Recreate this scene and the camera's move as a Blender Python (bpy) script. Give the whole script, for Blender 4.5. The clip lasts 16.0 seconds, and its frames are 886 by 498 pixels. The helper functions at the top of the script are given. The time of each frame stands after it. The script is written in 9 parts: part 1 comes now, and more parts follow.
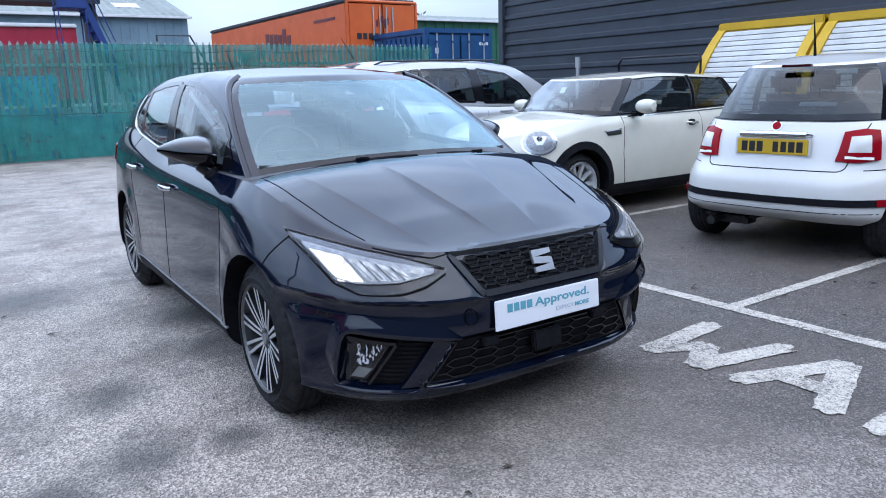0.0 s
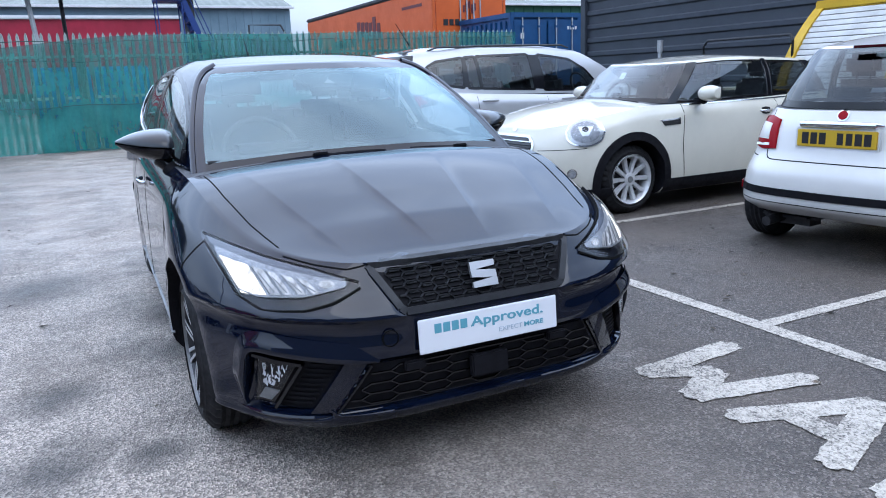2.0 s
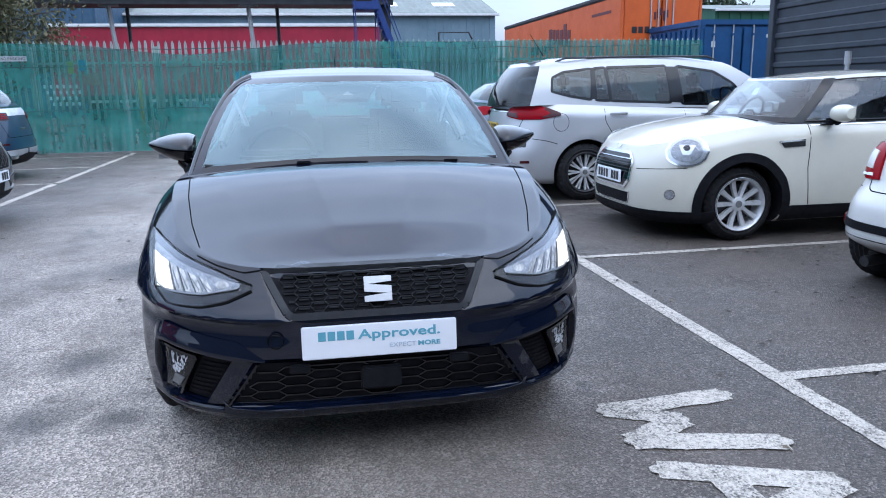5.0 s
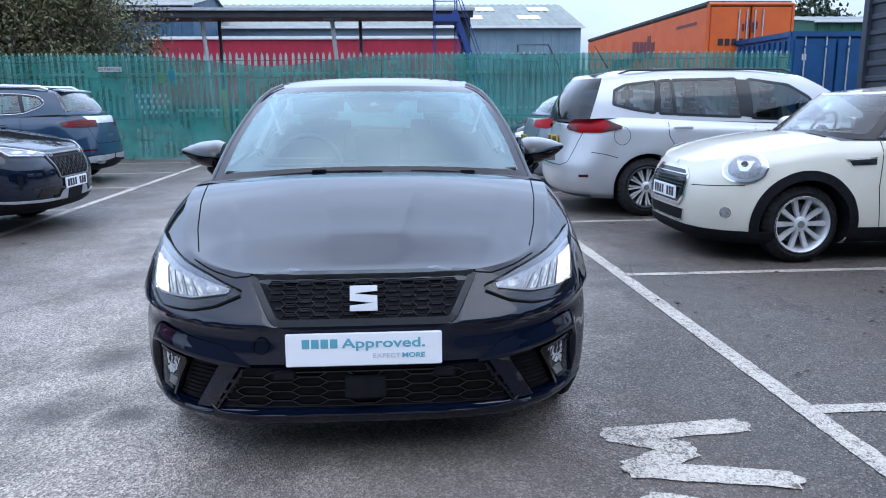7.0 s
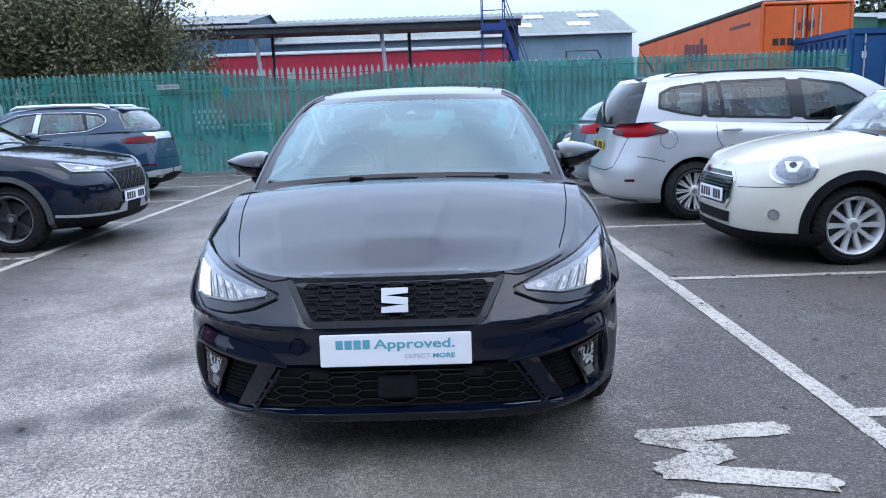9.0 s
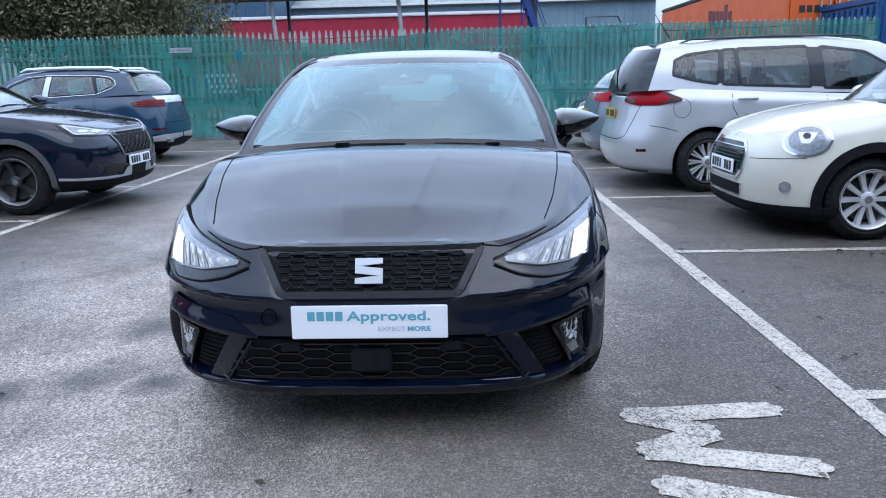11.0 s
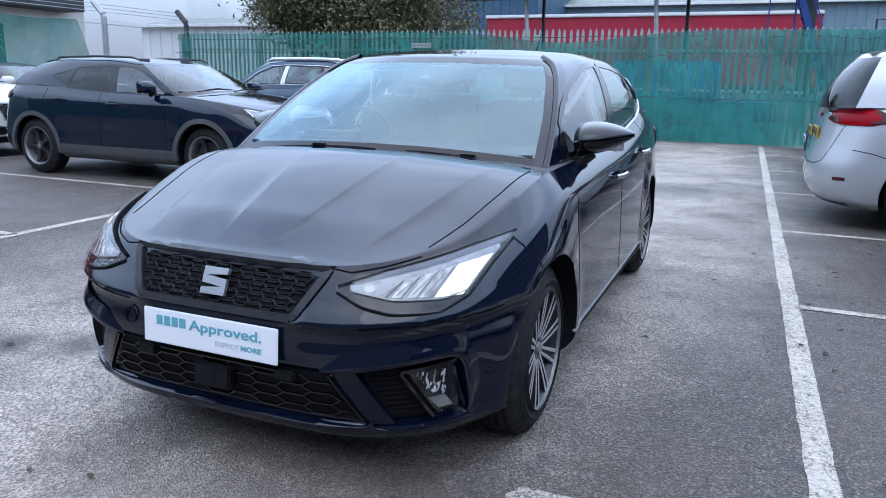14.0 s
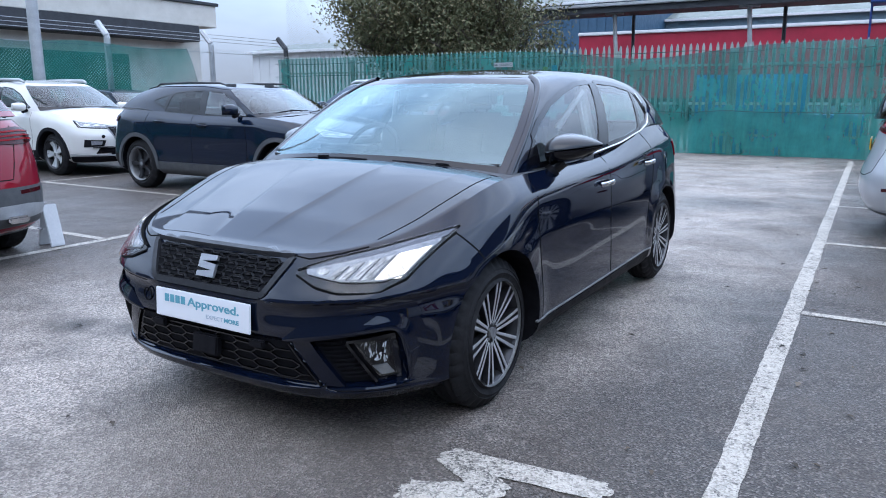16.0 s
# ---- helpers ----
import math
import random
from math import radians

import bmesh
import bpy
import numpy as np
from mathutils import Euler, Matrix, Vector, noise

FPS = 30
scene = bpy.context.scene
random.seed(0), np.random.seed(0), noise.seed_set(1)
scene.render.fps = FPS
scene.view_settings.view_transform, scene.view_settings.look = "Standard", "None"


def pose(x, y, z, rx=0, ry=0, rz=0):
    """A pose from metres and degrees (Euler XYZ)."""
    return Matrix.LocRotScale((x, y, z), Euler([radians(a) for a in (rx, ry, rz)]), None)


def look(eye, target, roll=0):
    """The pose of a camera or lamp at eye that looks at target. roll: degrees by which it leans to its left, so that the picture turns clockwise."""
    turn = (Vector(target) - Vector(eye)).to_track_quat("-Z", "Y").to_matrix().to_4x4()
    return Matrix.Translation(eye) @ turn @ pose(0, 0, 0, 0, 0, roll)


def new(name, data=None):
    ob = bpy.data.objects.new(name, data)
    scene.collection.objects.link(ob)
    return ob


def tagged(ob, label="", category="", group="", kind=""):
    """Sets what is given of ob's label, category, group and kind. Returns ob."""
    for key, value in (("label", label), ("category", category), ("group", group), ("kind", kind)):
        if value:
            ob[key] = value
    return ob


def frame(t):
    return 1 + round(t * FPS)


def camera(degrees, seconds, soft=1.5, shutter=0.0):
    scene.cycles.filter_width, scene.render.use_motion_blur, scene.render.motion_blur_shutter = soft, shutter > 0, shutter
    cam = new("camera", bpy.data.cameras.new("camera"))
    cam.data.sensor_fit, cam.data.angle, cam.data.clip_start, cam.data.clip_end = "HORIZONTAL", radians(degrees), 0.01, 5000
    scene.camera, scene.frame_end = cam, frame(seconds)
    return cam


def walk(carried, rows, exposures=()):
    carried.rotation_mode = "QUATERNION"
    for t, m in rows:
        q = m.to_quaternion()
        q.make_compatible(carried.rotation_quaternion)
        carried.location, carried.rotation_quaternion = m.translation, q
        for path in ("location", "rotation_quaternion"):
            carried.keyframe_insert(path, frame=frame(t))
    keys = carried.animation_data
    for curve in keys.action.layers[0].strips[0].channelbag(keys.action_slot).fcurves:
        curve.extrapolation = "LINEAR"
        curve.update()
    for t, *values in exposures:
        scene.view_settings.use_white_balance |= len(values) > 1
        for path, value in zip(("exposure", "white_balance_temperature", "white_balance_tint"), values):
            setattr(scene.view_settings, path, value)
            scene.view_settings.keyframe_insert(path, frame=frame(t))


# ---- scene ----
cam = camera(62.3, 16.0, 1.0)
METRES, EYE, TILT, LEAN, TURN = 4.732, 1.30, 0.0, 0.0, -34.2
ROWS = [
    (0.0, 0.0, 0.0, 0.0, -0.35, -12.53, 1.59),
    (0.5, 0.0184, 0.0353, -0.0048, 1.42, -12.74, 2.07),
    (1.0, 0.0426, 0.0578, -0.0043, 3.35, -12.87, 2.35),
    (1.5, 0.0904, 0.067, -0.0045, 5.6, -13.09, 2.39),
    (2.0, 0.1213, 0.0775, -0.0029, 7.59, -13.28, 2.07),
    (2.5, 0.142, 0.1144, -0.0033, 10.45, -13.58, 1.72),
    (3.0, 0.1673, 0.1367, -0.0009, 13.24, -13.7, 1.31),
    (3.5, 0.2191, 0.1465, -0.0032, 16.63, -13.68, 1.25),
    (4.0, 0.2673, 0.1242, 0.0019, 19.32, -13.22, 1.21),
    (6.5, 0.3812, 0.1575, -0.0014, 28.96, -11.7, 0.5),
    (7.0, 0.3822, 0.1672, -0.0015, 30.4, -11.43, 0.47),
    (7.5, 0.3937, 0.1684, -0.0011, 31.88, -10.91, 0.66),
    (8.0, 0.401, 0.1646, -0.0032, 32.85, -10.52, 0.92),
    (8.5, 0.4025, 0.1641, -0.0041, 33.73, -10.35, 1.35),
    (9.0, 0.4033, 0.1661, -0.0042, 34.34, -10.64, 1.89),
    (11.5, 0.4219, 0.2297, -0.0084, 37.28, -13.56, 0.73),
    (12.0, 0.4354, 0.2761, -0.0057, 40.22, -13.9, -0.15),
    (12.5, 0.4843, 0.3111, -0.0099, 44.23, -14.05, -0.64),
    (13.0, 0.511, 0.3475, -0.0089, 47.93, -14.02, -1.1),
    (13.5, 0.5194, 0.3983, -0.0065, 52.51, -13.78, -1.12),
    (14.0, 0.5488, 0.4436, -0.0061, 57.26, -13.09, -1.03),
    (14.5, 0.5922, 0.4771, -0.0051, 60.66, -12.77, -0.87),
    (15.0, 0.6313, 0.4743, -0.0055, 62.44, -12.43, -0.28),
    (15.5, 0.6662, 0.4736, -0.0032, 63.56, -12.26, -0.0),
    (16.0, 0.6801, 0.5014, -0.0051, 65.18, -11.75, 0.04),
]
EXPOSURES = [(0.0, 0.37, 5920, 10), (16.0, 0.37, 5920, 10)]
walk(cam, [(t, pose(0, 0, EYE, TILT, LEAN, TURN) @ pose(METRES * x, METRES * y, METRES * z, 90 + pitch, roll, yaw)) for t, x, y, z, yaw, pitch, roll in ROWS],
     EXPOSURES)

# ---- light ----
world = bpy.data.worlds.new("overcast_sky")
scene.world = world
world.use_nodes = True


def sky():
    nt = world.node_tree
    nt.nodes.clear()
    out = nt.nodes.new("ShaderNodeOutputWorld")
    bg = nt.nodes.new("ShaderNodeBackground")
    tex = nt.nodes.new("ShaderNodeTexSky")
    tex.sky_type, tex.sun_disc = "NISHITA", False
    tex.sun_elevation, tex.sun_rotation = radians(51), radians(200)
    tex.air_density, tex.dust_density = 1.0, 2.0
    grey = nt.nodes.new("ShaderNodeHueSaturation")
    grey.inputs["Saturation"].default_value = 0.35
    cloud = nt.nodes.new("ShaderNodeMix")
    cloud.data_type = "RGBA"
    cloud.inputs["Factor"].default_value = 0.87
    geo = nt.nodes.new("ShaderNodeTexCoord")
    ns = nt.nodes.new("ShaderNodeTexNoise")
    ns.inputs["Scale"].default_value, ns.inputs["Detail"].default_value = 2.2, 6
    mp = nt.nodes.new("ShaderNodeMapping")
    mp.inputs["Scale"].default_value = (1, 1, 3.2)
    ramp = nt.nodes.new("ShaderNodeValToRGB")
    ramp.color_ramp.elements[0].position, ramp.color_ramp.elements[0].color = 0.32, (5.4, 6.0, 7.4, 1)
    ramp.color_ramp.elements[1].position, ramp.color_ramp.elements[1].color = 0.68, (9.0, 9.4, 10.6, 1)
    nt.links.new(geo.outputs["Generated"], mp.inputs["Vector"])
    nt.links.new(mp.outputs[0], ns.inputs["Vector"])
    nt.links.new(ns.outputs[0], ramp.inputs[0])
    nt.links.new(tex.outputs[0], grey.inputs["Color"])
    nt.links.new(grey.outputs[0], cloud.inputs["A"])
    nt.links.new(ramp.outputs[0], cloud.inputs["B"])
    up = nt.nodes.new("ShaderNodeSeparateXYZ")
    nt.links.new(geo.outputs["Generated"], up.inputs[0])
    dome = nt.nodes.new("ShaderNodeMapRange")  # an overcast sky is brighter overhead
    for k, v in enumerate((0.0, 0.5, 0.43, 2.5)):
        dome.inputs[1 + k].default_value = v
    nt.links.new(up.outputs[2], dome.inputs[0])
    blue = rgb_ramp(nt, up.outputs[2], [(0.0, (0.98, 1.0, 1.02)), (0.12, (0.88, 0.985, 1.05)), (0.45, (0.86, 0.98, 1.10)), (0.72, (0.89, 0.98, 1.07)), (0.92, (1.01, 0.985, 0.98))])
    tinted = mixed(nt, 1.0, cloud.outputs["Result"], blue, "MULTIPLY")
    lit = nt.nodes.new("ShaderNodeVectorMath")
    lit.operation = "SCALE"
    nt.links.new(tinted, lit.inputs[0])
    # the cloud is thinner, and brighter, beyond the fence
    glow_side = maths(nt, "ADD", 1.0, maths(nt, "MULTIPLY", up.outputs[1], 0.22))
    nt.links.new(maths(nt, "MULTIPLY", dome.outputs[0], glow_side), lit.inputs["Scale"])
    nt.links.new(lit.outputs[0], bg.inputs["Color"])
    bg.inputs["Strength"].default_value = 0.098
    nt.links.new(bg.outputs[0], out.inputs[0])


sun_data = bpy.data.lights.new("sun", "SUN")
sun_data.energy, sun_data.angle, sun_data.color = 0.5, radians(40), (1.0, 0.97, 0.93)
sun = new("sun", sun_data)
sun.matrix_world = look((0, 0, 30), (-8.2, 22.5, 0))

# ---- materials ----


def principled(name, color, rough=0.5, metal=0.0, coat=0.0, spec=0.5):
    m = bpy.data.materials.new(name)
    m.use_nodes = True
    b = m.node_tree.nodes["Principled BSDF"]
    b.inputs["Base Color"].default_value = (*color, 1)
    b.inputs["Roughness"].default_value = rough
    b.inputs["Metallic"].default_value = metal
    b.inputs["Coat Weight"].default_value = coat
    b.inputs["Coat Roughness"].default_value = 0.03
    b.inputs["Specular IOR Level"].default_value = spec
    return m, m.node_tree, b


def rgb_ramp(nt, fac, stops):
    r = nt.nodes.new("ShaderNodeValToRGB")
    els = r.color_ramp.elements
    while len(els) < len(stops):
        els.new(0.5)
    for e, (p, c) in zip(els, stops):
        e.position, e.color = p, (*c, 1) if len(c) == 3 else c
    nt.links.new(fac, r.inputs[0])
    return r.outputs[0]


def noise_tex(nt, scale, detail=4, rough=0.6, vec=None, stretch=None):
    t = nt.nodes.new("ShaderNodeTexCoord")
    v = vec or t.outputs["Object"]
    if stretch:
        mp = nt.nodes.new("ShaderNodeMapping")
        mp.inputs["Scale"].default_value = stretch
        nt.links.new(v, mp.inputs["Vector"])
        v = mp.outputs[0]
    n = nt.nodes.new("ShaderNodeTexNoise")
    n.inputs["Scale"].default_value, n.inputs["Detail"].default_value, n.inputs["Roughness"].default_value = scale, detail, rough
    nt.links.new(v, n.inputs["Vector"])
    return n.outputs[0]


def mixed(nt, fac, a, b, kind="MIX"):
    m = nt.nodes.new("ShaderNodeMix")
    m.data_type, m.blend_type = "RGBA", kind
    for sock, v in (("Factor", fac), ("A", a), ("B", b)):
        s = m.inputs[sock] if sock != "Factor" else m.inputs[0]
        if sock == "A":
            s = m.inputs[6]
        if sock == "B":
            s = m.inputs[7]
        if isinstance(v, (int, float)):
            s.default_value = v
        elif isinstance(v, tuple):
            s.default_value = (*v, 1)
        else:
            nt.links.new(v, s)
    return m.outputs[2]


def maths(nt, op, a, b=0.0):
    m = nt.nodes.new("ShaderNodeMath")
    m.operation = op
    for i, v in enumerate((a, b)):
        if isinstance(v, (int, float)):
            m.inputs[i].default_value = v
        else:
            nt.links.new(v, m.inputs[i])
    return m.outputs[0]


def bump(nt, b, height, strength=0.2, dist=0.01):
    n = nt.nodes.new("ShaderNodeBump")
    n.inputs["Strength"].default_value, n.inputs["Distance"].default_value = strength, dist
    nt.links.new(height, n.inputs["Height"])
    nt.links.new(n.outputs[0], b.inputs["Normal"])


def surface(name, dark, light, scale=8, rough=(0.4, 0.7), metal=0.0, coat=0.0, bumps=0.1, grain=60.0, spec=0.4, stretch=None):
    """A two-scale mottled surface between two colours."""
    m, nt, b = principled(name, light, rough[0], metal, coat, spec)
    big = noise_tex(nt, scale, 5, 0.65, stretch=stretch)
    fine = noise_tex(nt, grain, 3, 0.6)
    both = maths(nt, "ADD", maths(nt, "MULTIPLY", big, 0.7), maths(nt, "MULTIPLY", fine, 0.3))
    nt.links.new(rgb_ramp(nt, both, [(0.33, dark), (0.66, light)]), b.inputs["Base Color"])
    nt.links.new(rgb_ramp(nt, both, [(0.3, (rough[1],) * 3), (0.7, (rough[0],) * 3)]), b.inputs["Roughness"])
    if bumps:
        bump(nt, b, fine, bumps, 0.004)
    return m


def car_paint(name, color, metal=0.0, rough=0.35, dirt=(0.22, 0.21, 0.19), dirty=0.12, gloss=1.5, spec=0.15):
    m, nt, b = principled(name, color, rough, metal, 1.0, spec)
    big = noise_tex(nt, 2.3, 6, 0.7)
    film = rgb_ramp(nt, big, [(0.42, (0, 0, 0)), (0.75, (dirty,) * 3)])
    nt.links.new(mixed(nt, film, color, dirt), b.inputs["Base Color"])
    nt.links.new(rgb_ramp(nt, noise_tex(nt, 5, 6, 0.7), [(0.3, (0.015,) * 3), (0.8, (0.05,) * 3)]), b.inputs["Coat Roughness"])
    b.inputs["Coat IOR"].default_value = gloss
    return m


def glass_mat(name, tint, gloss_rough=0.0, ior=1.45, sheen=(1.0, 1.0, 1.0)):
    m = bpy.data.materials.new(name)
    m.use_nodes = True
    nt = m.node_tree
    nt.nodes.clear()
    out = nt.nodes.new("ShaderNodeOutputMaterial")
    tr = nt.nodes.new("ShaderNodeBsdfTransparent")
    tr.inputs[0].default_value = (*tint, 1)
    gl = nt.nodes.new("ShaderNodeBsdfGlossy")
    gl.inputs["Roughness"].default_value = gloss_rough
    gl.inputs["Color"].default_value = (*sheen, 1)
    lw = nt.nodes.new("ShaderNodeLayerWeight")
    lw.inputs["Blend"].default_value = 0.5
    r0 = ((ior - 1) / (ior + 1)) ** 2
    grazing = maths(nt, "POWER", lw.outputs["Facing"], 5.0)
    gloss = maths(nt, "ADD", maths(nt, "MULTIPLY", grazing, 1 - r0), r0)
    mx = nt.nodes.new("ShaderNodeMixShader")
    nt.links.new(gloss, mx.inputs[0])
    nt.links.new(tr.outputs[0], mx.inputs[1])
    nt.links.new(gl.outputs[0], mx.inputs[2])
    nt.links.new(mx.outputs[0], out.inputs[0])
    return m


def glow(name, color, strength):
    """A lit lamp part with the uneven streaks of its reflector."""
    m, nt, b = principled(name, color, 0.3)
    streak = noise_tex(nt, 38, 4, 0.6, stretch=(1, 1, 0.35))
    nt.links.new(rgb_ramp(nt, streak, [(0.35, tuple(0.35 * k for k in color)), (0.55, color)]), b.inputs["Emission Color"])
    nt.links.new(rgb_ramp(nt, streak, [(0.35, tuple(0.4 * k for k in color)), (0.6, color)]), b.inputs["Base Color"])
    b.inputs["Emission Strength"].default_value = strength
    return m


BLACK_PAINT = car_paint("black_paint", (0.0022, 0.0046, 0.0138), 0.0, 0.4, dirty=0.001, gloss=1.49, spec=0.0)
# the black cap's base is raised to grey to stand for mirrored sky
CAP_SKY_GREY = car_paint("mirror_cap_grey", (0.010, 0.013, 0.018), 0.0, 0.35, dirty=0.003, gloss=1.40)
CREAM_PAINT = car_paint("cream_white_paint", (0.60, 0.58, 0.50))
WHITE_PAINT = car_paint("white_paint", (0.63, 0.62, 0.595))
SILVER_PAINT = car_paint("silver_paint", (0.42, 0.43, 0.45), 0.55, 0.42)
NAVY_PAINT = car_paint("navy_paint", (0.0030, 0.0078, 0.021), 0.0, 0.35, dirty=0.004, spec=0.0)
BLUE_GREY_PAINT = car_paint("blue_grey_paint", (0.010, 0.035, 0.074), 0.0, 0.35, dirty=0.006)
RED_PAINT = car_paint("red_paint", (0.22, 0.004, 0.018), 0.1, 0.35, dirty=0.03, spec=0.05)
GREY_PAINT = car_paint("grey_paint", (0.16, 0.19, 0.23), 0.5, 0.35)
GLASS = glass_mat("window_glass", (0.80, 0.87, 0.87), ior=1.9)
SCREEN_GLASS = glass_mat("windscreen_glass", (0.66, 0.72, 0.74), ior=2.4, sheen=(0.73, 0.94, 1.0))
PRIVACY = glass_mat("privacy_glass", (0.10, 0.11, 0.12), ior=1.5)
CAR_SCREEN = glass_mat("plain_windscreen_glass", (0.60, 0.68, 0.69), ior=1.72)
SMOKED = glass_mat("smoked_glass", (0.20, 0.23, 0.24), ior=1.6)
TINTED = glass_mat("tinted_glass", (0.40, 0.45, 0.46), ior=1.6)
LENS = glass_mat("lamp_lens", (0.93, 0.94, 0.95), ior=1.27)
RUBBER = surface("tyre_rubber", (0.008, 0.008, 0.009), (0.022, 0.022, 0.024), 14, (0.6, 0.85), bumps=0.2, spec=0.2)
PLASTIC = surface("black_plastic", (0.006, 0.006, 0.008), (0.013, 0.013, 0.016), 20, (0.45, 0.65), bumps=0.15, grain=300, spec=0.08)
GLOSS_BLACK = principled("gloss_black_trim", (0.005, 0.005, 0.007), 0.12, spec=0.4)[0]
GRILLE_GREY = surface("dark_grille_frame", (0.016, 0.017, 0.020), (0.034, 0.036, 0.041), 14, (0.4, 0.55), bumps=0.05, grain=250, spec=0.3)
GREY_PLASTIC = surface("grey_plastic", (0.055, 0.058, 0.062), (0.085, 0.088, 0.092), 14, (0.45, 0.6), bumps=0.1, grain=250)
CABIN = surface("cabin_trim", (0.035, 0.037, 0.041), (0.070, 0.073, 0.080), 10, (0.6, 0.85), bumps=0.1)
CABIN_PALE = surface("pale_cabin_trim", (0.30, 0.31, 0.31), (0.42, 0.43, 0.43), 10, (0.6, 0.85), bumps=0.1)
CHROME = principled("chrome", (0.66, 0.67, 0.69), 0.14, 1.0)[0]
SATIN_SILVER = principled("satin_silver", (0.50, 0.51, 0.53), 0.3, 0.8)[0]
ALLOY = surface("alloy", (0.50, 0.51, 0.53), (0.68, 0.69, 0.70), 12, (0.3, 0.45), metal=0.45, bumps=0.0)
GREY_ALLOY = surface("grey_alloy", (0.16, 0.165, 0.17), (0.26, 0.265, 0.27), 12, (0.3, 0.45), metal=0.4, bumps=0.0)
DARK_ALLOY = surface("dark_alloy", (0.035, 0.036, 0.040), (0.06, 0.06, 0.065), 12, (0.3, 0.45), metal=0.6, bumps=0.0)
RED_LAMP = principled("red_lamp", (0.24, 0.003, 0.009), 0.2, spec=0.1)[0]
RED_DARK = principled("dark_red_lamp", (0.045, 0.003, 0.006), 0.15, spec=0.3)[0]
FACET = principled("lamp_facet", (0.82, 0.84, 0.87), 0.15, 0.25)[0]
MACHINED = surface("machined_alloy", (0.42, 0.43, 0.44), (0.56, 0.57, 0.58), 12, (0.25, 0.4), metal=0.5, bumps=0.0)
REFLECTOR = principled("lamp_reflector", (0.62, 0.63, 0.65), 0.22, 0.9)[0]
LAMP_GLOW = glow("lamp_led", (1.0, 0.91, 0.80), 1.1)
LAMP_VANE = glow("lamp_vane", (0.62, 0.60, 0.58), 0.06)
LAMP_SOFT = principled("lamp_light_guide", (0.10, 0.11, 0.135), 0.25)[0]
LAMP_BOWL = surface("lamp_bowl", (0.17, 0.18, 0.20), (0.40, 0.41, 0.43), 40, (0.25, 0.4), metal=0.3, bumps=0.0)
PLATE_WHITE = principled("plate_white", (0.78, 0.80, 0.84), 0.35)[0]
PLATE_YELLOW = principled("plate_yellow", (0.56, 0.36, 0.025), 0.35)[0]
INK = principled("plate_ink", (0.012, 0.012, 0.014), 0.5)[0]
TEAL_INK = principled("teal_ink", (0.12, 0.36, 0.45), 0.5)[0]
GREY_INK = principled("grey_ink", (0.42, 0.50, 0.58), 0.5)[0]
SEAM = principled("seam_shadow_gap", (0.004, 0.004, 0.004), 0.9, spec=0.1)[0]

sky()

# ---- building blocks ----
from mathutils.bvhtree import BVHTree


def part(name, verts, faces, mats, parent=None, label="", midx=None, smooth=40.0):
    me = bpy.data.meshes.new(name)
    me.from_pydata([tuple(v) for v in verts], [], faces)
    for m in mats if isinstance(mats, (list, tuple)) else (mats,):
        me.materials.append(m)
    if midx:
        me.polygons.foreach_set("material_index", midx)
    me.polygons.foreach_set("use_smooth", [True] * len(me.polygons))
    me.set_sharp_from_angle(angle=radians(smooth))
    me.update()
    ob = new(name, me)
    if parent:
        ob.parent = parent
    if label:
        tagged(ob, label)
    return ob


def tidy(ob, dist=0.0006):
    """Merge doubles and turn the normals outwards."""
    bm = bmesh.new()
    bm.from_mesh(ob.data)
    bmesh.ops.remove_doubles(bm, verts=bm.verts, dist=dist)
    bmesh.ops.recalc_face_normals(bm, faces=bm.faces)
    bm.to_mesh(ob.data)
    bm.free()
    ob.data.set_sharp_from_angle(angle=radians(40))
    return ob


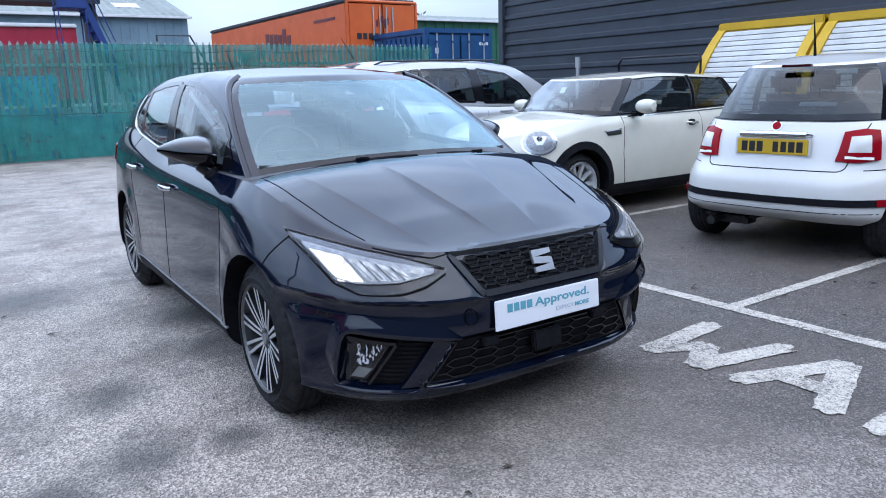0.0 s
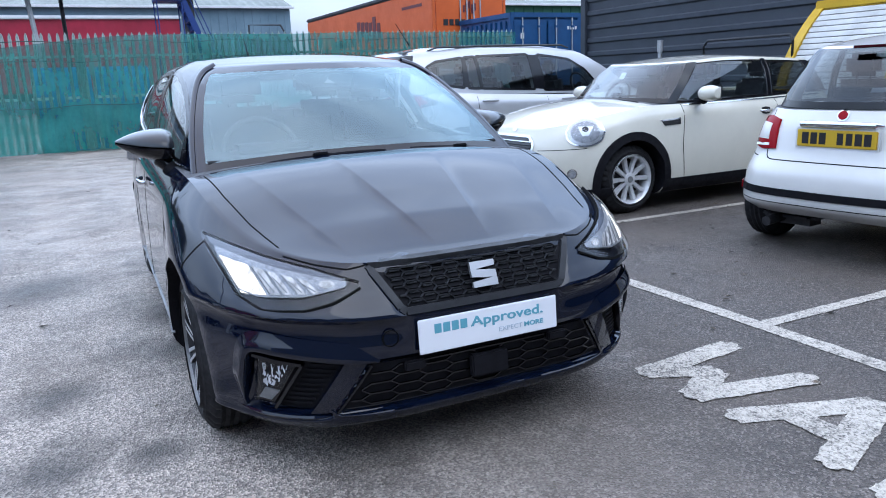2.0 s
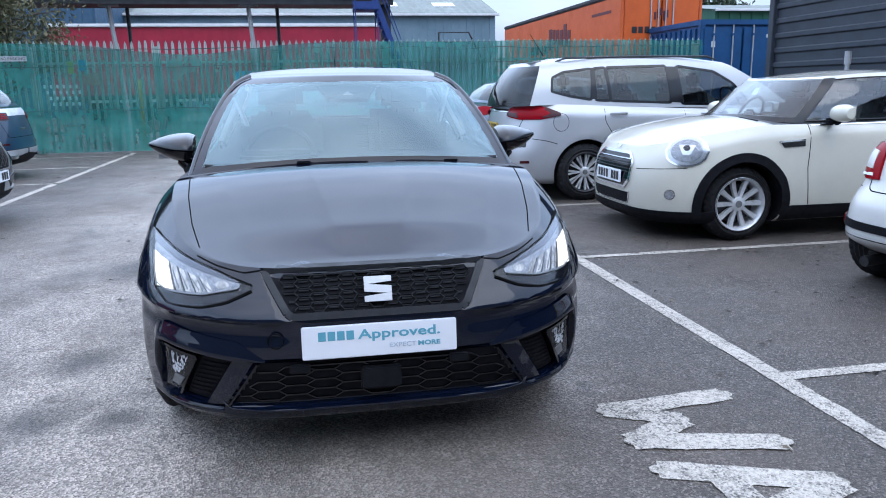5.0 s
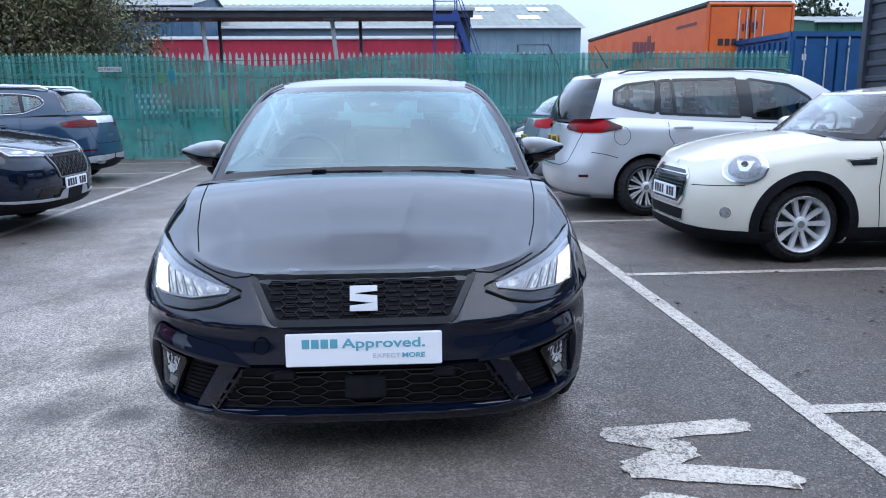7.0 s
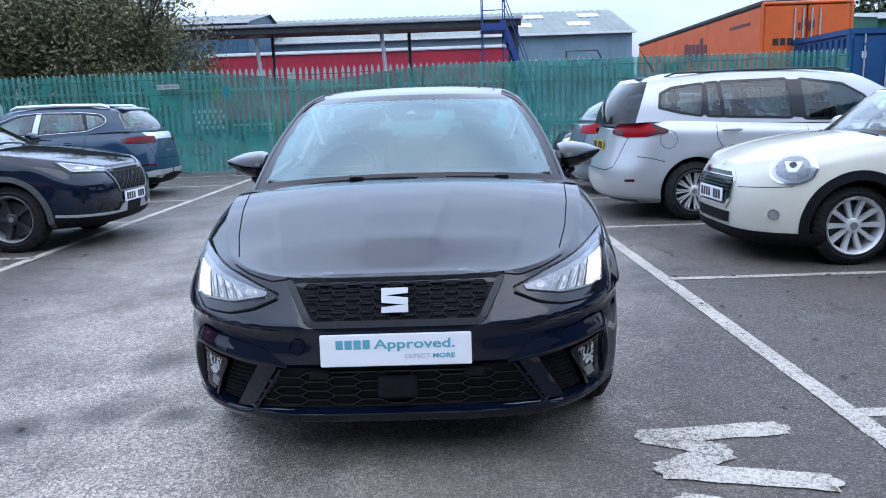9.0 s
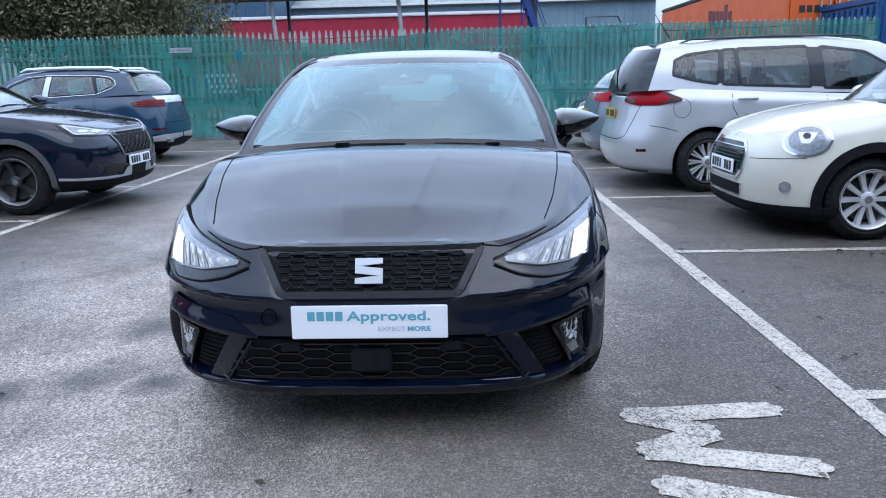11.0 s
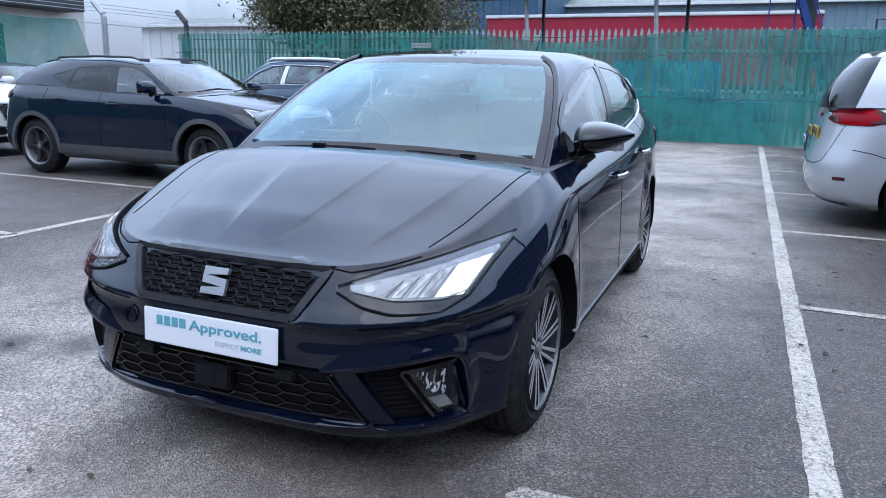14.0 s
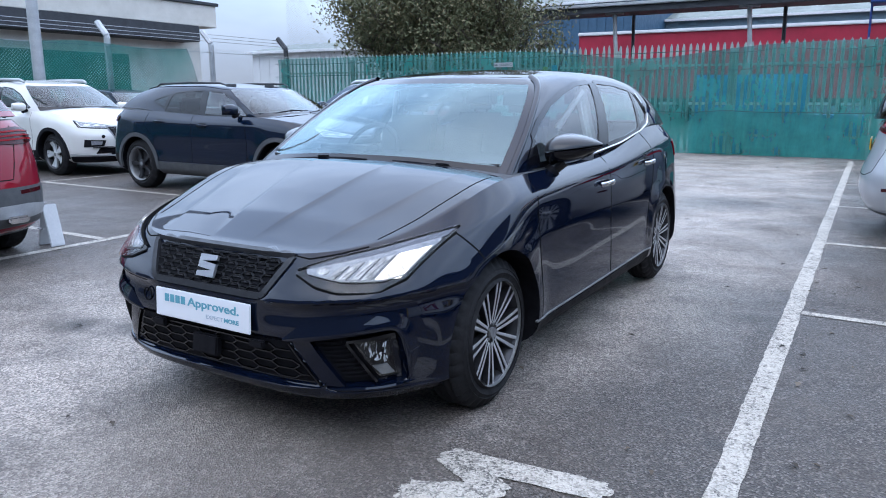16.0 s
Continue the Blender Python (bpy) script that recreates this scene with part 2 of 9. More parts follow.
class Geo:
    """Vertices and faces gathered for one mesh."""

    def __init__(self):
        self.v, self.f = [], []

    def add(self, verts, faces):
        n = len(self.v)
        self.v += [Vector(p) for p in verts]
        self.f += [tuple(i + n for i in f) for f in faces]
        return self

    def box(self, c, s, bev=0.0, turn=None):
        x, y, z = (k / 2 for k in s)
        b = min(bev, x * 0.95, y * 0.95, z * 0.95)
        pts, fcs = [], []
        if b <= 0:
            pts = [(i * x, j * y, k * z) for k in (-1, 1) for j in (-1, 1) for i in (-1, 1)]
            fcs = [(0, 2, 3, 1), (4, 5, 7, 6), (0, 1, 5, 4), (2, 6, 7, 3), (0, 4, 6, 2), (1, 3, 7, 5)]
        else:
            bm = bmesh.new()
            bmesh.ops.create_cube(bm, size=1)
            for w in bm.verts:
                w.co = Vector((w.co.x * 2 * x, w.co.y * 2 * y, w.co.z * 2 * z))
            bmesh.ops.bevel(bm, geom=bm.edges[:], offset=b, segments=2, affect="EDGES")
            bm.verts.index_update()
            pts = [w.co.copy() for w in bm.verts]
            fcs = [tuple(w.index for w in f.verts) for f in bm.faces]
            bm.free()
        m = turn or Matrix()
        return self.add([m @ Vector(p) + Vector(c) for p in pts], fcs)

    def grid(self, rows, flip=False, close=False):
        n, k = len(rows), len(rows[0])
        fcs = []
        for i in range(n - 1):
            for j in range(k if close else k - 1):
                q = (i * k + j, i * k + (j + 1) % k, (i + 1) * k + (j + 1) % k, (i + 1) * k + j)
                fcs.append(q[::-1] if flip else q)
        return self.add([p for r in rows for p in r], fcs)

    def lathe(self, prof, centre, axis="x", n=40):
        """Profile of (along, radius) spun round an axis."""
        rows = []
        for a, r in prof:
            row = []
            for i in range(n):
                t = 2 * math.pi * i / n
                p = (a, r * math.cos(t), r * math.sin(t))
                if axis == "y":
                    p = (p[1], p[0], p[2])
                if axis == "z":
                    p = (p[1], p[2], p[0])
                row.append(Vector(p) + Vector(centre))
            rows.append(row)
        return self.grid(rows, close=True)

    def tube(self, pts, r, n=8, flat=None):
        pts = [Vector(p) for p in pts]
        rows = []
        for i, p in enumerate(pts):
            d = (pts[min(i + 1, len(pts) - 1)] - pts[max(i - 1, 0)]).normalized()
            u = d.cross(Vector((0, 0, 1)))
            u = u.normalized() if u.length > 1e-3 else Vector((1, 0, 0))
            w = d.cross(u)
            ri = r[i] if isinstance(r, (list, tuple)) else r
            rows.append([p + ri * (u * math.cos(2 * math.pi * k / n) + w * math.sin(2 * math.pi * k / n)) for k in range(n)])
        self.grid(rows, close=True)
        c = len(self.v)
        self.f.append(tuple(range(c - n, c)))
        self.f.append(tuple(range(c - n * len(pts), c - n * len(pts) + n))[::-1])
        return self

    def prism(self, outline, z0, z1, m=None):
        """A flat outline raised from z0 to z1, turned by m."""
        n = len(outline)
        m = m or Matrix()
        pts = [m @ Vector((x, y, z)) for z in (z0, z1) for x, y in outline]
        fcs = [tuple(range(n))[::-1], tuple(range(n, 2 * n))] + [(i, (i + 1) % n, n + (i + 1) % n, n + i) for i in range(n)]
        return self.add(pts, fcs)

    def make(self, name, mats, parent=None, label="", smooth=40.0, fix=True):
        ob = part(name, self.v, self.f, mats, parent, label, smooth=smooth)
        return tidy(ob, 0.0002) if fix else ob


def curve(*knots):
    """A smooth curve through (place, value) knots."""
    xs, ys = [k[0] for k in knots], [k[1] for k in knots]
    n = len(xs)
    d = [(ys[i + 1] - ys[i]) / (xs[i + 1] - xs[i]) for i in range(n - 1)]
    m = [d[0]] + [0 if d[i - 1] * d[i] <= 0 else 2 * d[i - 1] * d[i] / (d[i - 1] + d[i]) for i in range(1, n - 1)] + [d[-1]]

    def f(x):
        if x <= xs[0]:
            return ys[0]
        if x >= xs[-1]:
            return ys[-1]
        i = max(k for k in range(n - 1) if xs[k] <= x)
        h = xs[i + 1] - xs[i]
        t = (x - xs[i]) / h
        return ((1 + 2 * t) * (1 - t) ** 2 * ys[i] + t * (1 - t) ** 2 * h * m[i]
                + t * t * (3 - 2 * t) * ys[i + 1] + t * t * (t - 1) * h * m[i + 1])
    return f


def resample(line, n):
    pts = [Vector((*p, 0)) if len(p) == 2 else Vector(p) for p in line]
    ds = [0.0]
    for a, b in zip(pts, pts[1:]):
        ds.append(ds[-1] + (b - a).length)
    out = []
    for i in range(n):
        s = ds[-1] * i / (n - 1)
        k = min(max(j for j in range(len(ds)) if ds[j] <= s + 1e-9), len(pts) - 2)
        t = (s - ds[k]) / max(ds[k + 1] - ds[k], 1e-9)
        out.append(pts[k].lerp(pts[k + 1], t))
    return out


# ---- cars ----
# In a car's own frame the nose is at y = 0, the tail at y = length, and z = 0 is the ground.


def within(x, y, outline):
    """Whether a point lies in a closed outline."""
    odd = False
    for (x0, y0), (x1, y1) in zip(outline, outline[1:] + outline[:1]):
        if (y0 > y) != (y1 > y) and x < x0 + (y - y0) * (x1 - x0) / (y1 - y0):
            odd = not odd
    return odd


class Car:
    def __init__(self, name, label, spec, paint):
        self.s, self.paint, self.halves, self.form = spec, paint, {}, None
        self.root = tagged(new(name), label, "car", "parked cars")
        self.L, self.W = spec["length"], spec["width"] / 2
        self.shell()
        self.glasshouse()

    # lower body, out of level rings from the sill to the belt line
    def ring(self, lev, count=(24, 60, 18)):
        nf, nr, hw, cf, cr, mf, z = lev["nf"], self.L - lev["nr"], lev["hw"], lev["cf"], lev["cr"], lev.get("m", 2.6), lev["z"]
        plan = self.s["plan"]
        out = []
        for j in range(count[0] + 1):
            t = math.pi / 2 * j / count[0]
            out.append((math.sin(t) ** (2 / mf) * hw, nf + cf * (1 - math.cos(t)) ** lev.get("e", 1.3)))
        for j in range(1, count[1]):
            out.append((hw, nf + cf + (nr - cr - nf - cf) * j / count[1]))
        for j in range(count[2] + 1):
            t = math.pi / 2 * (1 - j / count[2])
            out.append((math.sin(t) ** (2 / lev.get("mr", 3.0)) * hw, nr - cr * (1 - math.cos(t))))
        pts = []
        for x, y in out:
            zz = z(y)
            x *= plan(y)
            if x > hw * 0.8:
                for ax in self.s["axles"]:
                    r = math.hypot(y - ax, zz - self.s["wheel_r"])
                    x += self.s.get("flare", 0.014) * math.exp(-(((r - self.s["arch_r"] - 0.01) / 0.07) ** 2)) * (1 if zz < 0.85 else 0.3)
                x += self.s["side"](y, zz) if "side" in self.s else 0
            pts.append(Vector((x, y, zz)))
        return pts

    def shell(self):
        s = self.s
        rings = [self.ring(lev, s.get("count", (24, 60, 18))) for lev in s["levels"]]
        rows = []
        sub = s.get("sub", 5)
        for i in range(len(rings) - 1):
            a, b = rings[max(i - 1, 0)], rings[i]
            c, d = rings[i + 1], rings[min(i + 2, len(rings) - 1)]
            for k in range(sub):
                t = k / sub
                row = []
                for p0, p1, p2, p3 in zip(a, b, c, d):
                    m1, m2 = (p2 - p0) * 0.5 * s.get("tight", 0.8), (p3 - p1) * 0.5 * s.get("tight", 0.8)
                    row.append((1 + 2 * t) * (1 - t) ** 2 * p1 + t * (1 - t) ** 2 * m1 + t * t * (3 - 2 * t) * p2 + t * t * (t - 1) * m2)
                rows.append(row)
        rows.append(rings[-1])
        n = len(rows[0])
        if "relief" in s:  # ledges and recesses pressed into the nose; parts are laid on the form without them
            gb = Geo()
            for sg in (1, -1):
                gb.grid([[Vector((sg * p.x, p.y, p.z)) for p in r] for r in rows])
            self.form = BVHTree.FromPolygons([tuple(p) for p in gb.v], gb.f)
            shaped = []
            for row in rows[:-1]:
                line = []
                for j, p in enumerate(row):
                    t = row[min(j + 1, n - 1)] - row[max(j - 1, 0)]
                    k = s["relief"](abs(p.x), p.y, p.z) if p.y < 1.0 and j < n // 2 else 0.0
                    q = p + Vector((t.y, -t.x, 0)).normalized() * k if k else p.copy()
                    line.append(Vector((0.0 if j == 0 else q.x, q.y, q.z)))
                shaped.append(line)
            rows = shaped + rows[-1:]
        loop = lambda r: [p.copy() for p in r] + [Vector((-p.x, p.y, p.z)) for p in r[-2:0:-1]]
        full = [loop(r) for r in rows]
        k = len(full[0])
        verts = [p for r in full for p in r]
        faces, mi = [], []
        for i in range(len(full) - 1):
            for j in range(k):
                faces.append((i * k + j, i * k + (j + 1) % k, (i + 1) * k + (j + 1) % k, (i + 1) * k + j))
                mi.append(0)
        for j in range(n - 1):  # underside
            q = (j, (k - j) % k, (k - j - 1) % k, j + 1)
            faces.append(tuple(dict.fromkeys(q)))
            mi.append(1)
        top = (len(full) - 1) * k
        M = s.get("across", 36)
        crown, crest = s["crown"], s.get("crest")
        deck = []
        for j in range(n):
            e = rows[-1][j]
            line = [top + j]
            xs = [e.x * (1 - 2 * q / M) for q in range(M + 1)]
            if "folds" in s:
                fa, fb = s["folds"](e.y)
                fb = min(fb, e.x - 0.02)
                fa = min(fa, fb - 0.02)
                stops = [(e.x, 10), (fb + 0.005, 1), (fb, 1), (fb - 0.005, 16), (fa + 0.005, 1), (fa, 1), (fa - 0.005, M // 2 - 30), (0.0, 0)]
                half = []
                for (u, k), (w, _) in zip(stops, stops[1:]):
                    half += [u + (w - u) * i / k for i in range(k)]
                xs = half + [0.0] + [-x for x in half[::-1]]
            for q in range(1, M):
                x = xs[q]
                f = x / max(e.x, 1e-6)
                z = e.z + crown(e.y) * (1 - abs(f) ** s.get("crown_pow", 2.2)) * min(1, e.x / (0.6 * self.W))
                if crest:
                    z += crest(abs(x), e.y)
                line.append(len(verts))
                verts.append(Vector((x, e.y, z)))
            line.append(top + (k - j) % k)
            deck.append(line)
        for j in range(n - 1):
            for q in range(M):
                fc = (deck[j][q], deck[j + 1][q], deck[j + 1][q + 1], deck[j][q + 1])
                y = rows[-1][j].y
                faces.append(tuple(dict.fromkeys(fc)))
                mi.append(2 if s["cowl"] < y < s["deck_end"] else 0)
        me = bpy.data.meshes.new("body")
        me.from_pydata(verts, [], [f for f in faces if len(f) > 2])
        me.polygons.foreach_set("material_index", [m for f, m in zip(faces, mi) if len(f) > 2])
        for m in (self.paint, PLASTIC, CABIN):
            me.materials.append(m)
        ob = new("body", me)
        tidy(ob)
        bm = bmesh.new()
        bm.from_mesh(me)
        self.tree = BVHTree.FromBMesh(bm)
        bm.free()
        # wheel arches are cut out of the shell
        g = Geo()
        for ax in s["axles"]:
            for sg in (-1, 1):
                x0, x1 = sorted((sg * (self.W - 0.26), sg * (self.W + 0.15)))
                pr = [(x0, 0.0005), (x0, s["arch_r"]), (x1, s["arch_r"]), (x1, 0.0005)]
                g.lathe(pr, (0, ax, s["wheel_r"] + s.get("arch_up", 0.0)), "x", 48)
        cut = g.make("cutter", [self.paint, PLASTIC])
        cut.data.polygons.foreach_set("material_index", [1] * len(cut.data.polygons))
        mod = ob.modifiers.new("arch", "BOOLEAN")
        mod.operation, mod.object, mod.solver = "DIFFERENCE", cut, "EXACT"
        got = bpy.data.meshes.new_from_object(ob.evaluated_get(bpy.context.evaluated_depsgraph_get()))
        ob.modifiers.clear()
        old, ob.data = ob.data, got
        bpy.data.objects.remove(cut)
        bm = bmesh.new()  # one half, mirrored
        bm.from_mesh(got)
        bmesh.ops.bisect_plane(bm, geom=bm.verts[:] + bm.edges[:] + bm.faces[:], plane_co=(0, 0, 0), plane_no=(1, 0, 0), clear_inner=True)
        dup = bmesh.ops.duplicate(bm, geom=bm.verts[:] + bm.edges[:] + bm.faces[:])["geom"]
        for v in (g for g in dup if isinstance(g, bmesh.types.BMVert)):
            v.co.x = -v.co.x
        bmesh.ops.reverse_faces(bm, faces=[g for g in dup if isinstance(g, bmesh.types.BMFace)])
        bmesh.ops.remove_doubles(bm, verts=[v for v in bm.verts if abs(v.co.x) < 0.0005], dist=0.0005)
        bm.to_mesh(got)
        bm.free()
        got.polygons.foreach_set("use_smooth", [True] * len(got.polygons))
        got.set_sharp_from_angle(angle=radians(32))
        ob.parent = self.root
        self.body = ob

    def glasshouse(self):
        s = self.s["glass"]
        W = self.W
        fine = "panes" in s  # windows cut to their own outlines
        coarse = [0, s.get("frit", 0.035), 0.1, 0.25, 0.4, 0.55, 0.7, 0.82, 0.9, 0.955, 1.0]
        lv = [k / 44 for k in range(45)] if fine else coarse
        pil0, pil1 = s["pillars_low"], s["pillars_high"]  # A front, A rear, then window and pillar edges along the side
        kinds = s["kinds"]
        nw = 20 if fine else 10
        cols = []  # (kind of the strip that begins here)
        rows = []
        for t in lv:
            row, tags = [], []
            xw = s["half"](t)
            yc = s["front"][0] + (s["front"][1] - s["front"][0]) * t + s.get("front_bulge", 0.0) * 4 * t * (1 - t)
            ye = s["rear"][0] + (s["rear"][1] - s["rear"][0]) * t + s.get("rear_bulge", 0.05) * 4 * t * (1 - t)
            ys = [a + (b - a) * t for a, b in zip(pil0, pil1)]
            ym, yl = (ys[0] + ys[-1]) / 2, (ys[-1] - ys[0]) / 2
            side = lambda y: xw * (1 - s.get("taper", 0.06) * abs((y - ym) / yl) ** 2.4)
            xa, xe = side(ys[0]), side(ys[-1])
            for j in range(nw):
                u = j / nw
                row.append((u * xa, yc + (ys[0] - yc) * u ** 2.2))
                tags.append("front")
            for a, b, kd in zip(ys, ys[1:], kinds):
                m = max(1, round((b - a) / (0.015 if fine else 0.14))) if t == lv[0] else None
                m = s.setdefault("n" + str(len(tags)), m) if m else s["n" + str(len(tags))]
                for q in range(m):
                    y = a + (b - a) * q / m
                    row.append((side(y), y))
                    tags.append(kd)
            for j in range(nw + 1):
                u = 1 - j / nw
                row.append((u * xe, ye + (ys[-1] - ye) * u ** 2.6))
                tags.append("rear")
            cols = tags
            low, high = s["low"], s["high"]
            rows.append([Vector((x, y, 0)) for x, y in row])
        nk = len(rows[0])
        for j in range(nk):
            zt, zb = s["high"](rows[-1][j].y), s["low"](rows[0][j].y)
            for i, t in enumerate(lv):
                rows[i][j].z = zb + (zt - zb) * (t + s.get("arc", 0.03) * math.sin(math.pi * t))
        outlines = [lo + up[::-1] for lo, up, mat in s.get("panes", []) if mat not in (GLOSS_BLACK, SATIN_SILVER)]
        band = lambda i, k: (coarse[k] <= lv[i] < coarse[-3]) if fine else k <= i < len(lv) - 2
        groups = {}
        run, runs = 0, []
        for j in range(nk):
            run += 1 if j and cols[j] != cols[j - 1] else 0
            runs.append(run)
        for i in range(len(lv) - 1):
            for j in range(nk - 1):
                kd = cols[j]
                glass = 1 <= i < len(lv) - s.get("rail", 3)
                if kd in ("front", "rear"):
                    lim = s.get("rear_low", 2) if kd == "rear" else s.get("front_low", 2)
                    if s.get("round_pillar") and kd == "front" and j >= nw - 1:
                        groups.setdefault("roof", []).append((i, j))
                        continue
                    key = kd if band(i, lim) else (("frit" if kd == "front" else s.get("rear_sill", "roof")) if lv[i] < coarse[lim] else "roof")
                elif fine:
                    mid = (rows[i][j] + rows[i + 1][j + 1]) / 2
                    if any(within(mid.y, mid.z, o) for o in outlines):
                        continue
                    key = "roof"
                elif kd.startswith("w"):
                    key = kd if glass else ("trim" + str(runs[j]) if i < 1 else "roof")
                elif kd == "black":
                    key = "black" + str(runs[j]) if i < len(lv) - 2 else "roof"
                else:
                    key = "roof"
                groups.setdefault(key, []).append((i, j))
        flip = lambda p, sg: Vector((sg * p.x, p.y, p.z))
        for key, cells in groups.items():
            for sg in (1, -1):
                g = Geo()
                for i, j in cells:
                    q = [flip(rows[a][b], sg) for a, b in ((i, j), (i, j + 1), (i + 1, j + 1), (i + 1, j))]
                    g.add(q, [(0, 1, 2, 3)])
                if key in ("front", "rear", "roof", "frit", "sill"):
                    both = self.halves.setdefault(key, Geo())
                    both.add(g.v, g.f)
                    continue
                trim, black = key.startswith("trim"), key.startswith("black")
                mat = s.get("trim_mat", GLOSS_BLACK) if trim else GLOSS_BLACK if black else s.get("tint", {}).get(key, GLASS)
                nm = "window_trim" if trim else "door_pillar" if black else "side_window"
                self.solid(g, nm, mat, 0.006)
        top = len(lv) - s.get("rail", 3)
        if fine:
            self.cut_panes(s, [r[nw:] for r in rows])
        for sg in (1, -1):
            j0 = 0
            while j0 < nk - 1:
                j1 = j0
                while j1 < nk - 1 and cols[j1] == cols[j0]:
                    j1 += 1
                if cols[j0].startswith("w"):
                    loop = [rows[i][j0] for i in range(1, top + 1)] + [rows[top][j] for j in range(j0 + 1, j1 + 1)] + [rows[i][j1] for i in range(top - 1, 0, -1)] + [rows[1][j] for j in range(j1 - 1, j0 - 1, -1)]
                    Geo().tube([flip(p, sg) for p in loop], 0.007, 6).make("window_seal", GLOSS_BLACK, self.root)
                if j0 == nw and s.get("round_pillar"):
                    strip = []
                    for i in range(len(lv)):
                        a, z = rows[i][j0], rows[i][j1]
                        up = (rows[min(i + 1, len(lv) - 1)][j0] - rows[max(i - 1, 0)][j0]).cross(z - a).normalized()
                        up = up if up.x > 0 else -up
                        strip.append([flip(a.lerp(z, u / 8) + up * (0.016 * math.sin(math.pi * u / 8) + 0.003), sg) for u in range(9)])
                    gp = Geo()
                    gp.grid(strip)
                    gp.make("windscreen_pillar", self.paint, self.root, smooth=80)
                j0 = j1
        roof = self.halves["roof"]
        M = 12
        rr = []
        y0, y1 = rows[-1][0].y, rows[-1][-1].y
        for p in rows[-1]:
            k = s["roof_crown"] * min(1, max(0, (p.y - y0) / 0.7), max(0, (y1 - p.y) / 0.4))
            rr.append([Vector((p.x * (1 - 2 * q / M), p.y, p.z + k * (1 - abs(1 - 2 * q / M) ** 2.4))) for q in range(M + 1)])
        roof.grid(rr)
        if "sill" in self.halves:
            self.solid(self.halves["sill"], "rear_window_band", GLOSS_BLACK, 0.006)
        self.solid(self.halves["frit"], "windscreen_band", GLOSS_BLACK, 0.006)
        self.solid(self.halves["front"], "windscreen", s.get("screen", CAR_SCREEN), 0.005)
        self.solid(self.halves["rear"], "rear_window", s.get("rear_tint", GLASS), 0.005)
        self.solid(roof, "roof", s.get("roof_paint", self.paint), 0.012)
        self.house = rows

    def cut_panes(self, s, rows):
        """Panes and black pillars laid into the openings of the side, each with its seal."""
        skin = Geo().grid(rows)
        tree = BVHTree.FromPolygons([tuple(p) for p in skin.v], skin.f)

        def at(y, z, off):
            hit, nr, _, _ = tree.ray_cast(Vector((3, y, z)), Vector((-1, 0, 0)))
            if hit is None:
                hit, nr, _, _ = tree.find_nearest(Vector((0.8, y, z)))
            return hit + (nr if nr.x > 0 else -nr) * off

        for lo, up, mat in s["panes"]:
            black = mat in (GLOSS_BLACK, SATIN_SILVER)
            n = max(3, int(24 * abs(lo[-1][0] - lo[0][0])) + 3)
            a, b = resample(lo, n), resample(up, n)
            loop = resample(list(lo) + list(up[::-1]) + [lo[0]], 90)[:-1]
            area = sum(p.x * q.y - q.x * p.y for p, q in zip(loop, loop[1:] + loop[:1]))
            for sg in (1, -1):
                g = Geo()
                g.grid([[at(*p.lerp(q, i / 8).xy, 0.004 if black else 0.001) * 1 for p, q in zip(a, b)] for i in range(9)])
                g.v = [Vector((sg * v.x, v.y, v.z)) for v in g.v]
                g.make("door_pillar" if black else "side_window", mat, self.root)
                if black:
                    continue
                ring = []
                for w, off in ((-0.006, -0.004), (-0.005, 0.004), (s.get("seal", 0.018), 0.004), (s.get("seal", 0.018) + 0.003, -0.004)):
                    line = []
                    for k, p in enumerate(loop):
                        d = (loop[(k + 1) % len(loop)] - loop[k - 1]).normalized()
                        o = Vector((d.y, -d.x)) * (1 if area > 0 else -1)
                        v = at(p.x + o.x * w, p.y + o.y * w, off)
                        line.append(Vector((sg * v.x, v.y, v.z)))
                    ring.append(line)
                Geo().grid(ring, close=True).make("window_seal", GLOSS_BLACK, self.root)
        if "trim" in s:
            for sg in (1, -1):
                pts = [at(p.x, p.y, 0.006) for p in resample(s["trim"], 60)]
                Geo().tube([(sg * p.x, p.y, p.z) for p in pts], 0.0065, 6).make("window_trim", CHROME, self.root, "bright chrome window trim")

    def solid(self, g, name, mat, thick):
        ob = g.make(name, mat, self.root)
        bm = bmesh.new()
        bm.from_mesh(ob.data)
        c = Vector((0, self.L * 0.55, 0.9))
        up = sum(((f.calc_center_median() - c).dot(f.normal) > 0) * f.calc_area() for f in bm.faces)
        if up < 0.5 * sum(f.calc_area() for f in bm.faces):
            bmesh.ops.reverse_faces(bm, faces=bm.faces)
        bm.normal_update()
        bmesh.ops.solidify(bm, geom=bm.faces[:], thickness=thick) if mat not in (GLASS, SCREEN_GLASS, PRIVACY, TINTED, CAR_SCREEN, SMOKED) else None
        bm.to_mesh(ob.data)
        bm.free()
        ob.data.polygons.foreach_set("use_smooth", [True] * len(ob.data.polygons))
        ob.data.set_sharp_from_angle(angle=radians(35))
        return ob

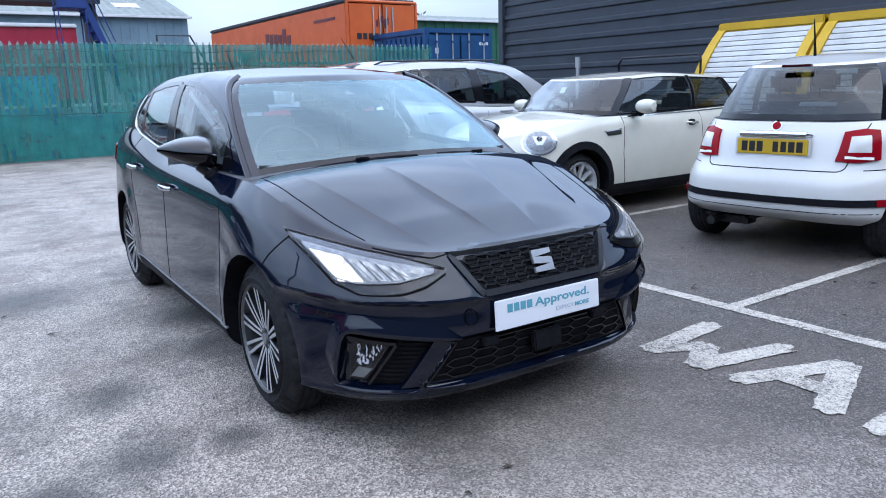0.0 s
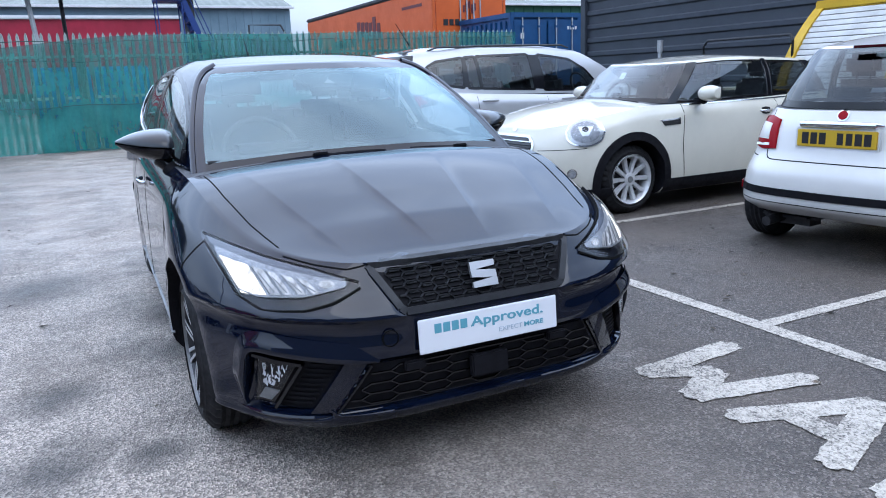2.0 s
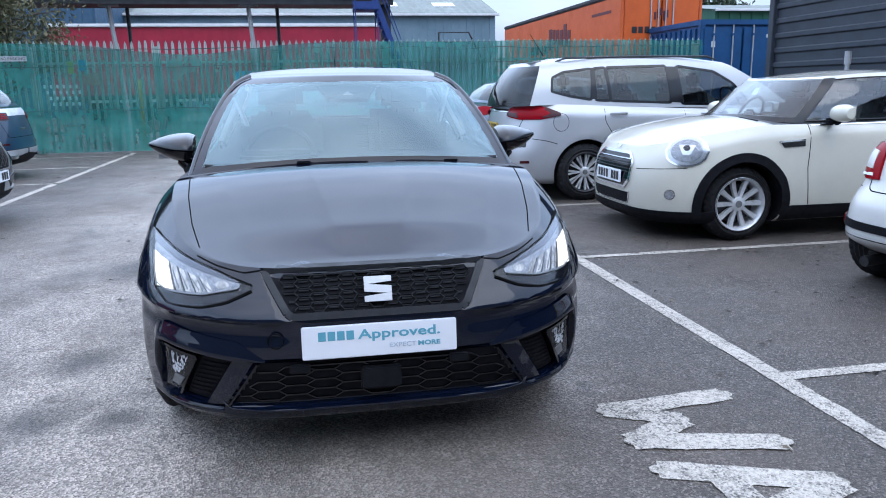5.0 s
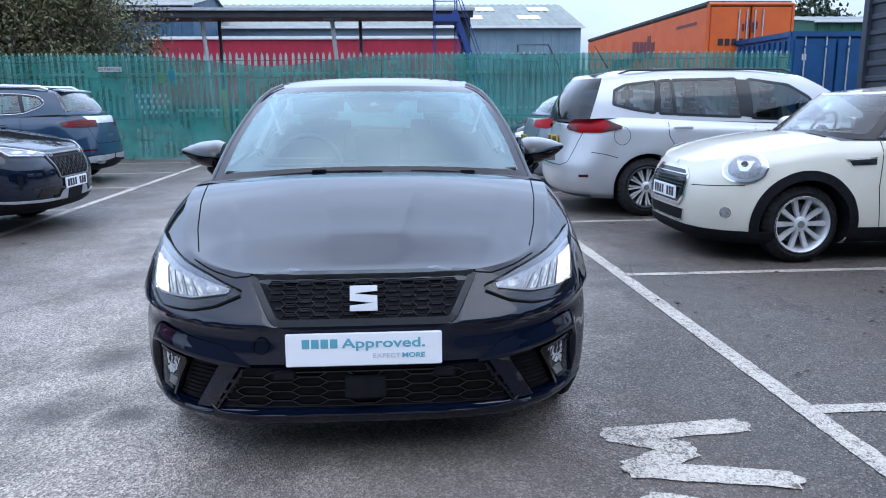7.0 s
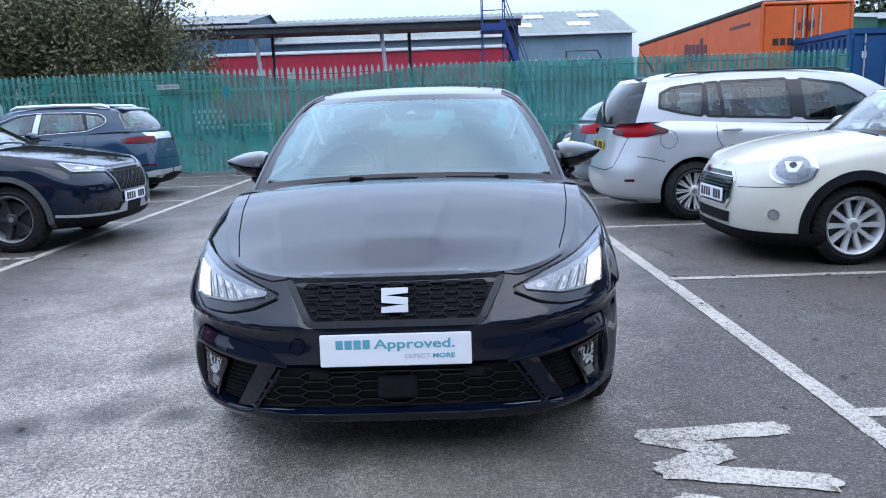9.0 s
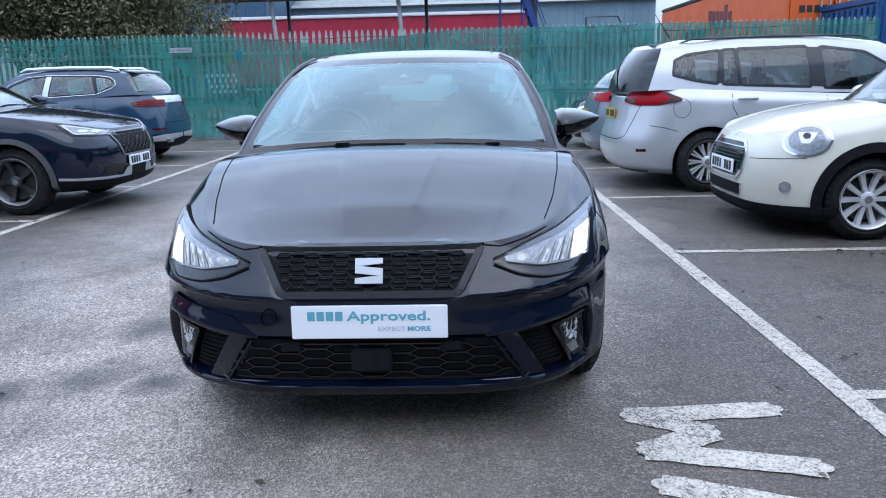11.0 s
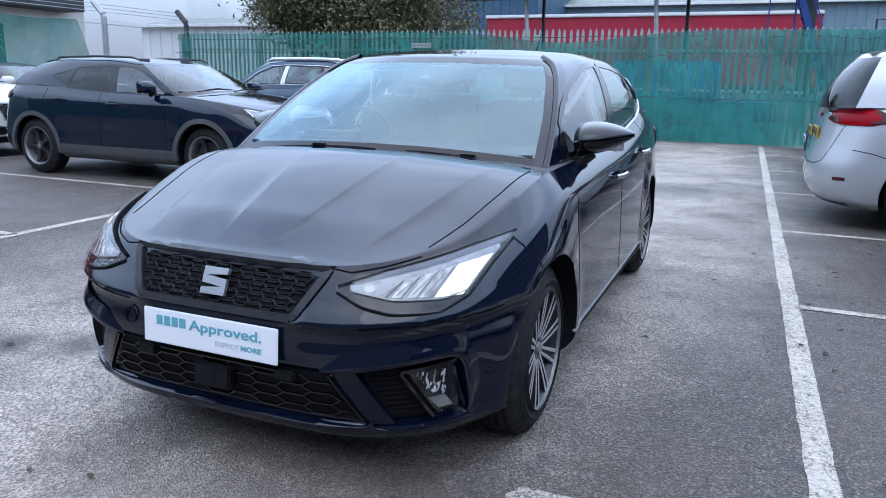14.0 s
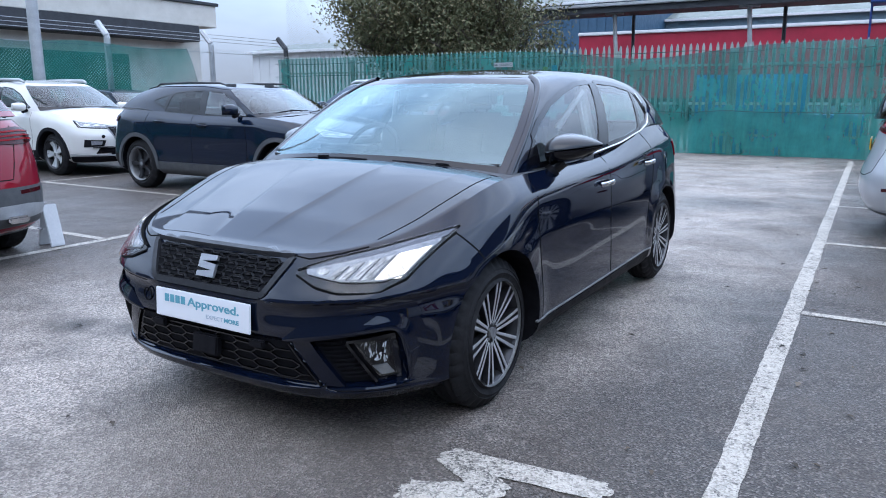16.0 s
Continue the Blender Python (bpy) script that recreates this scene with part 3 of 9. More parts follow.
    # details laid on the body by casting rays at it
    def on(self, mode, a, b, sg=1):
        L = self.L
        if mode == "front":
            o, d = Vector((sg * a, -1, b)), Vector((0, 1, 0))
        elif mode == "rear":
            o, d = Vector((sg * a, L + 1, b)), Vector((0, -1, 0))
        elif mode == "side":
            o, d = Vector((sg * 2, a, b)), Vector((-sg, 0, 0))
        elif mode == "top":
            o, d = Vector((sg * a, b, 3)), Vector((0, 0, -1))
        elif mode == "nose":  # degrees round a point behind the nose
            t = radians(a)
            d = Vector((-sg * math.sin(t), math.cos(t), 0))
            o = Vector((0, 0.95, b)) - 3 * d
        else:  # "tail"
            t = radians(a)
            d = Vector((-sg * math.sin(t), -math.cos(t), 0))
            o = Vector((0, L - 0.95, b)) - 3 * d
        hit, nrm, _, _ = self.form.ray_cast(o, d) if self.form and mode == "front" and b < self.s["form_top"] else (None,) * 4
        if hit is None:
            hit, nrm, _, _ = self.tree.ray_cast(o, d)
        if hit is None:
            hit, nrm, _, _ = self.tree.find_nearest(o + d * 2)
        if nrm.dot(d) > 0:
            nrm = -nrm
        return hit, nrm

    def patch(self, name, mode, upper, lower, mat, off=0.004, thick=0.01, n=14, rows=6, sg=1, parent=None, label="", bulge=0.0):
        up, lo = resample(upper, n), resample(lower, n)
        front, back = [], []
        for i in range(rows + 1):
            t = i / rows
            fr, bk = [], []
            for j, (p, q) in enumerate(zip(up, lo)):
                a = p.lerp(q, t)
                h, nr = self.on(mode, a.x, a.y, sg)
                u = j / (n - 1)
                fr.append(h + nr * (off + bulge * 16 * t * (1 - t) * u * (1 - u)))
                bk.append(h - nr * thick)
            front.append(fr)
            back.append(bk)
        g = Geo()
        g.grid(front)
        if mat is LENS:
            return g.make(name, mat, parent or self.root, label)
        g.grid(back, flip=True)
        edge = lambda A: A[0][:-1] + [r[-1] for r in A[:-1]] + A[-1][:0:-1] + [r[0] for r in A[:0:-1]]
        g.grid([edge(front), edge(back)], close=True)
        return g.make(name, mat, parent or self.root, label)

    def strip(self, name, mode, line, width, mat, off=0.002, thick=0.004, n=24, sg=1, parent=None, label="", close=False):
        pts = resample(line, n)
        hit = [self.on(mode, p.x, p.y, sg) for p in pts]
        rows = []
        for i, (h, nr) in enumerate(hit):
            d = (hit[min(i + 1, n - 1)][0] - hit[max(i - 1, 0)][0])
            d = d.normalized() if d.length > 0 else Vector((0, 1, 0))
            w = d.cross(nr).normalized() * width / 2
            rows.append([h - w - nr * thick, h - w + nr * off, h + w + nr * off, h + w - nr * thick])
        g = Geo()
        g.grid(rows, close=True)
        g.f += [(0, 1, 2, 3), tuple(range(len(g.v) - 4, len(g.v)))[::-1]]
        return g.make(name, mat, parent or self.root, label)

    def ridge(self, name, mode, line, width, height, mat, n=30, sg=1, parent=None, label=""):
        """A rounded rib that lies on the body."""
        pts = resample(line, n)
        hit = [self.on(mode, p.x, p.y, sg) for p in pts]
        rows = []
        for i, (h, nr) in enumerate(hit):
            d = (hit[min(i + 1, n - 1)][0] - hit[max(i - 1, 0)][0])
            d = d.normalized() if d.length > 0 else Vector((0, 1, 0))
            w = d.cross(nr).normalized() * width / 2
            fade = min(1.0, 4 * i / n, 4 * (n - 1 - i) / n)
            rows.append([h + w * math.cos(math.pi * k / 8) + nr * (height * fade * math.sin(math.pi * k / 8) - 0.001) for k in range(9)])
        g = Geo()
        g.grid(rows)
        return g.make(name, mat, parent or self.root, label, smooth=80)

    def ledge(self, name, mode, line, prof, mat, n=40, sg=1, parent=None, label=""):
        """A profile of (across, height) swept along a line on the body; across is positive to the outside of the turn."""
        pts = resample(line, n)
        hit = [self.on(mode, p.x, p.y, sg) for p in pts]
        rows = []
        for i, (h, nr) in enumerate(hit):
            nr = sum((hit[max(0, min(n - 1, i + k))][1] for k in range(-2, 3)), Vector()).normalized()
            d = (hit[min(i + 1, n - 1)][0] - hit[max(i - 1, 0)][0]).normalized()
            w = nr.cross(d).normalized() * sg
            fade = min(1.0, 0.15 + 5 * i / n, 0.15 + 5 * (n - 1 - i) / n)
            rows.append([h + w * a * fade + nr * b * (fade if b > 0 else 1) for a, b in prof])
        g = Geo()
        g.grid(rows)
        return g.make(name, mat, parent or self.root, label, smooth=50)

    def wheel(self, y, sg, style, tyre_w=0.20):
        R, rr = self.s["wheel_r"], self.s["rim_r"]
        x1 = sg * (self.W - self.s.get("inset", 0.035) - (self.s.get("rear_inset", 0.0) if y > self.L / 2 else 0.0))
        hub = new("wheel")
        hub.parent = self.root
        hub.location = (x1, y, R)
        w = tyre_w
        g = Geo()
        prof = [(0.012, rr - 0.004), (-0.002, rr + 0.006), (0.003, rr + 0.026), (0.006, rr + 0.029), (0.003, rr + 0.032), (-0.003, (rr + R) / 2 - 0.003), (0.0, (rr + R) / 2), (-0.004, (rr + R) / 2 + 0.003), (-0.012, R - 0.03), (-0.026, R - 0.008), (-0.045, R)]
        prof += [(-0.045 - (w - 0.09) * i / 6 - (0.002 if i % 2 else 0), R - (0.007 if i % 2 else 0)) for i in range(1, 6)]
        prof += [(-w + 0.045, R), (-w + 0.02, R - 0.012), (-w, R - 0.05), (-w, rr)]
        count = 144
        g.lathe([(sg * a, r) for a, r in prof], (0, 0, 0), "x", count)
        for k in (8, 9, 10):  # cut blocks of the tread's shoulder
            for i in range(0, count, 4):
                v = g.v[k * count + i]
                g.v[k * count + i] = Vector((v[0] - sg * 0.004, v[1] * 0.984, v[2] * 0.984))
        g.make("tyre", RUBBER, hub)
        style(hub, sg, rr)
        return hub

    def wheels(self, style, tyre_w=0.2):
        for y in self.s["axles"]:
            for sg in (1, -1):
                self.wheel(y, sg, style, tyre_w)

    def seats(self, rows=((1.9, 0.36), (2.75, 0.36)), belt=0.95, mat=None):
        mat = mat or CABIN
        for y, dx in rows:
            for sg in (-1, 1):
                st = Geo()
                st.box((sg * dx, y, belt + 0.02), (0.46, 0.13, 0.34), 0.06, pose(0, 0, 0, -14).to_3x3().to_4x4())
                st.make("seat_back", mat, self.root)
                hd = Geo()
                hd.box((sg * dx, y + 0.06, belt + 0.29), (0.25, 0.09, 0.17), 0.04, pose(0, 0, 0, -8).to_3x3().to_4x4())
                hd.tube([(sg * dx - 0.05, y + 0.045, belt + 0.15), (sg * dx - 0.05, y + 0.055, belt + 0.24)], 0.007)
                hd.tube([(sg * dx + 0.05, y + 0.045, belt + 0.15), (sg * dx + 0.05, y + 0.055, belt + 0.24)], 0.007)
                hd.make("headrest", mat, self.root)

    def steering(self, x, y, z, tilt=25):
        g = Geo()
        m = pose(x, y, z, 90 - tilt)
        pts = [m @ Vector((0.18 * math.cos(a * math.pi / 14), 0.18 * math.sin(a * math.pi / 14), 0)) for a in range(29)]
        g.tube(pts, 0.014)
        g.box((x, y, z - 0.01), (0.15, 0.05, 0.11), 0.02)
        g.make("steering_wheel", CABIN, self.root)

    def plate(self, mode, x, z, mat, bars=True, h=0.111, w=0.52, tilt=0.0):
        h0, nr = self.on(mode, x, z)
        sgn = -1 if mode == "front" else 1
        g = Geo()
        y = h0.y + sgn * 0.016
        g.box((x, y, z), (w, 0.012, h), 0.004)
        pl = g.make("number_plate", mat, self.root)
        if bars:
            for i, wd in enumerate((0.045, 0.045, 0.04, 0.04, 0, 0.045, 0.045, 0.045)):
                if wd:
                    Geo().box((x + (i - 3.5) * 0.058, y + sgn * 0.0065, z), (wd, 0.002, h * 0.68)).make("character_bar", INK, pl)
        return pl

    def mirror(self, x, y, z, sg, mat, size=(0.22, 0.12, 0.15), boxy=0.5, taper=0.3):
        g = Geo()
        rows = []
        for i in range(9):
            a = math.pi * i / 8
            row = []
            for j in range(16):
                b = 2 * math.pi * j / 16
                q = math.sin(a) ** 0.45
                sq = lambda k: math.copysign(abs(k) ** boxy, k)
                row.append((-math.cos(a) * size[0] / 2, sq(math.cos(b)) * size[1] / 2 * q * (1.25 if math.cos(b) < 0 else 0.5) * (1 - 0.45 * taper * (i / 8)), sq(math.sin(b)) * size[2] / 2 * q * (1.0 - 0.25 * taper * (i / 8) if math.sin(b) > 0 else 1.0 - taper * (i / 8) ** 1.3)))
            rows.append([Vector((sg * x, y, z)) + Vector((sg * p[0], p[1], p[2])) for p in row])
        g.grid(rows, close=True)
        ob = g.make("door_mirror", mat, self.root)
        st = Geo()
        st.box((sg * (x - size[0] * 0.52), y + 0.01, z - size[2] * 0.42), (size[0] * 0.5, 0.06, 0.05), 0.015, pose(0, 0, 0, 0, sg * 20, 0).to_3x3().to_4x4())
        st.make("mirror_arm", PLASTIC, ob)
        gl = Geo()
        gl.box((sg * x, y + size[1] * 0.27, z), (size[0] * 0.8, 0.006, size[2] * 0.75), 0.002)
        gl.make("mirror_glass", CHROME, ob)
        return ob

    def wedge_mirror(self, x, y, z, sg, mat):
        """A door mirror that tapers outwards: sloping painted cap, black shell below, leaning stalk."""
        def ring(t, low):
            grow = (1 - 0.93 * t ** 2.3) * (0.86 + 0.14 * min(1.0, t * 8))
            px, rear = x - 0.122 + 0.230 * t, y + 0.055 + 0.015 * t
            base = z + 0.004 + 0.018 * t + 0.012 * t * t
            up, fore, down = 0.078 * grow, 0.165 * grow, 0.066 * grow
            row = []
            for q in range(9):
                a = 0.5 * math.pi * q / 8
                if low:
                    row.append((px, rear - 0.97 * fore * math.cos(a) ** 0.8, base - 0.006 - down * math.sin(a) ** 0.75))
                else:
                    row.append((px, rear - fore * math.cos(a) ** 1.05, base + up * math.sin(a) ** 1.05))
            row.append((px, rear, base))
            return [Vector((sg * p[0], p[1], p[2])) for p in row]
        steps = [0, 0.02, 0.06, 0.14, 0.25, 0.38, 0.5, 0.62, 0.74, 0.84, 0.92, 0.97, 1.0]
        parts = []
        for low in (False, True):
            g = Geo()
            rows = [ring(t, low) for t in steps]
            g.grid(rows, close=True)
            k = len(rows[0])
            g.f.append(tuple(range(k)))
            g.f.append(tuple(range(len(g.v) - k, len(g.v))))
            parts.append(g)
        ob = parts[0].make("door_mirror", mat, self.root, "dark grey mirror cap", smooth=50)
        parts[1].make("mirror_shell", GLOSS_BLACK, ob, "black lower shell")
        gl = Geo()
        gl.box((sg * (x - 0.02), y + 0.064, z + 0.008), (0.17, 0.006, 0.10), 0.002)
        gl.make("mirror_glass", CHROME, ob)
        st = Geo()
        st.tube([(sg * (x - 0.065), y - 0.005, z - 0.045), (sg * (x - 0.10), y - 0.03, z - 0.085)], [0.036, 0.030], 12)
        st.make("mirror_arm", GLOSS_BLACK, ob)
        st = Geo()
        st.tube([(sg * (x - 0.095), y - 0.028, z - 0.082), (sg * (x - 0.135), y - 0.06, z - 0.13), (sg * (x - 0.165), y - 0.08, z - 0.165)], [0.036, 0.038, 0.036], 12)
        st.make("mirror_foot", PLASTIC, ob)
        return ob

    def oval(self, name, mode, a, b, ra, rb, mat, off=0.004, thick=0.01, sg=1, parent=None, label="", bulge=0.0, n=15):
        arc = [(-math.cos(math.pi * k / 12), math.sin(math.pi * k / 12)) for k in range(13)]
        return self.patch(name, mode, [(a + ra * x, b + rb * y) for x, y in arc], [(a + ra * x, b - rb * y) for x, y in arc], mat, off, thick, n, 6, sg, parent, label, bulge)

    def arches(self, width, mat, off=0.012):
        for ax in self.s["axles"]:
            r = self.s["arch_r"] + width * 0.42
            arc = [(ax + r * math.cos(math.pi * k / 24), self.s["wheel_r"] + r * math.sin(math.pi * k / 24)) for k in range(-6, 31)]
            for sg in (1, -1):
                self.strip("arch_trim", "side", [p for p in arc if p[1] > self.s["levels"][0]["z"](0) + 0.02], width, mat, off, 0.02, 44, sg)

    def place(self, x, y, heading):
        """Nose at (x, y); heading 0 faces -y, 90 faces +x, -90 faces -x."""
        self.root.matrix_basis = pose(x, y, 0, 0, 0, heading)
        return self.root


def spokes(count, width, depth, mat, ring_mat=None, pair=0.0, cap=0.03, sweep=0.0):
    """An alloy rim: barrel, lip, tapered spokes, hub and cap."""

    def make(rim, sg, rr):
        g = Geo()
        g.lathe([(sg * a, r) for a, r in ((0.006, rr + 0.002), (0.010, rr - 0.006), (0.0, rr - 0.018), (-0.03, rr - 0.028), (-0.15, rr - 0.03))], (0, 0, 0), "x", 48)
        g.make("rim", ring_mat or mat, rim)
        d = Geo()
        d.lathe([(-sg * 0.075, 0.001), (-sg * 0.075, rr * 0.72), (-sg * 0.085, rr * 0.72)], (0, 0, 0), "x", 32)
        d.make("brake_disc", DARK_ALLOY, rim)
        for i in range(count):
            for off in ((-pair, pair) if pair else (0,)):
                a0 = 2 * math.pi * i / count
                s = Geo()
                rows = []
                for k in range(5):
                    t = k / 4
                    r = 0.045 + (rr - 0.012 - 0.045) * t
                    a = a0 + off * (0.55 + 0.45 * t) * 1.0 + sweep * t
                    hw = width * (0.75 + 0.35 * t) / 2
                    x = sg * (-0.012 - depth * (1 - t) * t * 2.0 - 0.012 * (1 - t))
                    c, sn = math.cos(a), math.sin(a)
                    at = lambda rad, side, xx: Vector((xx, rad * c - side * sn, rad * sn + side * c))
                    rows.append([at(r, -hw, x - sg * 0.03), at(r, -hw * 0.8, x), at(r, hw * 0.8, x), at(r, hw, x - sg * 0.03)])
                s.grid(rows)
                s.grid([[r[0], r[3]] for r in rows], flip=True)
                s.make("spoke", mat, rim)
        h = Geo()
        h.lathe([(-sg * 0.05, 0.062), (-sg * 0.022, 0.06), (-sg * 0.016, 0.05), (-sg * 0.016, 0.0005)], (0, 0, 0), "x", 24)
        h.make("hub", mat, rim)
        c = Geo()
        c.lathe([(-sg * 0.016, cap), (-sg * 0.010, cap * 0.9), (-sg * 0.008, 0.0005)], (0, 0, 0), "x", 20)
        c.make("hub_cap", GREY_ALLOY, rim)
    return make


def twin_rim(hub, sg, rr):
    """An alloy wheel of ten spokes, each with two bright machined ribs over a dark groove."""
    g = Geo()
    g.lathe([(sg * a, r) for a, r in ((-0.006, rr - 0.007), (-0.03, rr - 0.024), (-0.15, rr - 0.03))], (0, 0, 0), "x", 64)
    g.make("rim", DARK_ALLOY, hub)
    g = Geo()
    g.lathe([(sg * a, r) for a, r in ((0.003, rr + 0.002), (0.006, rr - 0.001), (0.004, rr - 0.005), (-0.006, rr - 0.007))], (0, 0, 0), "x", 64)
    g.make("rim_lip", GREY_ALLOY, hub)
    d = Geo()
    d.lathe([(-sg * 0.085, 0.001), (-sg * 0.085, rr * 0.70), (-sg * 0.095, rr * 0.70)], (0, 0, 0), "x", 32)
    d.make("brake_disc", GREY_ALLOY, hub)
    depth = lambda r: -0.004 - 0.022 * (1 - r / rr) ** 1.5
    for i in range(10):
        a = 2 * math.pi * (i + 0.25) / 10
        cs, sn = math.cos(a), math.sin(a)
        at = lambda rad, side, x: Vector((sg * x, rad * cs - side * sn, rad * sn + side * cs))
        wide = i % 2
        ribs, fl, walls = Geo(), Geo(), []
        for off in (-1, 1):
            rows = []
            for k in range(7):
                r = 0.042 + (rr - 0.008 - 0.042) * k / 6
                o = off * (0.009 + (0.013 if wide else 0.007) * k / 6)
                hw = 0.0056 + 0.0022 * k / 6
                x = depth(r)
                rows.append([at(r, o - hw, x - 0.001), at(r, o - hw * 0.7, x), at(r, o + hw * 0.7, x), at(r, o + hw, x - 0.001)])
                walls.append([at(r, o - hw - 0.001, x - 0.03), at(r, o - hw, x - 0.002), at(r, o + hw, x - 0.002), at(r, o + hw + 0.001, x - 0.03)])
            ribs.grid(rows)
            fl.grid(walls[-7:])
        ribs.make("spoke", MACHINED, hub)
        fl.grid([[at(r, -w, depth(r) - 0.012), at(r, w, depth(r) - 0.012)] for r, w in ((0.04, 0.009), (0.12, 0.014 if wide else 0.011), (rr - 0.01, 0.019 if wide else 0.014))])
        fl.make("spoke_groove", DARK_ALLOY, hub)
    h = Geo()
    h.lathe([(-sg * 0.06, 0.062), (-sg * 0.030, 0.058), (-sg * 0.024, 0.046), (-sg * 0.024, 0.0005)], (0, 0, 0), "x", 28)
    h.make("hub", DARK_ALLOY, hub)
    for i in range(5):
        a = 2 * math.pi * i / 5
        w = Geo()
        w.lathe([(-sg * 0.024, 0.007), (-sg * 0.018, 0.007), (-sg * 0.018, 0.0004)], (0, 0.036 * math.cos(a), 0.036 * math.sin(a)), "x", 8)
        w.make("wheel_bolt", GREY_ALLOY, hub)
    cp = Geo()
    cp.lathe([(-sg * 0.024, 0.024), (-sg * 0.012, 0.022), (-sg * 0.010, 0.0005)], (0, 0, 0), "x", 20)
    cp.make("hub_cap", GREY_ALLOY, hub)


def flat(z):
    return lambda y: z


def hatch(length, width, height, axles, **over):
    """Levels and roof of a hatchback from a few lengths."""
    L, W = length, width / 2
    nose = over.get("nose", 0.70)     # height of the bonnet's front edge
    belt = over.get("belt", 0.93)     # belt line at the windscreen
    beltr = over.get("belt_rear", 1.0)
    cowl = over.get("cowl_y", 1.05)
    cz = over.get("cowl_z", belt + 0.03)
    g = over.get("ground", 0.17)
    cf = over.get("cf", 0.55)
    sh = curve((0, nose - 0.07), (cowl, belt - 0.09), (L * 0.6, belt - 0.06), (L, beltr - 0.12))
    top = curve((0, nose), (0.35, nose + (cz - nose) * 0.42), (cowl, cz), (L * 0.6, belt + 0.03), (L - 0.3, beltr), (L, beltr - 0.02))
    mid = curve((0, nose - 0.19), (1, nose - 0.14), (L * 0.6, nose - 0.12), (L, nose - 0.05))
    lv = [
        dict(z=flat(g), nf=0.12, nr=0.14, hw=W - 0.10, cf=cf, cr=0.35),
        dict(z=flat(g + 0.05), nf=0.03, nr=0.06, hw=W - 0.035, cf=cf, cr=0.35),
        dict(z=flat(g + 0.17), nf=0.0, nr=0.0, hw=W - 0.012, cf=cf, cr=0.38),
        dict(z=curve((0, g + 0.30), (L, g + 0.33)), nf=0.0, nr=0.0, hw=W - 0.004, cf=cf, cr=0.40),
        dict(z=mid, nf=0.02, nr=0.02, hw=W, cf=cf + 0.02, cr=0.42),
        dict(z=sh, nf=0.06, nr=0.06, hw=W - 0.02, cf=cf + 0.10, cr=0.42),
        dict(z=top, nf=0.12, nr=0.10, hw=W - 0.085, cf=cf + 0.20, cr=0.42),
    ]
    spec = dict(length=L, width=width, axles=axles, wheel_r=0.315, rim_r=0.215, arch_r=0.365, levels=lv,
                plan=curve((0, 0.95), (0.9, 0.99), (L * 0.5, 1.0), (L - 0.9, 0.985), (L, 0.93)),
                crown=curve((0, 0.015), (0.4, 0.05), (cowl, 0.045), (cowl + 0.3, 0.0), (L, 0.02)), cowl=cowl, deck_end=L - 0.25)
    spec["belt_line"] = top
    return spec


def side_seams(car, lines, sg):
    for ln in lines:
        car.strip("panel_gap", "side", ln, 0.007, SEAM, 0.001, 0.004, 20, sg)

# ---- setting ----
FENCE_Y, KERB_X, LEFT_X = 17.3, 3.68, -1.95


def noise_colour(nt, scale):
    t = nt.nodes.new("ShaderNodeTexCoord")
    n = nt.nodes.new("ShaderNodeTexNoise")
    n.inputs["Scale"].default_value, n.inputs["Detail"].default_value = scale, 5
    nt.links.new(t.outputs["Object"], n.inputs["Vector"])
    return n.outputs["Color"]


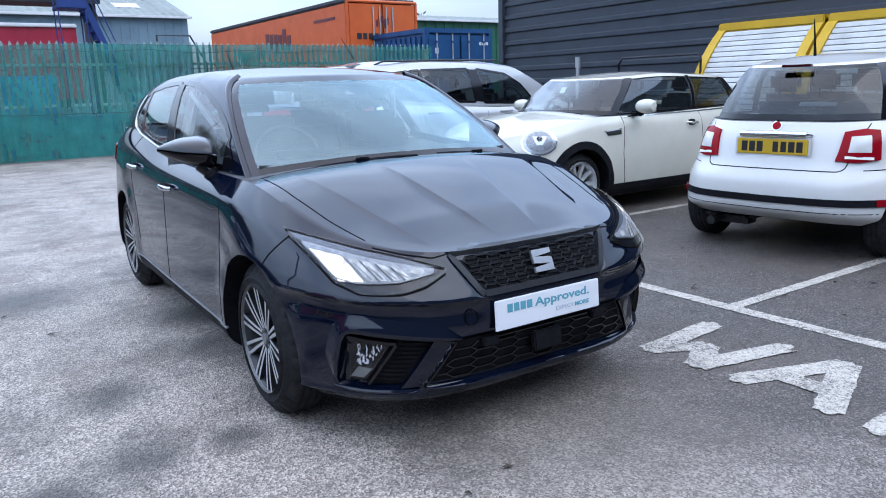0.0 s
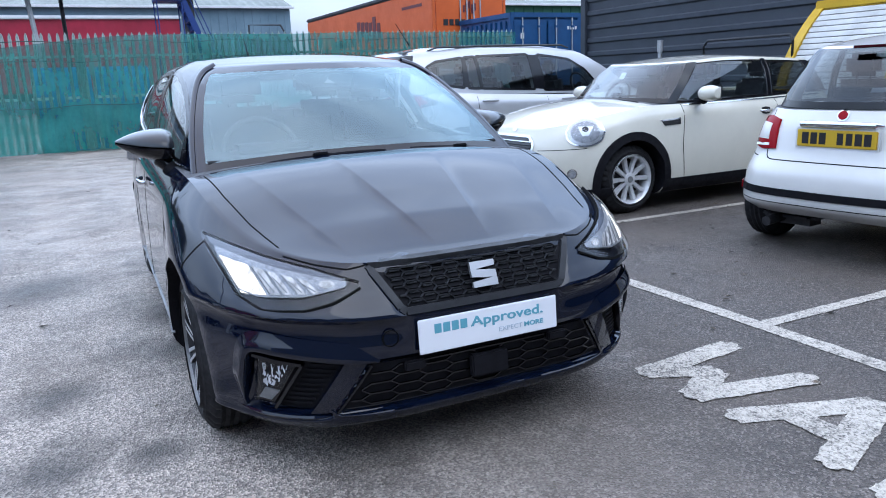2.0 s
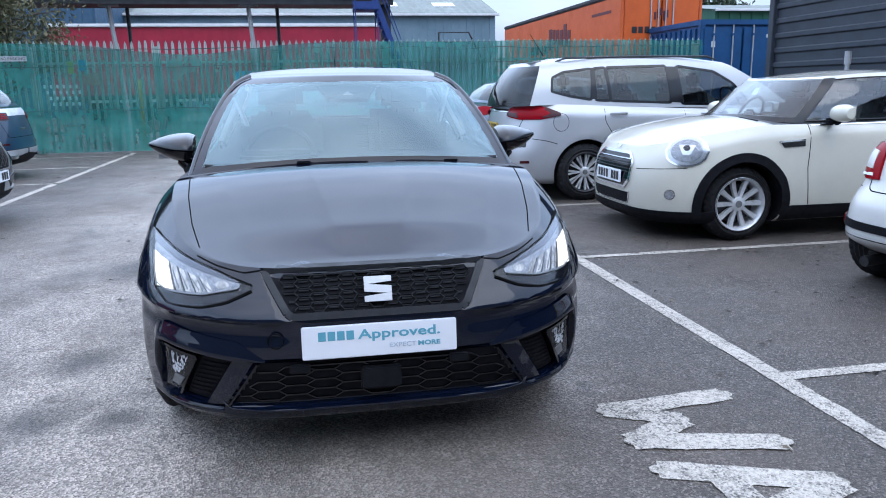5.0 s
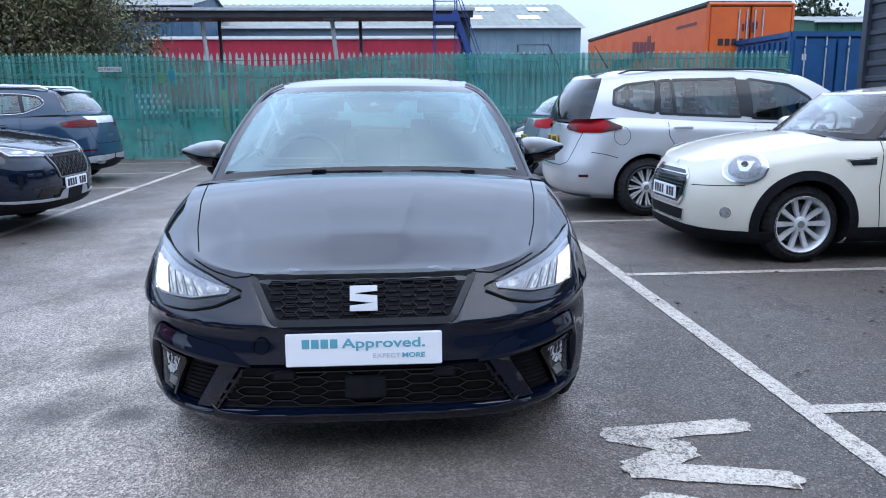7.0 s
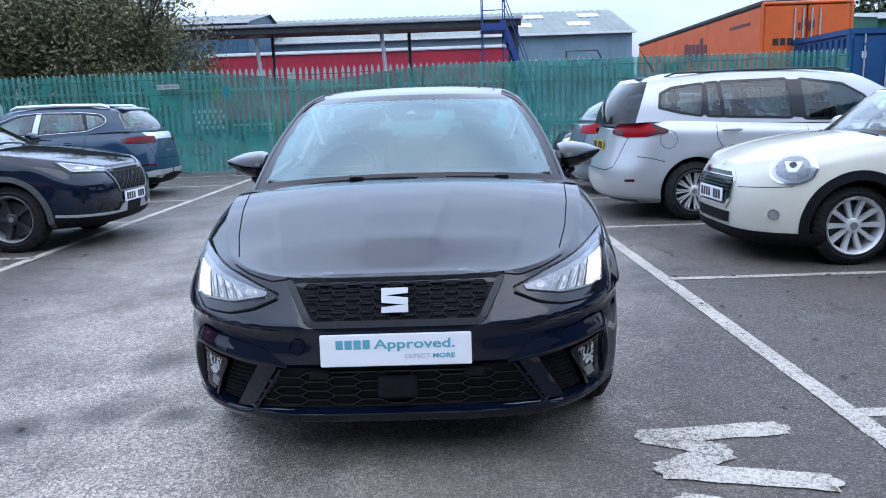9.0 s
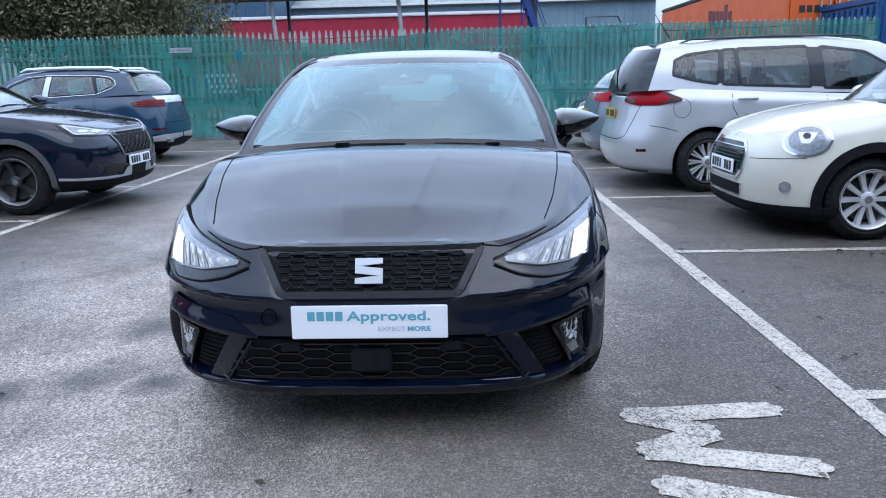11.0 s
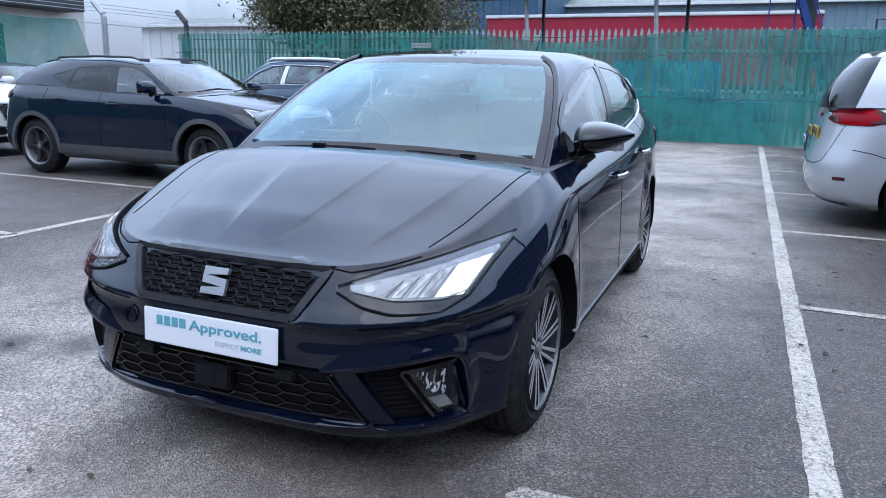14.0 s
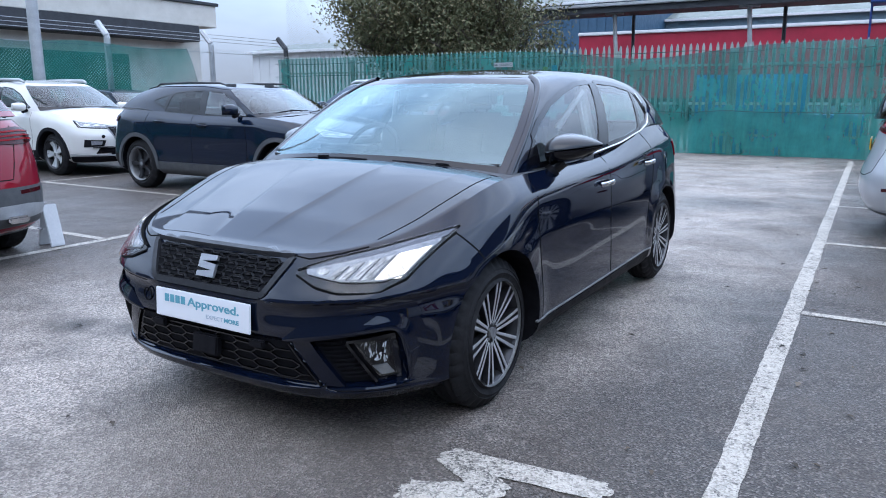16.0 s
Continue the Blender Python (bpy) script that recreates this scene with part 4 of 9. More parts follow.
def asphalt():
    m, nt, b = principled("worn_wet_asphalt", (0.08, 0.08, 0.08), 0.6)
    tc = nt.nodes.new("ShaderNodeTexCoord")
    sep = nt.nodes.new("ShaderNodeSeparateXYZ")
    nt.links.new(tc.outputs["Object"], sep.inputs[0])
    chips = nt.nodes.new("ShaderNodeTexVoronoi")
    chips.inputs["Scale"].default_value = 132
    nt.links.new(tc.outputs["Object"], chips.inputs["Vector"])
    stone = rgb_ramp(nt, chips.outputs["Color"], [(0.12, (0.032, 0.0272, 0.0240)), (0.5, (0.069, 0.0588, 0.0515)), (0.70, (0.110, 0.0945, 0.0825)), (0.86, (0.232, 0.203, 0.179))])
    pale = rgb_ramp(nt, chips.outputs["Color"], [(0.08, (0.118, 0.101, 0.088)), (0.45, (0.318, 0.275, 0.239)), (0.85, (0.69, 0.605, 0.528))])
    # the drive lane is worn pale, the bays stay dark
    wob = noise_tex(nt, 0.9, 6, 0.65)
    lane = maths(nt, "ADD", sep.outputs["X"], maths(nt, "MULTIPLY", maths(nt, "SUBTRACT", wob, 0.5), 2.2))
    right = nt.nodes.new("ShaderNodeMapRange")
    right.inputs[1].default_value, right.inputs[2].default_value, right.inputs[3].default_value, right.inputs[4].default_value = 1.75, 2.9, 1.0, 0.0
    away = nt.nodes.new("ShaderNodeMapRange")  # the worn lane widens away from the painted word
    away.inputs[1].default_value, away.inputs[2].default_value, away.inputs[3].default_value, away.inputs[4].default_value = 2.2, 5.5, 0.0, 1.0
    nt.links.new(sep.outputs["Y"], away.inputs[0])
    nt.links.new(maths(nt, "SUBTRACT", lane, away.outputs[0]), right.inputs[0])
    left = nt.nodes.new("ShaderNodeMapRange")
    left.inputs[1].default_value, left.inputs[2].default_value = -1.7, 0.4
    nt.links.new(lane, left.inputs[0])
    worn = maths(nt, "MULTIPLY", right.outputs[0], left.outputs[0])
    blot = rgb_ramp(nt, noise_tex(nt, 1.7, 7, 0.7), [(0.36, (0.42,) * 3), (0.52, (1, 1, 1))])
    far = nt.nodes.new("ShaderNodeMapRange")
    far.inputs[1].default_value, far.inputs[2].default_value, far.inputs[3].default_value, far.inputs[4].default_value = 2.5, 9.0, 1.0, 0.95
    nt.links.new(sep.outputs["Y"], far.inputs[0])
    worn = maths(nt, "MULTIPLY", maths(nt, "MULTIPLY", worn, blot), far.outputs[0])
    base = mixed(nt, worn, stone, pale)
    stain = rgb_ramp(nt, noise_tex(nt, 2.6, 5, 0.6), [(0.62, (0, 0, 0)), (0.74, (0.65,) * 3)])
    base = mixed(nt, stain, base, (0.030, 0.030, 0.031))
    # brownish silt and paler scuffs
    silt = rgb_ramp(nt, noise_tex(nt, 0.75, 7, 0.72), [(0.46, (0, 0, 0)), (0.64, (0.50,) * 3)])
    base = mixed(nt, silt, base, (0.105, 0.083, 0.066))
    scuff = rgb_ramp(nt, noise_tex(nt, 1.35, 8, 0.75), [(0.60, (0, 0, 0)), (0.72, (0.34,) * 3)])
    base = mixed(nt, scuff, base, (0.30, 0.28, 0.26))
    # oil drips and damp patches on the lane
    frayed = mixed(nt, 0.16, tc.outputs["Object"], noise_colour(nt, 5.0))
    spots = 0.0
    for x, y, r in ((0.46, 3.37, 0.26), (0.46, 2.65, 0.24), (0.80, 2.62, 0.15), (1.0, 3.75, 0.22), (0.3, 5.4, 0.5), (1.1, 4.35, 0.25), (0.15, 2.5, 0.2), (2.5, 9.6, 0.8)):
        off = nt.nodes.new("ShaderNodeVectorMath")
        off.operation = "DISTANCE"
        off.inputs[1].default_value = (x * 0.84 + 0.08, y * 0.84 + 0.08, 0.08)
        nt.links.new(frayed, off.inputs[0])
        rim = nt.nodes.new("ShaderNodeMapRange")
        rim.inputs[1].default_value, rim.inputs[2].default_value, rim.inputs[3].default_value, rim.inputs[4].default_value = r * 0.15, r * 0.95, 0.78, 0.0
        nt.links.new(off.outputs["Value"], rim.inputs[0])
        spots = maths(nt, "MAXIMUM", rim.outputs[0], spots)
    base = mixed(nt, spots, base, (0.038, 0.036, 0.034))
    damp = nt.nodes.new("ShaderNodeVectorMath")
    damp.operation = "DISTANCE"
    damp.inputs[1].default_value = (1.95 * 0.84 + 0.08, 1.75 * 0.84 + 0.08, 0.08)
    nt.links.new(frayed, damp.inputs[0])
    brown = nt.nodes.new("ShaderNodeMapRange")
    brown.inputs[1].default_value, brown.inputs[2].default_value, brown.inputs[3].default_value, brown.inputs[4].default_value = 0.2, 0.75, 0.5, 0.0
    nt.links.new(damp.outputs["Value"], brown.inputs[0])
    base = mixed(nt, brown.outputs[0], base, (0.150, 0.128, 0.107))
    nt.links.new(base, b.inputs["Base Color"])
    wet = rgb_ramp(nt, noise_tex(nt, 0.8, 6, 0.65), [(0.35, (0.34,) * 3), (0.65, (0.68,) * 3)])
    nt.links.new(wet, b.inputs["Roughness"])
    bump(nt, b, chips.outputs["Distance"], 0.9, 0.0085)
    return m


ASPHALT = asphalt()


def line_paint():
    m, nt, b = principled("worn_line_paint", (0.7, 0.7, 0.7), 0.6)
    n = noise_tex(nt, 26, 6, 0.75)
    big = noise_tex(nt, 3.0, 4, 0.6)
    tc = nt.nodes.new("ShaderNodeTexCoord")
    chips = nt.nodes.new("ShaderNodeTexVoronoi")  # the paint follows the stones below it
    chips.inputs["Scale"].default_value = 132
    nt.links.new(tc.outputs["Object"], chips.inputs["Vector"])
    grit = maths(nt, "MULTIPLY", rgb_ramp(nt, chips.outputs["Color"], [(0.2, (0, 0, 0)), (0.8, (1, 1, 1))]), 0.15)
    both = maths(nt, "ADD", maths(nt, "ADD", maths(nt, "MULTIPLY", n, 0.5), grit), maths(nt, "MULTIPLY", big, 0.26))
    nt.links.new(rgb_ramp(nt, both, [(0.33, (0.09, 0.081, 0.072)), (0.41, (0.33, 0.302, 0.26)), (0.49, (0.49, 0.45, 0.39)), (0.63, (0.61, 0.564, 0.49))]), b.inputs["Base Color"])
    bump(nt, b, chips.outputs["Distance"], 0.8, 0.006)
    return m


LINE = line_paint()
g = Geo()
g.add([(-900, -900, 0), (900, -900, 0), (900, 900, 0), (-900, 900, 0)], [(0, 1, 2, 3)])
tagged(g.make("ground", ASPHALT), "worn damp grey asphalt of the car park", kind="structure")


def ground_line(x0, y0, x1, y1, w=0.1):
    d = Vector((x1 - x0, y1 - y0, 0))
    n = max(2, int(d.length / 0.03))
    u = d.normalized()
    s = Vector((-u.y, u.x, 0))
    rows = [[], []]
    for i in range(n + 1):
        p = Vector((x0, y0, 0)) + d * i / n
        for k, sg in ((0, -1), (1, 1)):
            wob = noise.noise(p * 6 + Vector((0, 0, 5 * sg))) * 0.007 + noise.noise(p * 45 + Vector((0, 0, 3 * sg))) * 0.005
            rows[k].append(p + s * sg * (w / 2 + wob) + Vector((0, 0, 0.004)))
    gg = Geo()
    gg.grid(rows)
    ob = gg.make("bay_line", LINE)
    return tagged(ob, "worn white painted parking bay line on the asphalt", "line marking", "bay lines", "structure")


BAYS = [-0.05, 2.43, 4.89, 7.35, 9.91, 12.45, 15.0]
kerb_x = lambda y: 3.69 - 0.0157 * y
ground_line(kerb_x(-8), -8, kerb_x(16.9), 16.9, 0.098)
for y in BAYS:
    ground_line(kerb_x(y) + 0.05, y, KERB_X + 4.9, y, 0.08)
LEFT_BAYS = [-0.9, 1.75, 4.2, 6.6, 8.95, 11.36, 13.8, 16.2]
ground_line(LEFT_X + 0.06, -8, LEFT_X - 0.2, 16.9, 0.10)
ground_line(LEFT_X - 5.05, 1.6, LEFT_X - 5.05, 11.4, 0.08)
for y in LEFT_BAYS:
    ground_line(LEFT_X - 0.08, y, LEFT_X - 5.0, y, 0.08)


def ground_letter(name, strokes, ox, oy):
    """Painted letter: strokes in letter space (u along the word, v up), the word running towards -y."""
    gg = Geo()
    for a, b in strokes:
        pa, pb = (Vector((ox + v, oy - u, 0)) for u, v in (a, b))
        d = (pb - pa)
        u = d.normalized()
        s = Vector((-u.y, u.x, 0))
        n = 40
        rows = [[], []]
        for i in range(n + 1):
            p = pa + d * i / n
            for k, sg in ((0, -1), (1, 1)):
                rows[k].append(p + s * sg * (0.060 + 0.008 * noise.noise(p * 9 + Vector((sg, 0, 0))) + 0.006 * noise.noise(p * 48 + Vector((sg, 0, 2)))) + Vector((0, 0, 0.004 + 0.0001 * len(gg.f) / 10)))
        gg.grid(rows)
        for p in (pa, pb):
            h = 0.0042 + 0.0001 * len(gg.f) / 10
            rim = [p + Vector((0.030 * math.cos(q * math.pi / 8), 0.030 * math.sin(q * math.pi / 8), h)) for q in range(16)]
            gg.add(rim, [tuple(range(16))])
    return tagged(gg.make(name, LINE, fix=False), "worn white painted capital letter on the asphalt", "road marking", "painted word", "structure")


ground_letter("painted_letter", [((0.02, 0.60), (0.07, 0.03)), ((0.06, 0.04), (0.21, 0.30)), ((0.21, 0.30), (0.34, 0.04)), ((0.34, 0.03), (0.46, 0.58))], 2.72, 2.33)
ground_letter("painted_letter", [((0.0, 0.03), (0.2, 0.58)), ((0.2, 0.58), (0.41, 0.03)), ((0.09, 0.22), (0.32, 0.22))], 2.72, 1.78)
ground_letter("painted_letter", [((0.05, 0.0), (0.05, 0.58))], 2.72, 1.22)

PALE_STEEL = surface("weathered_pale_steel", (0.26, 0.32, 0.30), (0.42, 0.48, 0.455), 3, (0.45, 0.65), metal=0.2, bumps=0.05)


def palisade():
    root = tagged(new("palisade_fence"), "steel palisade fence with weathered pointed pales", "fence", kind="structure")
    base = Geo()
    w, h = 0.034, 2.42
    rows = []
    for z, k in ((0.06, 1), (h - 0.14, 1), (h - 0.06, 0.8), (h, 0.12)):
        rows.append([(-w * k, 0.0, z), (-w * k * 0.5, -0.018, z), (0, -0.004, z), (w * k * 0.5, -0.018, z), (w * k, 0.0, z),
                     (w * k * 0.5, -0.014, z), (0, 0.0, z), (-w * k * 0.5, -0.014, z)])
    base.grid([[Vector(p) for p in r] for r in rows], close=True)
    first = base.make("pale", PALE_STEEL, root)
    mesh = first.data
    x = -12.0
    k = 0
    while x < 11.5:
        ob = first if k == 0 else new("pale", mesh)
        ob.parent = root
        ob.location = (x, FENCE_Y + 0.012 * noise.noise(Vector((x * 3, 0, 0))), 0.03 * noise.noise(Vector((x * 2, 7, 0))))
        ob.rotation_euler = (0, 0.012 * noise.noise(Vector((x * 5, 3, 0))), 0)
        x += 0.142
        k += 1
    for z in (0.45, 1.95):
        r = Geo()
        r.box((-0.25, FENCE_Y + 0.04, z), (23.6, 0.05, 0.05), 0.004)
        r.make("rail", PALE_STEEL, root)
    for i in range(10):
        r = Geo()
        r.box((-12 + i * 2.6, FENCE_Y + 0.12, 1.15), (0.10, 0.10, 2.3), 0.006)
        r.make("post", PALE_STEEL, root)


palisade()


def netting_mat(name, col, cover):
    m = bpy.data.materials.new(name)
    m.use_nodes = True
    nt = m.node_tree
    nt.nodes.clear()
    out = nt.nodes.new("ShaderNodeOutputMaterial")
    tr = nt.nodes.new("ShaderNodeBsdfTransparent")
    df = nt.nodes.new("ShaderNodeBsdfDiffuse")
    tl = nt.nodes.new("ShaderNodeBsdfTranslucent")
    n = noise_tex(nt, 0.7, 6, 0.6, stretch=(1, 1, 2))
    # light and dark of the net's folds, put into its colour
    wrinkle_shade = noise_tex(nt, 3.0, 6, 0.7, stretch=(1.6, 1, 0.5))
    n = maths(nt, "ADD", maths(nt, "MULTIPLY", n, 0.55), maths(nt, "MULTIPLY", wrinkle_shade, 0.45))
    c = rgb_ramp(nt, n, [(0.36, tuple(k * 0.55 for k in col)), (0.52, col), (0.66, tuple(k * 1.35 for k in col))])
    nt.links.new(c, df.inputs[0])
    nt.links.new(c, tl.inputs[0])
    a = nt.nodes.new("ShaderNodeMixShader")
    a.inputs[0].default_value = 0.3
    nt.links.new(df.outputs[0], a.inputs[1])
    nt.links.new(tl.outputs[0], a.inputs[2])
    mx = nt.nodes.new("ShaderNodeMixShader")
    fine = noise_tex(nt, 1.2, 5, 0.7, stretch=(1, 1, 0.5))
    f = rgb_ramp(nt, fine, [(0.3, (cover - 0.10,) * 3), (0.7, (cover + 0.10,) * 3)])
    tc = nt.nodes.new("ShaderNodeTexCoord")  # the lower strip is doubled
    sep = nt.nodes.new("ShaderNodeSeparateXYZ")
    nt.links.new(tc.outputs["Object"], sep.inputs[0])
    wide = nt.nodes.new("ShaderNodeMapRange")
    for q, v in enumerate((0.90, 1.12, 0.09, 0.0)):
        wide.inputs[1 + q].default_value = v
    nt.links.new(maths(nt, "ADD", sep.outputs["Z"], maths(nt, "MULTIPLY", maths(nt, "SUBTRACT", fine, 0.5), 0.3)), wide.inputs[0])
    nt.links.new(maths(nt, "ADD", f, wide.outputs[0]), mx.inputs[0])
    nt.links.new(tr.outputs[0], mx.inputs[1])
    nt.links.new(a.outputs[0], mx.inputs[2])
    nt.links.new(mx.outputs[0], out.inputs[0])
    return m


NET = netting_mat("green_net", (0.048, 0.255, 0.224), 0.61)
SHEER_NET = netting_mat("sheer_green_net", (0.030, 0.21, 0.18), 0.54)


def netting(x0, x1, y, top, bow=0.05):
    """Panels of net, laced edge to edge along the fence."""
    root = tagged(new("fence_netting"), "sagging green debris netting tied to the fence", "netting")
    pieces = 9
    for q in range(pieces):
        xa, xb = x0 + (x1 - x0) * q / pieces, x0 + (x1 - x0) * (q + 1) / pieces
        n = int((xb - xa) / 0.10)
        rows = []
        for k in range(17):
            t = k / 16
            row = []
            for i in range(n + 1):
                x = xa + (xb - xa) * i / n
                z = 0.03 + (top(x) - 0.03) * t
                yy = y - 0.06 - bow * (noise.noise(Vector((x * 0.9, z * 0.7, 2))) + 0.6 * noise.noise(Vector((x * 2.6, z * 1.3, 9)))) - 0.12 * (1 - t) ** 3
                row.append(Vector((x, yy, z)))
            rows.append(row)
        gg = Geo()
        gg.grid(rows)
        gg.make("net_panel", NET, root, fix=False)
    for z in (0.95, 1.86, 2.22):
        pts = [Vector((x0 + (x1 - x0) * i / 90, y - 0.19, z + 0.06 * noise.noise(Vector((i * 0.25, z, 1))))) for i in range(91)]
        Geo().tube(pts, 0.008, 5).make("tie_cord", DARK_GREEN, root)
    return root


DARK_GREEN = principled("dark_green_cord", (0.012, 0.05, 0.045), 0.7)[0]
netting(-12.1, 11.52, FENCE_Y, lambda x: 2.37 + 0.03 * noise.noise(Vector((x * 0.5, 1, 1))) - 0.26 * math.exp(-(((x + 0.9) / 1.7) ** 2)))

# ---- beyond the fence ----
RED_SHEET = surface("red_curtain", (0.22, 0.008, 0.025), (0.36, 0.014, 0.04), 1.5, (0.4, 0.6), bumps=0.1)
ORANGE = surface("orange_curtain", (0.50, 0.085, 0.012), (0.62, 0.115, 0.02), 1.2, (0.35, 0.55), bumps=0.05)
BLUE_STEEL = surface("blue_container_paint", (0.007, 0.045, 0.13), (0.013, 0.075, 0.20), 2, (0.4, 0.6), bumps=0.05)
DARK_CLAD = surface("dark_grey_cladding", (0.030, 0.036, 0.048), (0.046, 0.053, 0.068), 1.2, (0.4, 0.55), bumps=0.03)
UNSEEN_WALL = surface("yard_wall_render", (0.085, 0.088, 0.095), (0.13, 0.135, 0.14), 0.9, (0.6, 0.8), bumps=0.05)
BLUE_CLAD = surface("blue_grey_cladding", (0.11, 0.175, 0.22), (0.17, 0.25, 0.305), 0.6, (0.5, 0.7), bumps=0.03)
ROOF_SHEET = surface("grey_roof_sheet", (0.14, 0.16, 0.145), (0.21, 0.235, 0.215), 0.7, (0.6, 0.8), bumps=0.05)
PALE_SHEET = surface("pale_sheet", (0.55, 0.56, 0.57), (0.72, 0.72, 0.72), 1.5, (0.5, 0.7), bumps=0.03)
DARK_STEEL = surface("dark_steel", (0.02, 0.022, 0.026), (0.045, 0.048, 0.055), 3, (0.5, 0.7), bumps=0.05)
GALV = surface("galvanised_steel", (0.32, 0.33, 0.34), (0.46, 0.47, 0.48), 4, (0.4, 0.6), metal=0.4, bumps=0.03)
SHUTTER = surface("weathered_shutter", (0.36, 0.355, 0.32), (0.62, 0.62, 0.61), 1.1, (0.45, 0.65), bumps=0.03)
YELLOW = surface("yellow_paint", (0.46, 0.28, 0.010), (0.62, 0.39, 0.016), 2, (0.4, 0.6), bumps=0.04)


def thing(name, label, category, **kw):
    return tagged(new(name), label, category, **kw)


def block(parent, name, c, s, mat, bev=0.01, label="", turn=None):
    return Geo().box(c, s, bev, turn).make(name, mat, parent, label)


def text_part(name, words, size, at, mat, parent, turn, width=None, bold=0.0):
    """Raised lettering in the built-in font, as a mesh."""
    cu = bpy.data.curves.new(name, "FONT")
    cu.body, cu.size, cu.extrude, cu.offset, cu.resolution_u = words, size, 0.0008, bold, 3
    ob = new(name, cu)
    me = bpy.data.meshes.new_from_object(ob.evaluated_get(bpy.context.evaluated_depsgraph_get()))
    bpy.data.objects.remove(ob)
    xs = [v.co.x for v in me.vertices]
    k = width / (max(xs) - min(xs)) if width else 1
    for v in me.vertices:
        v.co = Vector(((v.co.x - min(xs)) * k, v.co.y, v.co.z))
    me.materials.append(mat)
    ob = new(name, me)
    ob.parent = parent
    ob.matrix_basis = Matrix.Translation(at) @ turn
    return ob


CREAM_WALL = surface("cream_render", (0.50, 0.47, 0.42), (0.66, 0.63, 0.57), 1.0, (0.6, 0.8), bumps=0.05)
GREEN_CLAD = surface("green_cladding", (0.010, 0.075, 0.042), (0.018, 0.11, 0.062), 1.0, (0.4, 0.6), bumps=0.02)
BLUE_PAINT = surface("blue_steel_paint", (0.010, 0.03, 0.14), (0.02, 0.05, 0.2), 2.0, (0.4, 0.6), bumps=0.02)
BARK = surface("bark", (0.05, 0.04, 0.03), (0.11, 0.09, 0.07), 6, (0.8, 0.95), bumps=0.4)
LOGO_DARK = principled("dark_print", (0.10, 0.015, 0.02), 0.5)[0]


def leaf_mat(name, a, b, c):
    m, nt, bs = principled(name, a, 0.6, spec=0.2)
    ob = nt.nodes.new("ShaderNodeNewGeometry")
    nt.links.new(rgb_ramp(nt, ob.outputs["Random Per Island"], [(0.1, a), (0.6, b), (0.95, c)]), bs.inputs["Base Color"])
    return m


DEEP_BLUE_CLAD = surface("deep_blue_cladding", (0.03, 0.075, 0.13), (0.05, 0.11, 0.18), 3, (0.4, 0.6), bumps=0.05)
CRATE_BLUE = surface("crate_blue", (0.03, 0.20, 0.42), (0.06, 0.30, 0.55), 3, (0.4, 0.6), bumps=0.05)
LEAF = leaf_mat("olive_leaf", (0.085, 0.092, 0.048), (0.135, 0.14, 0.072), (0.20, 0.17, 0.095))
CONIFER = leaf_mat("dark_needle", (0.012, 0.026, 0.014), (0.025, 0.045, 0.022), (0.045, 0.065, 0.03))


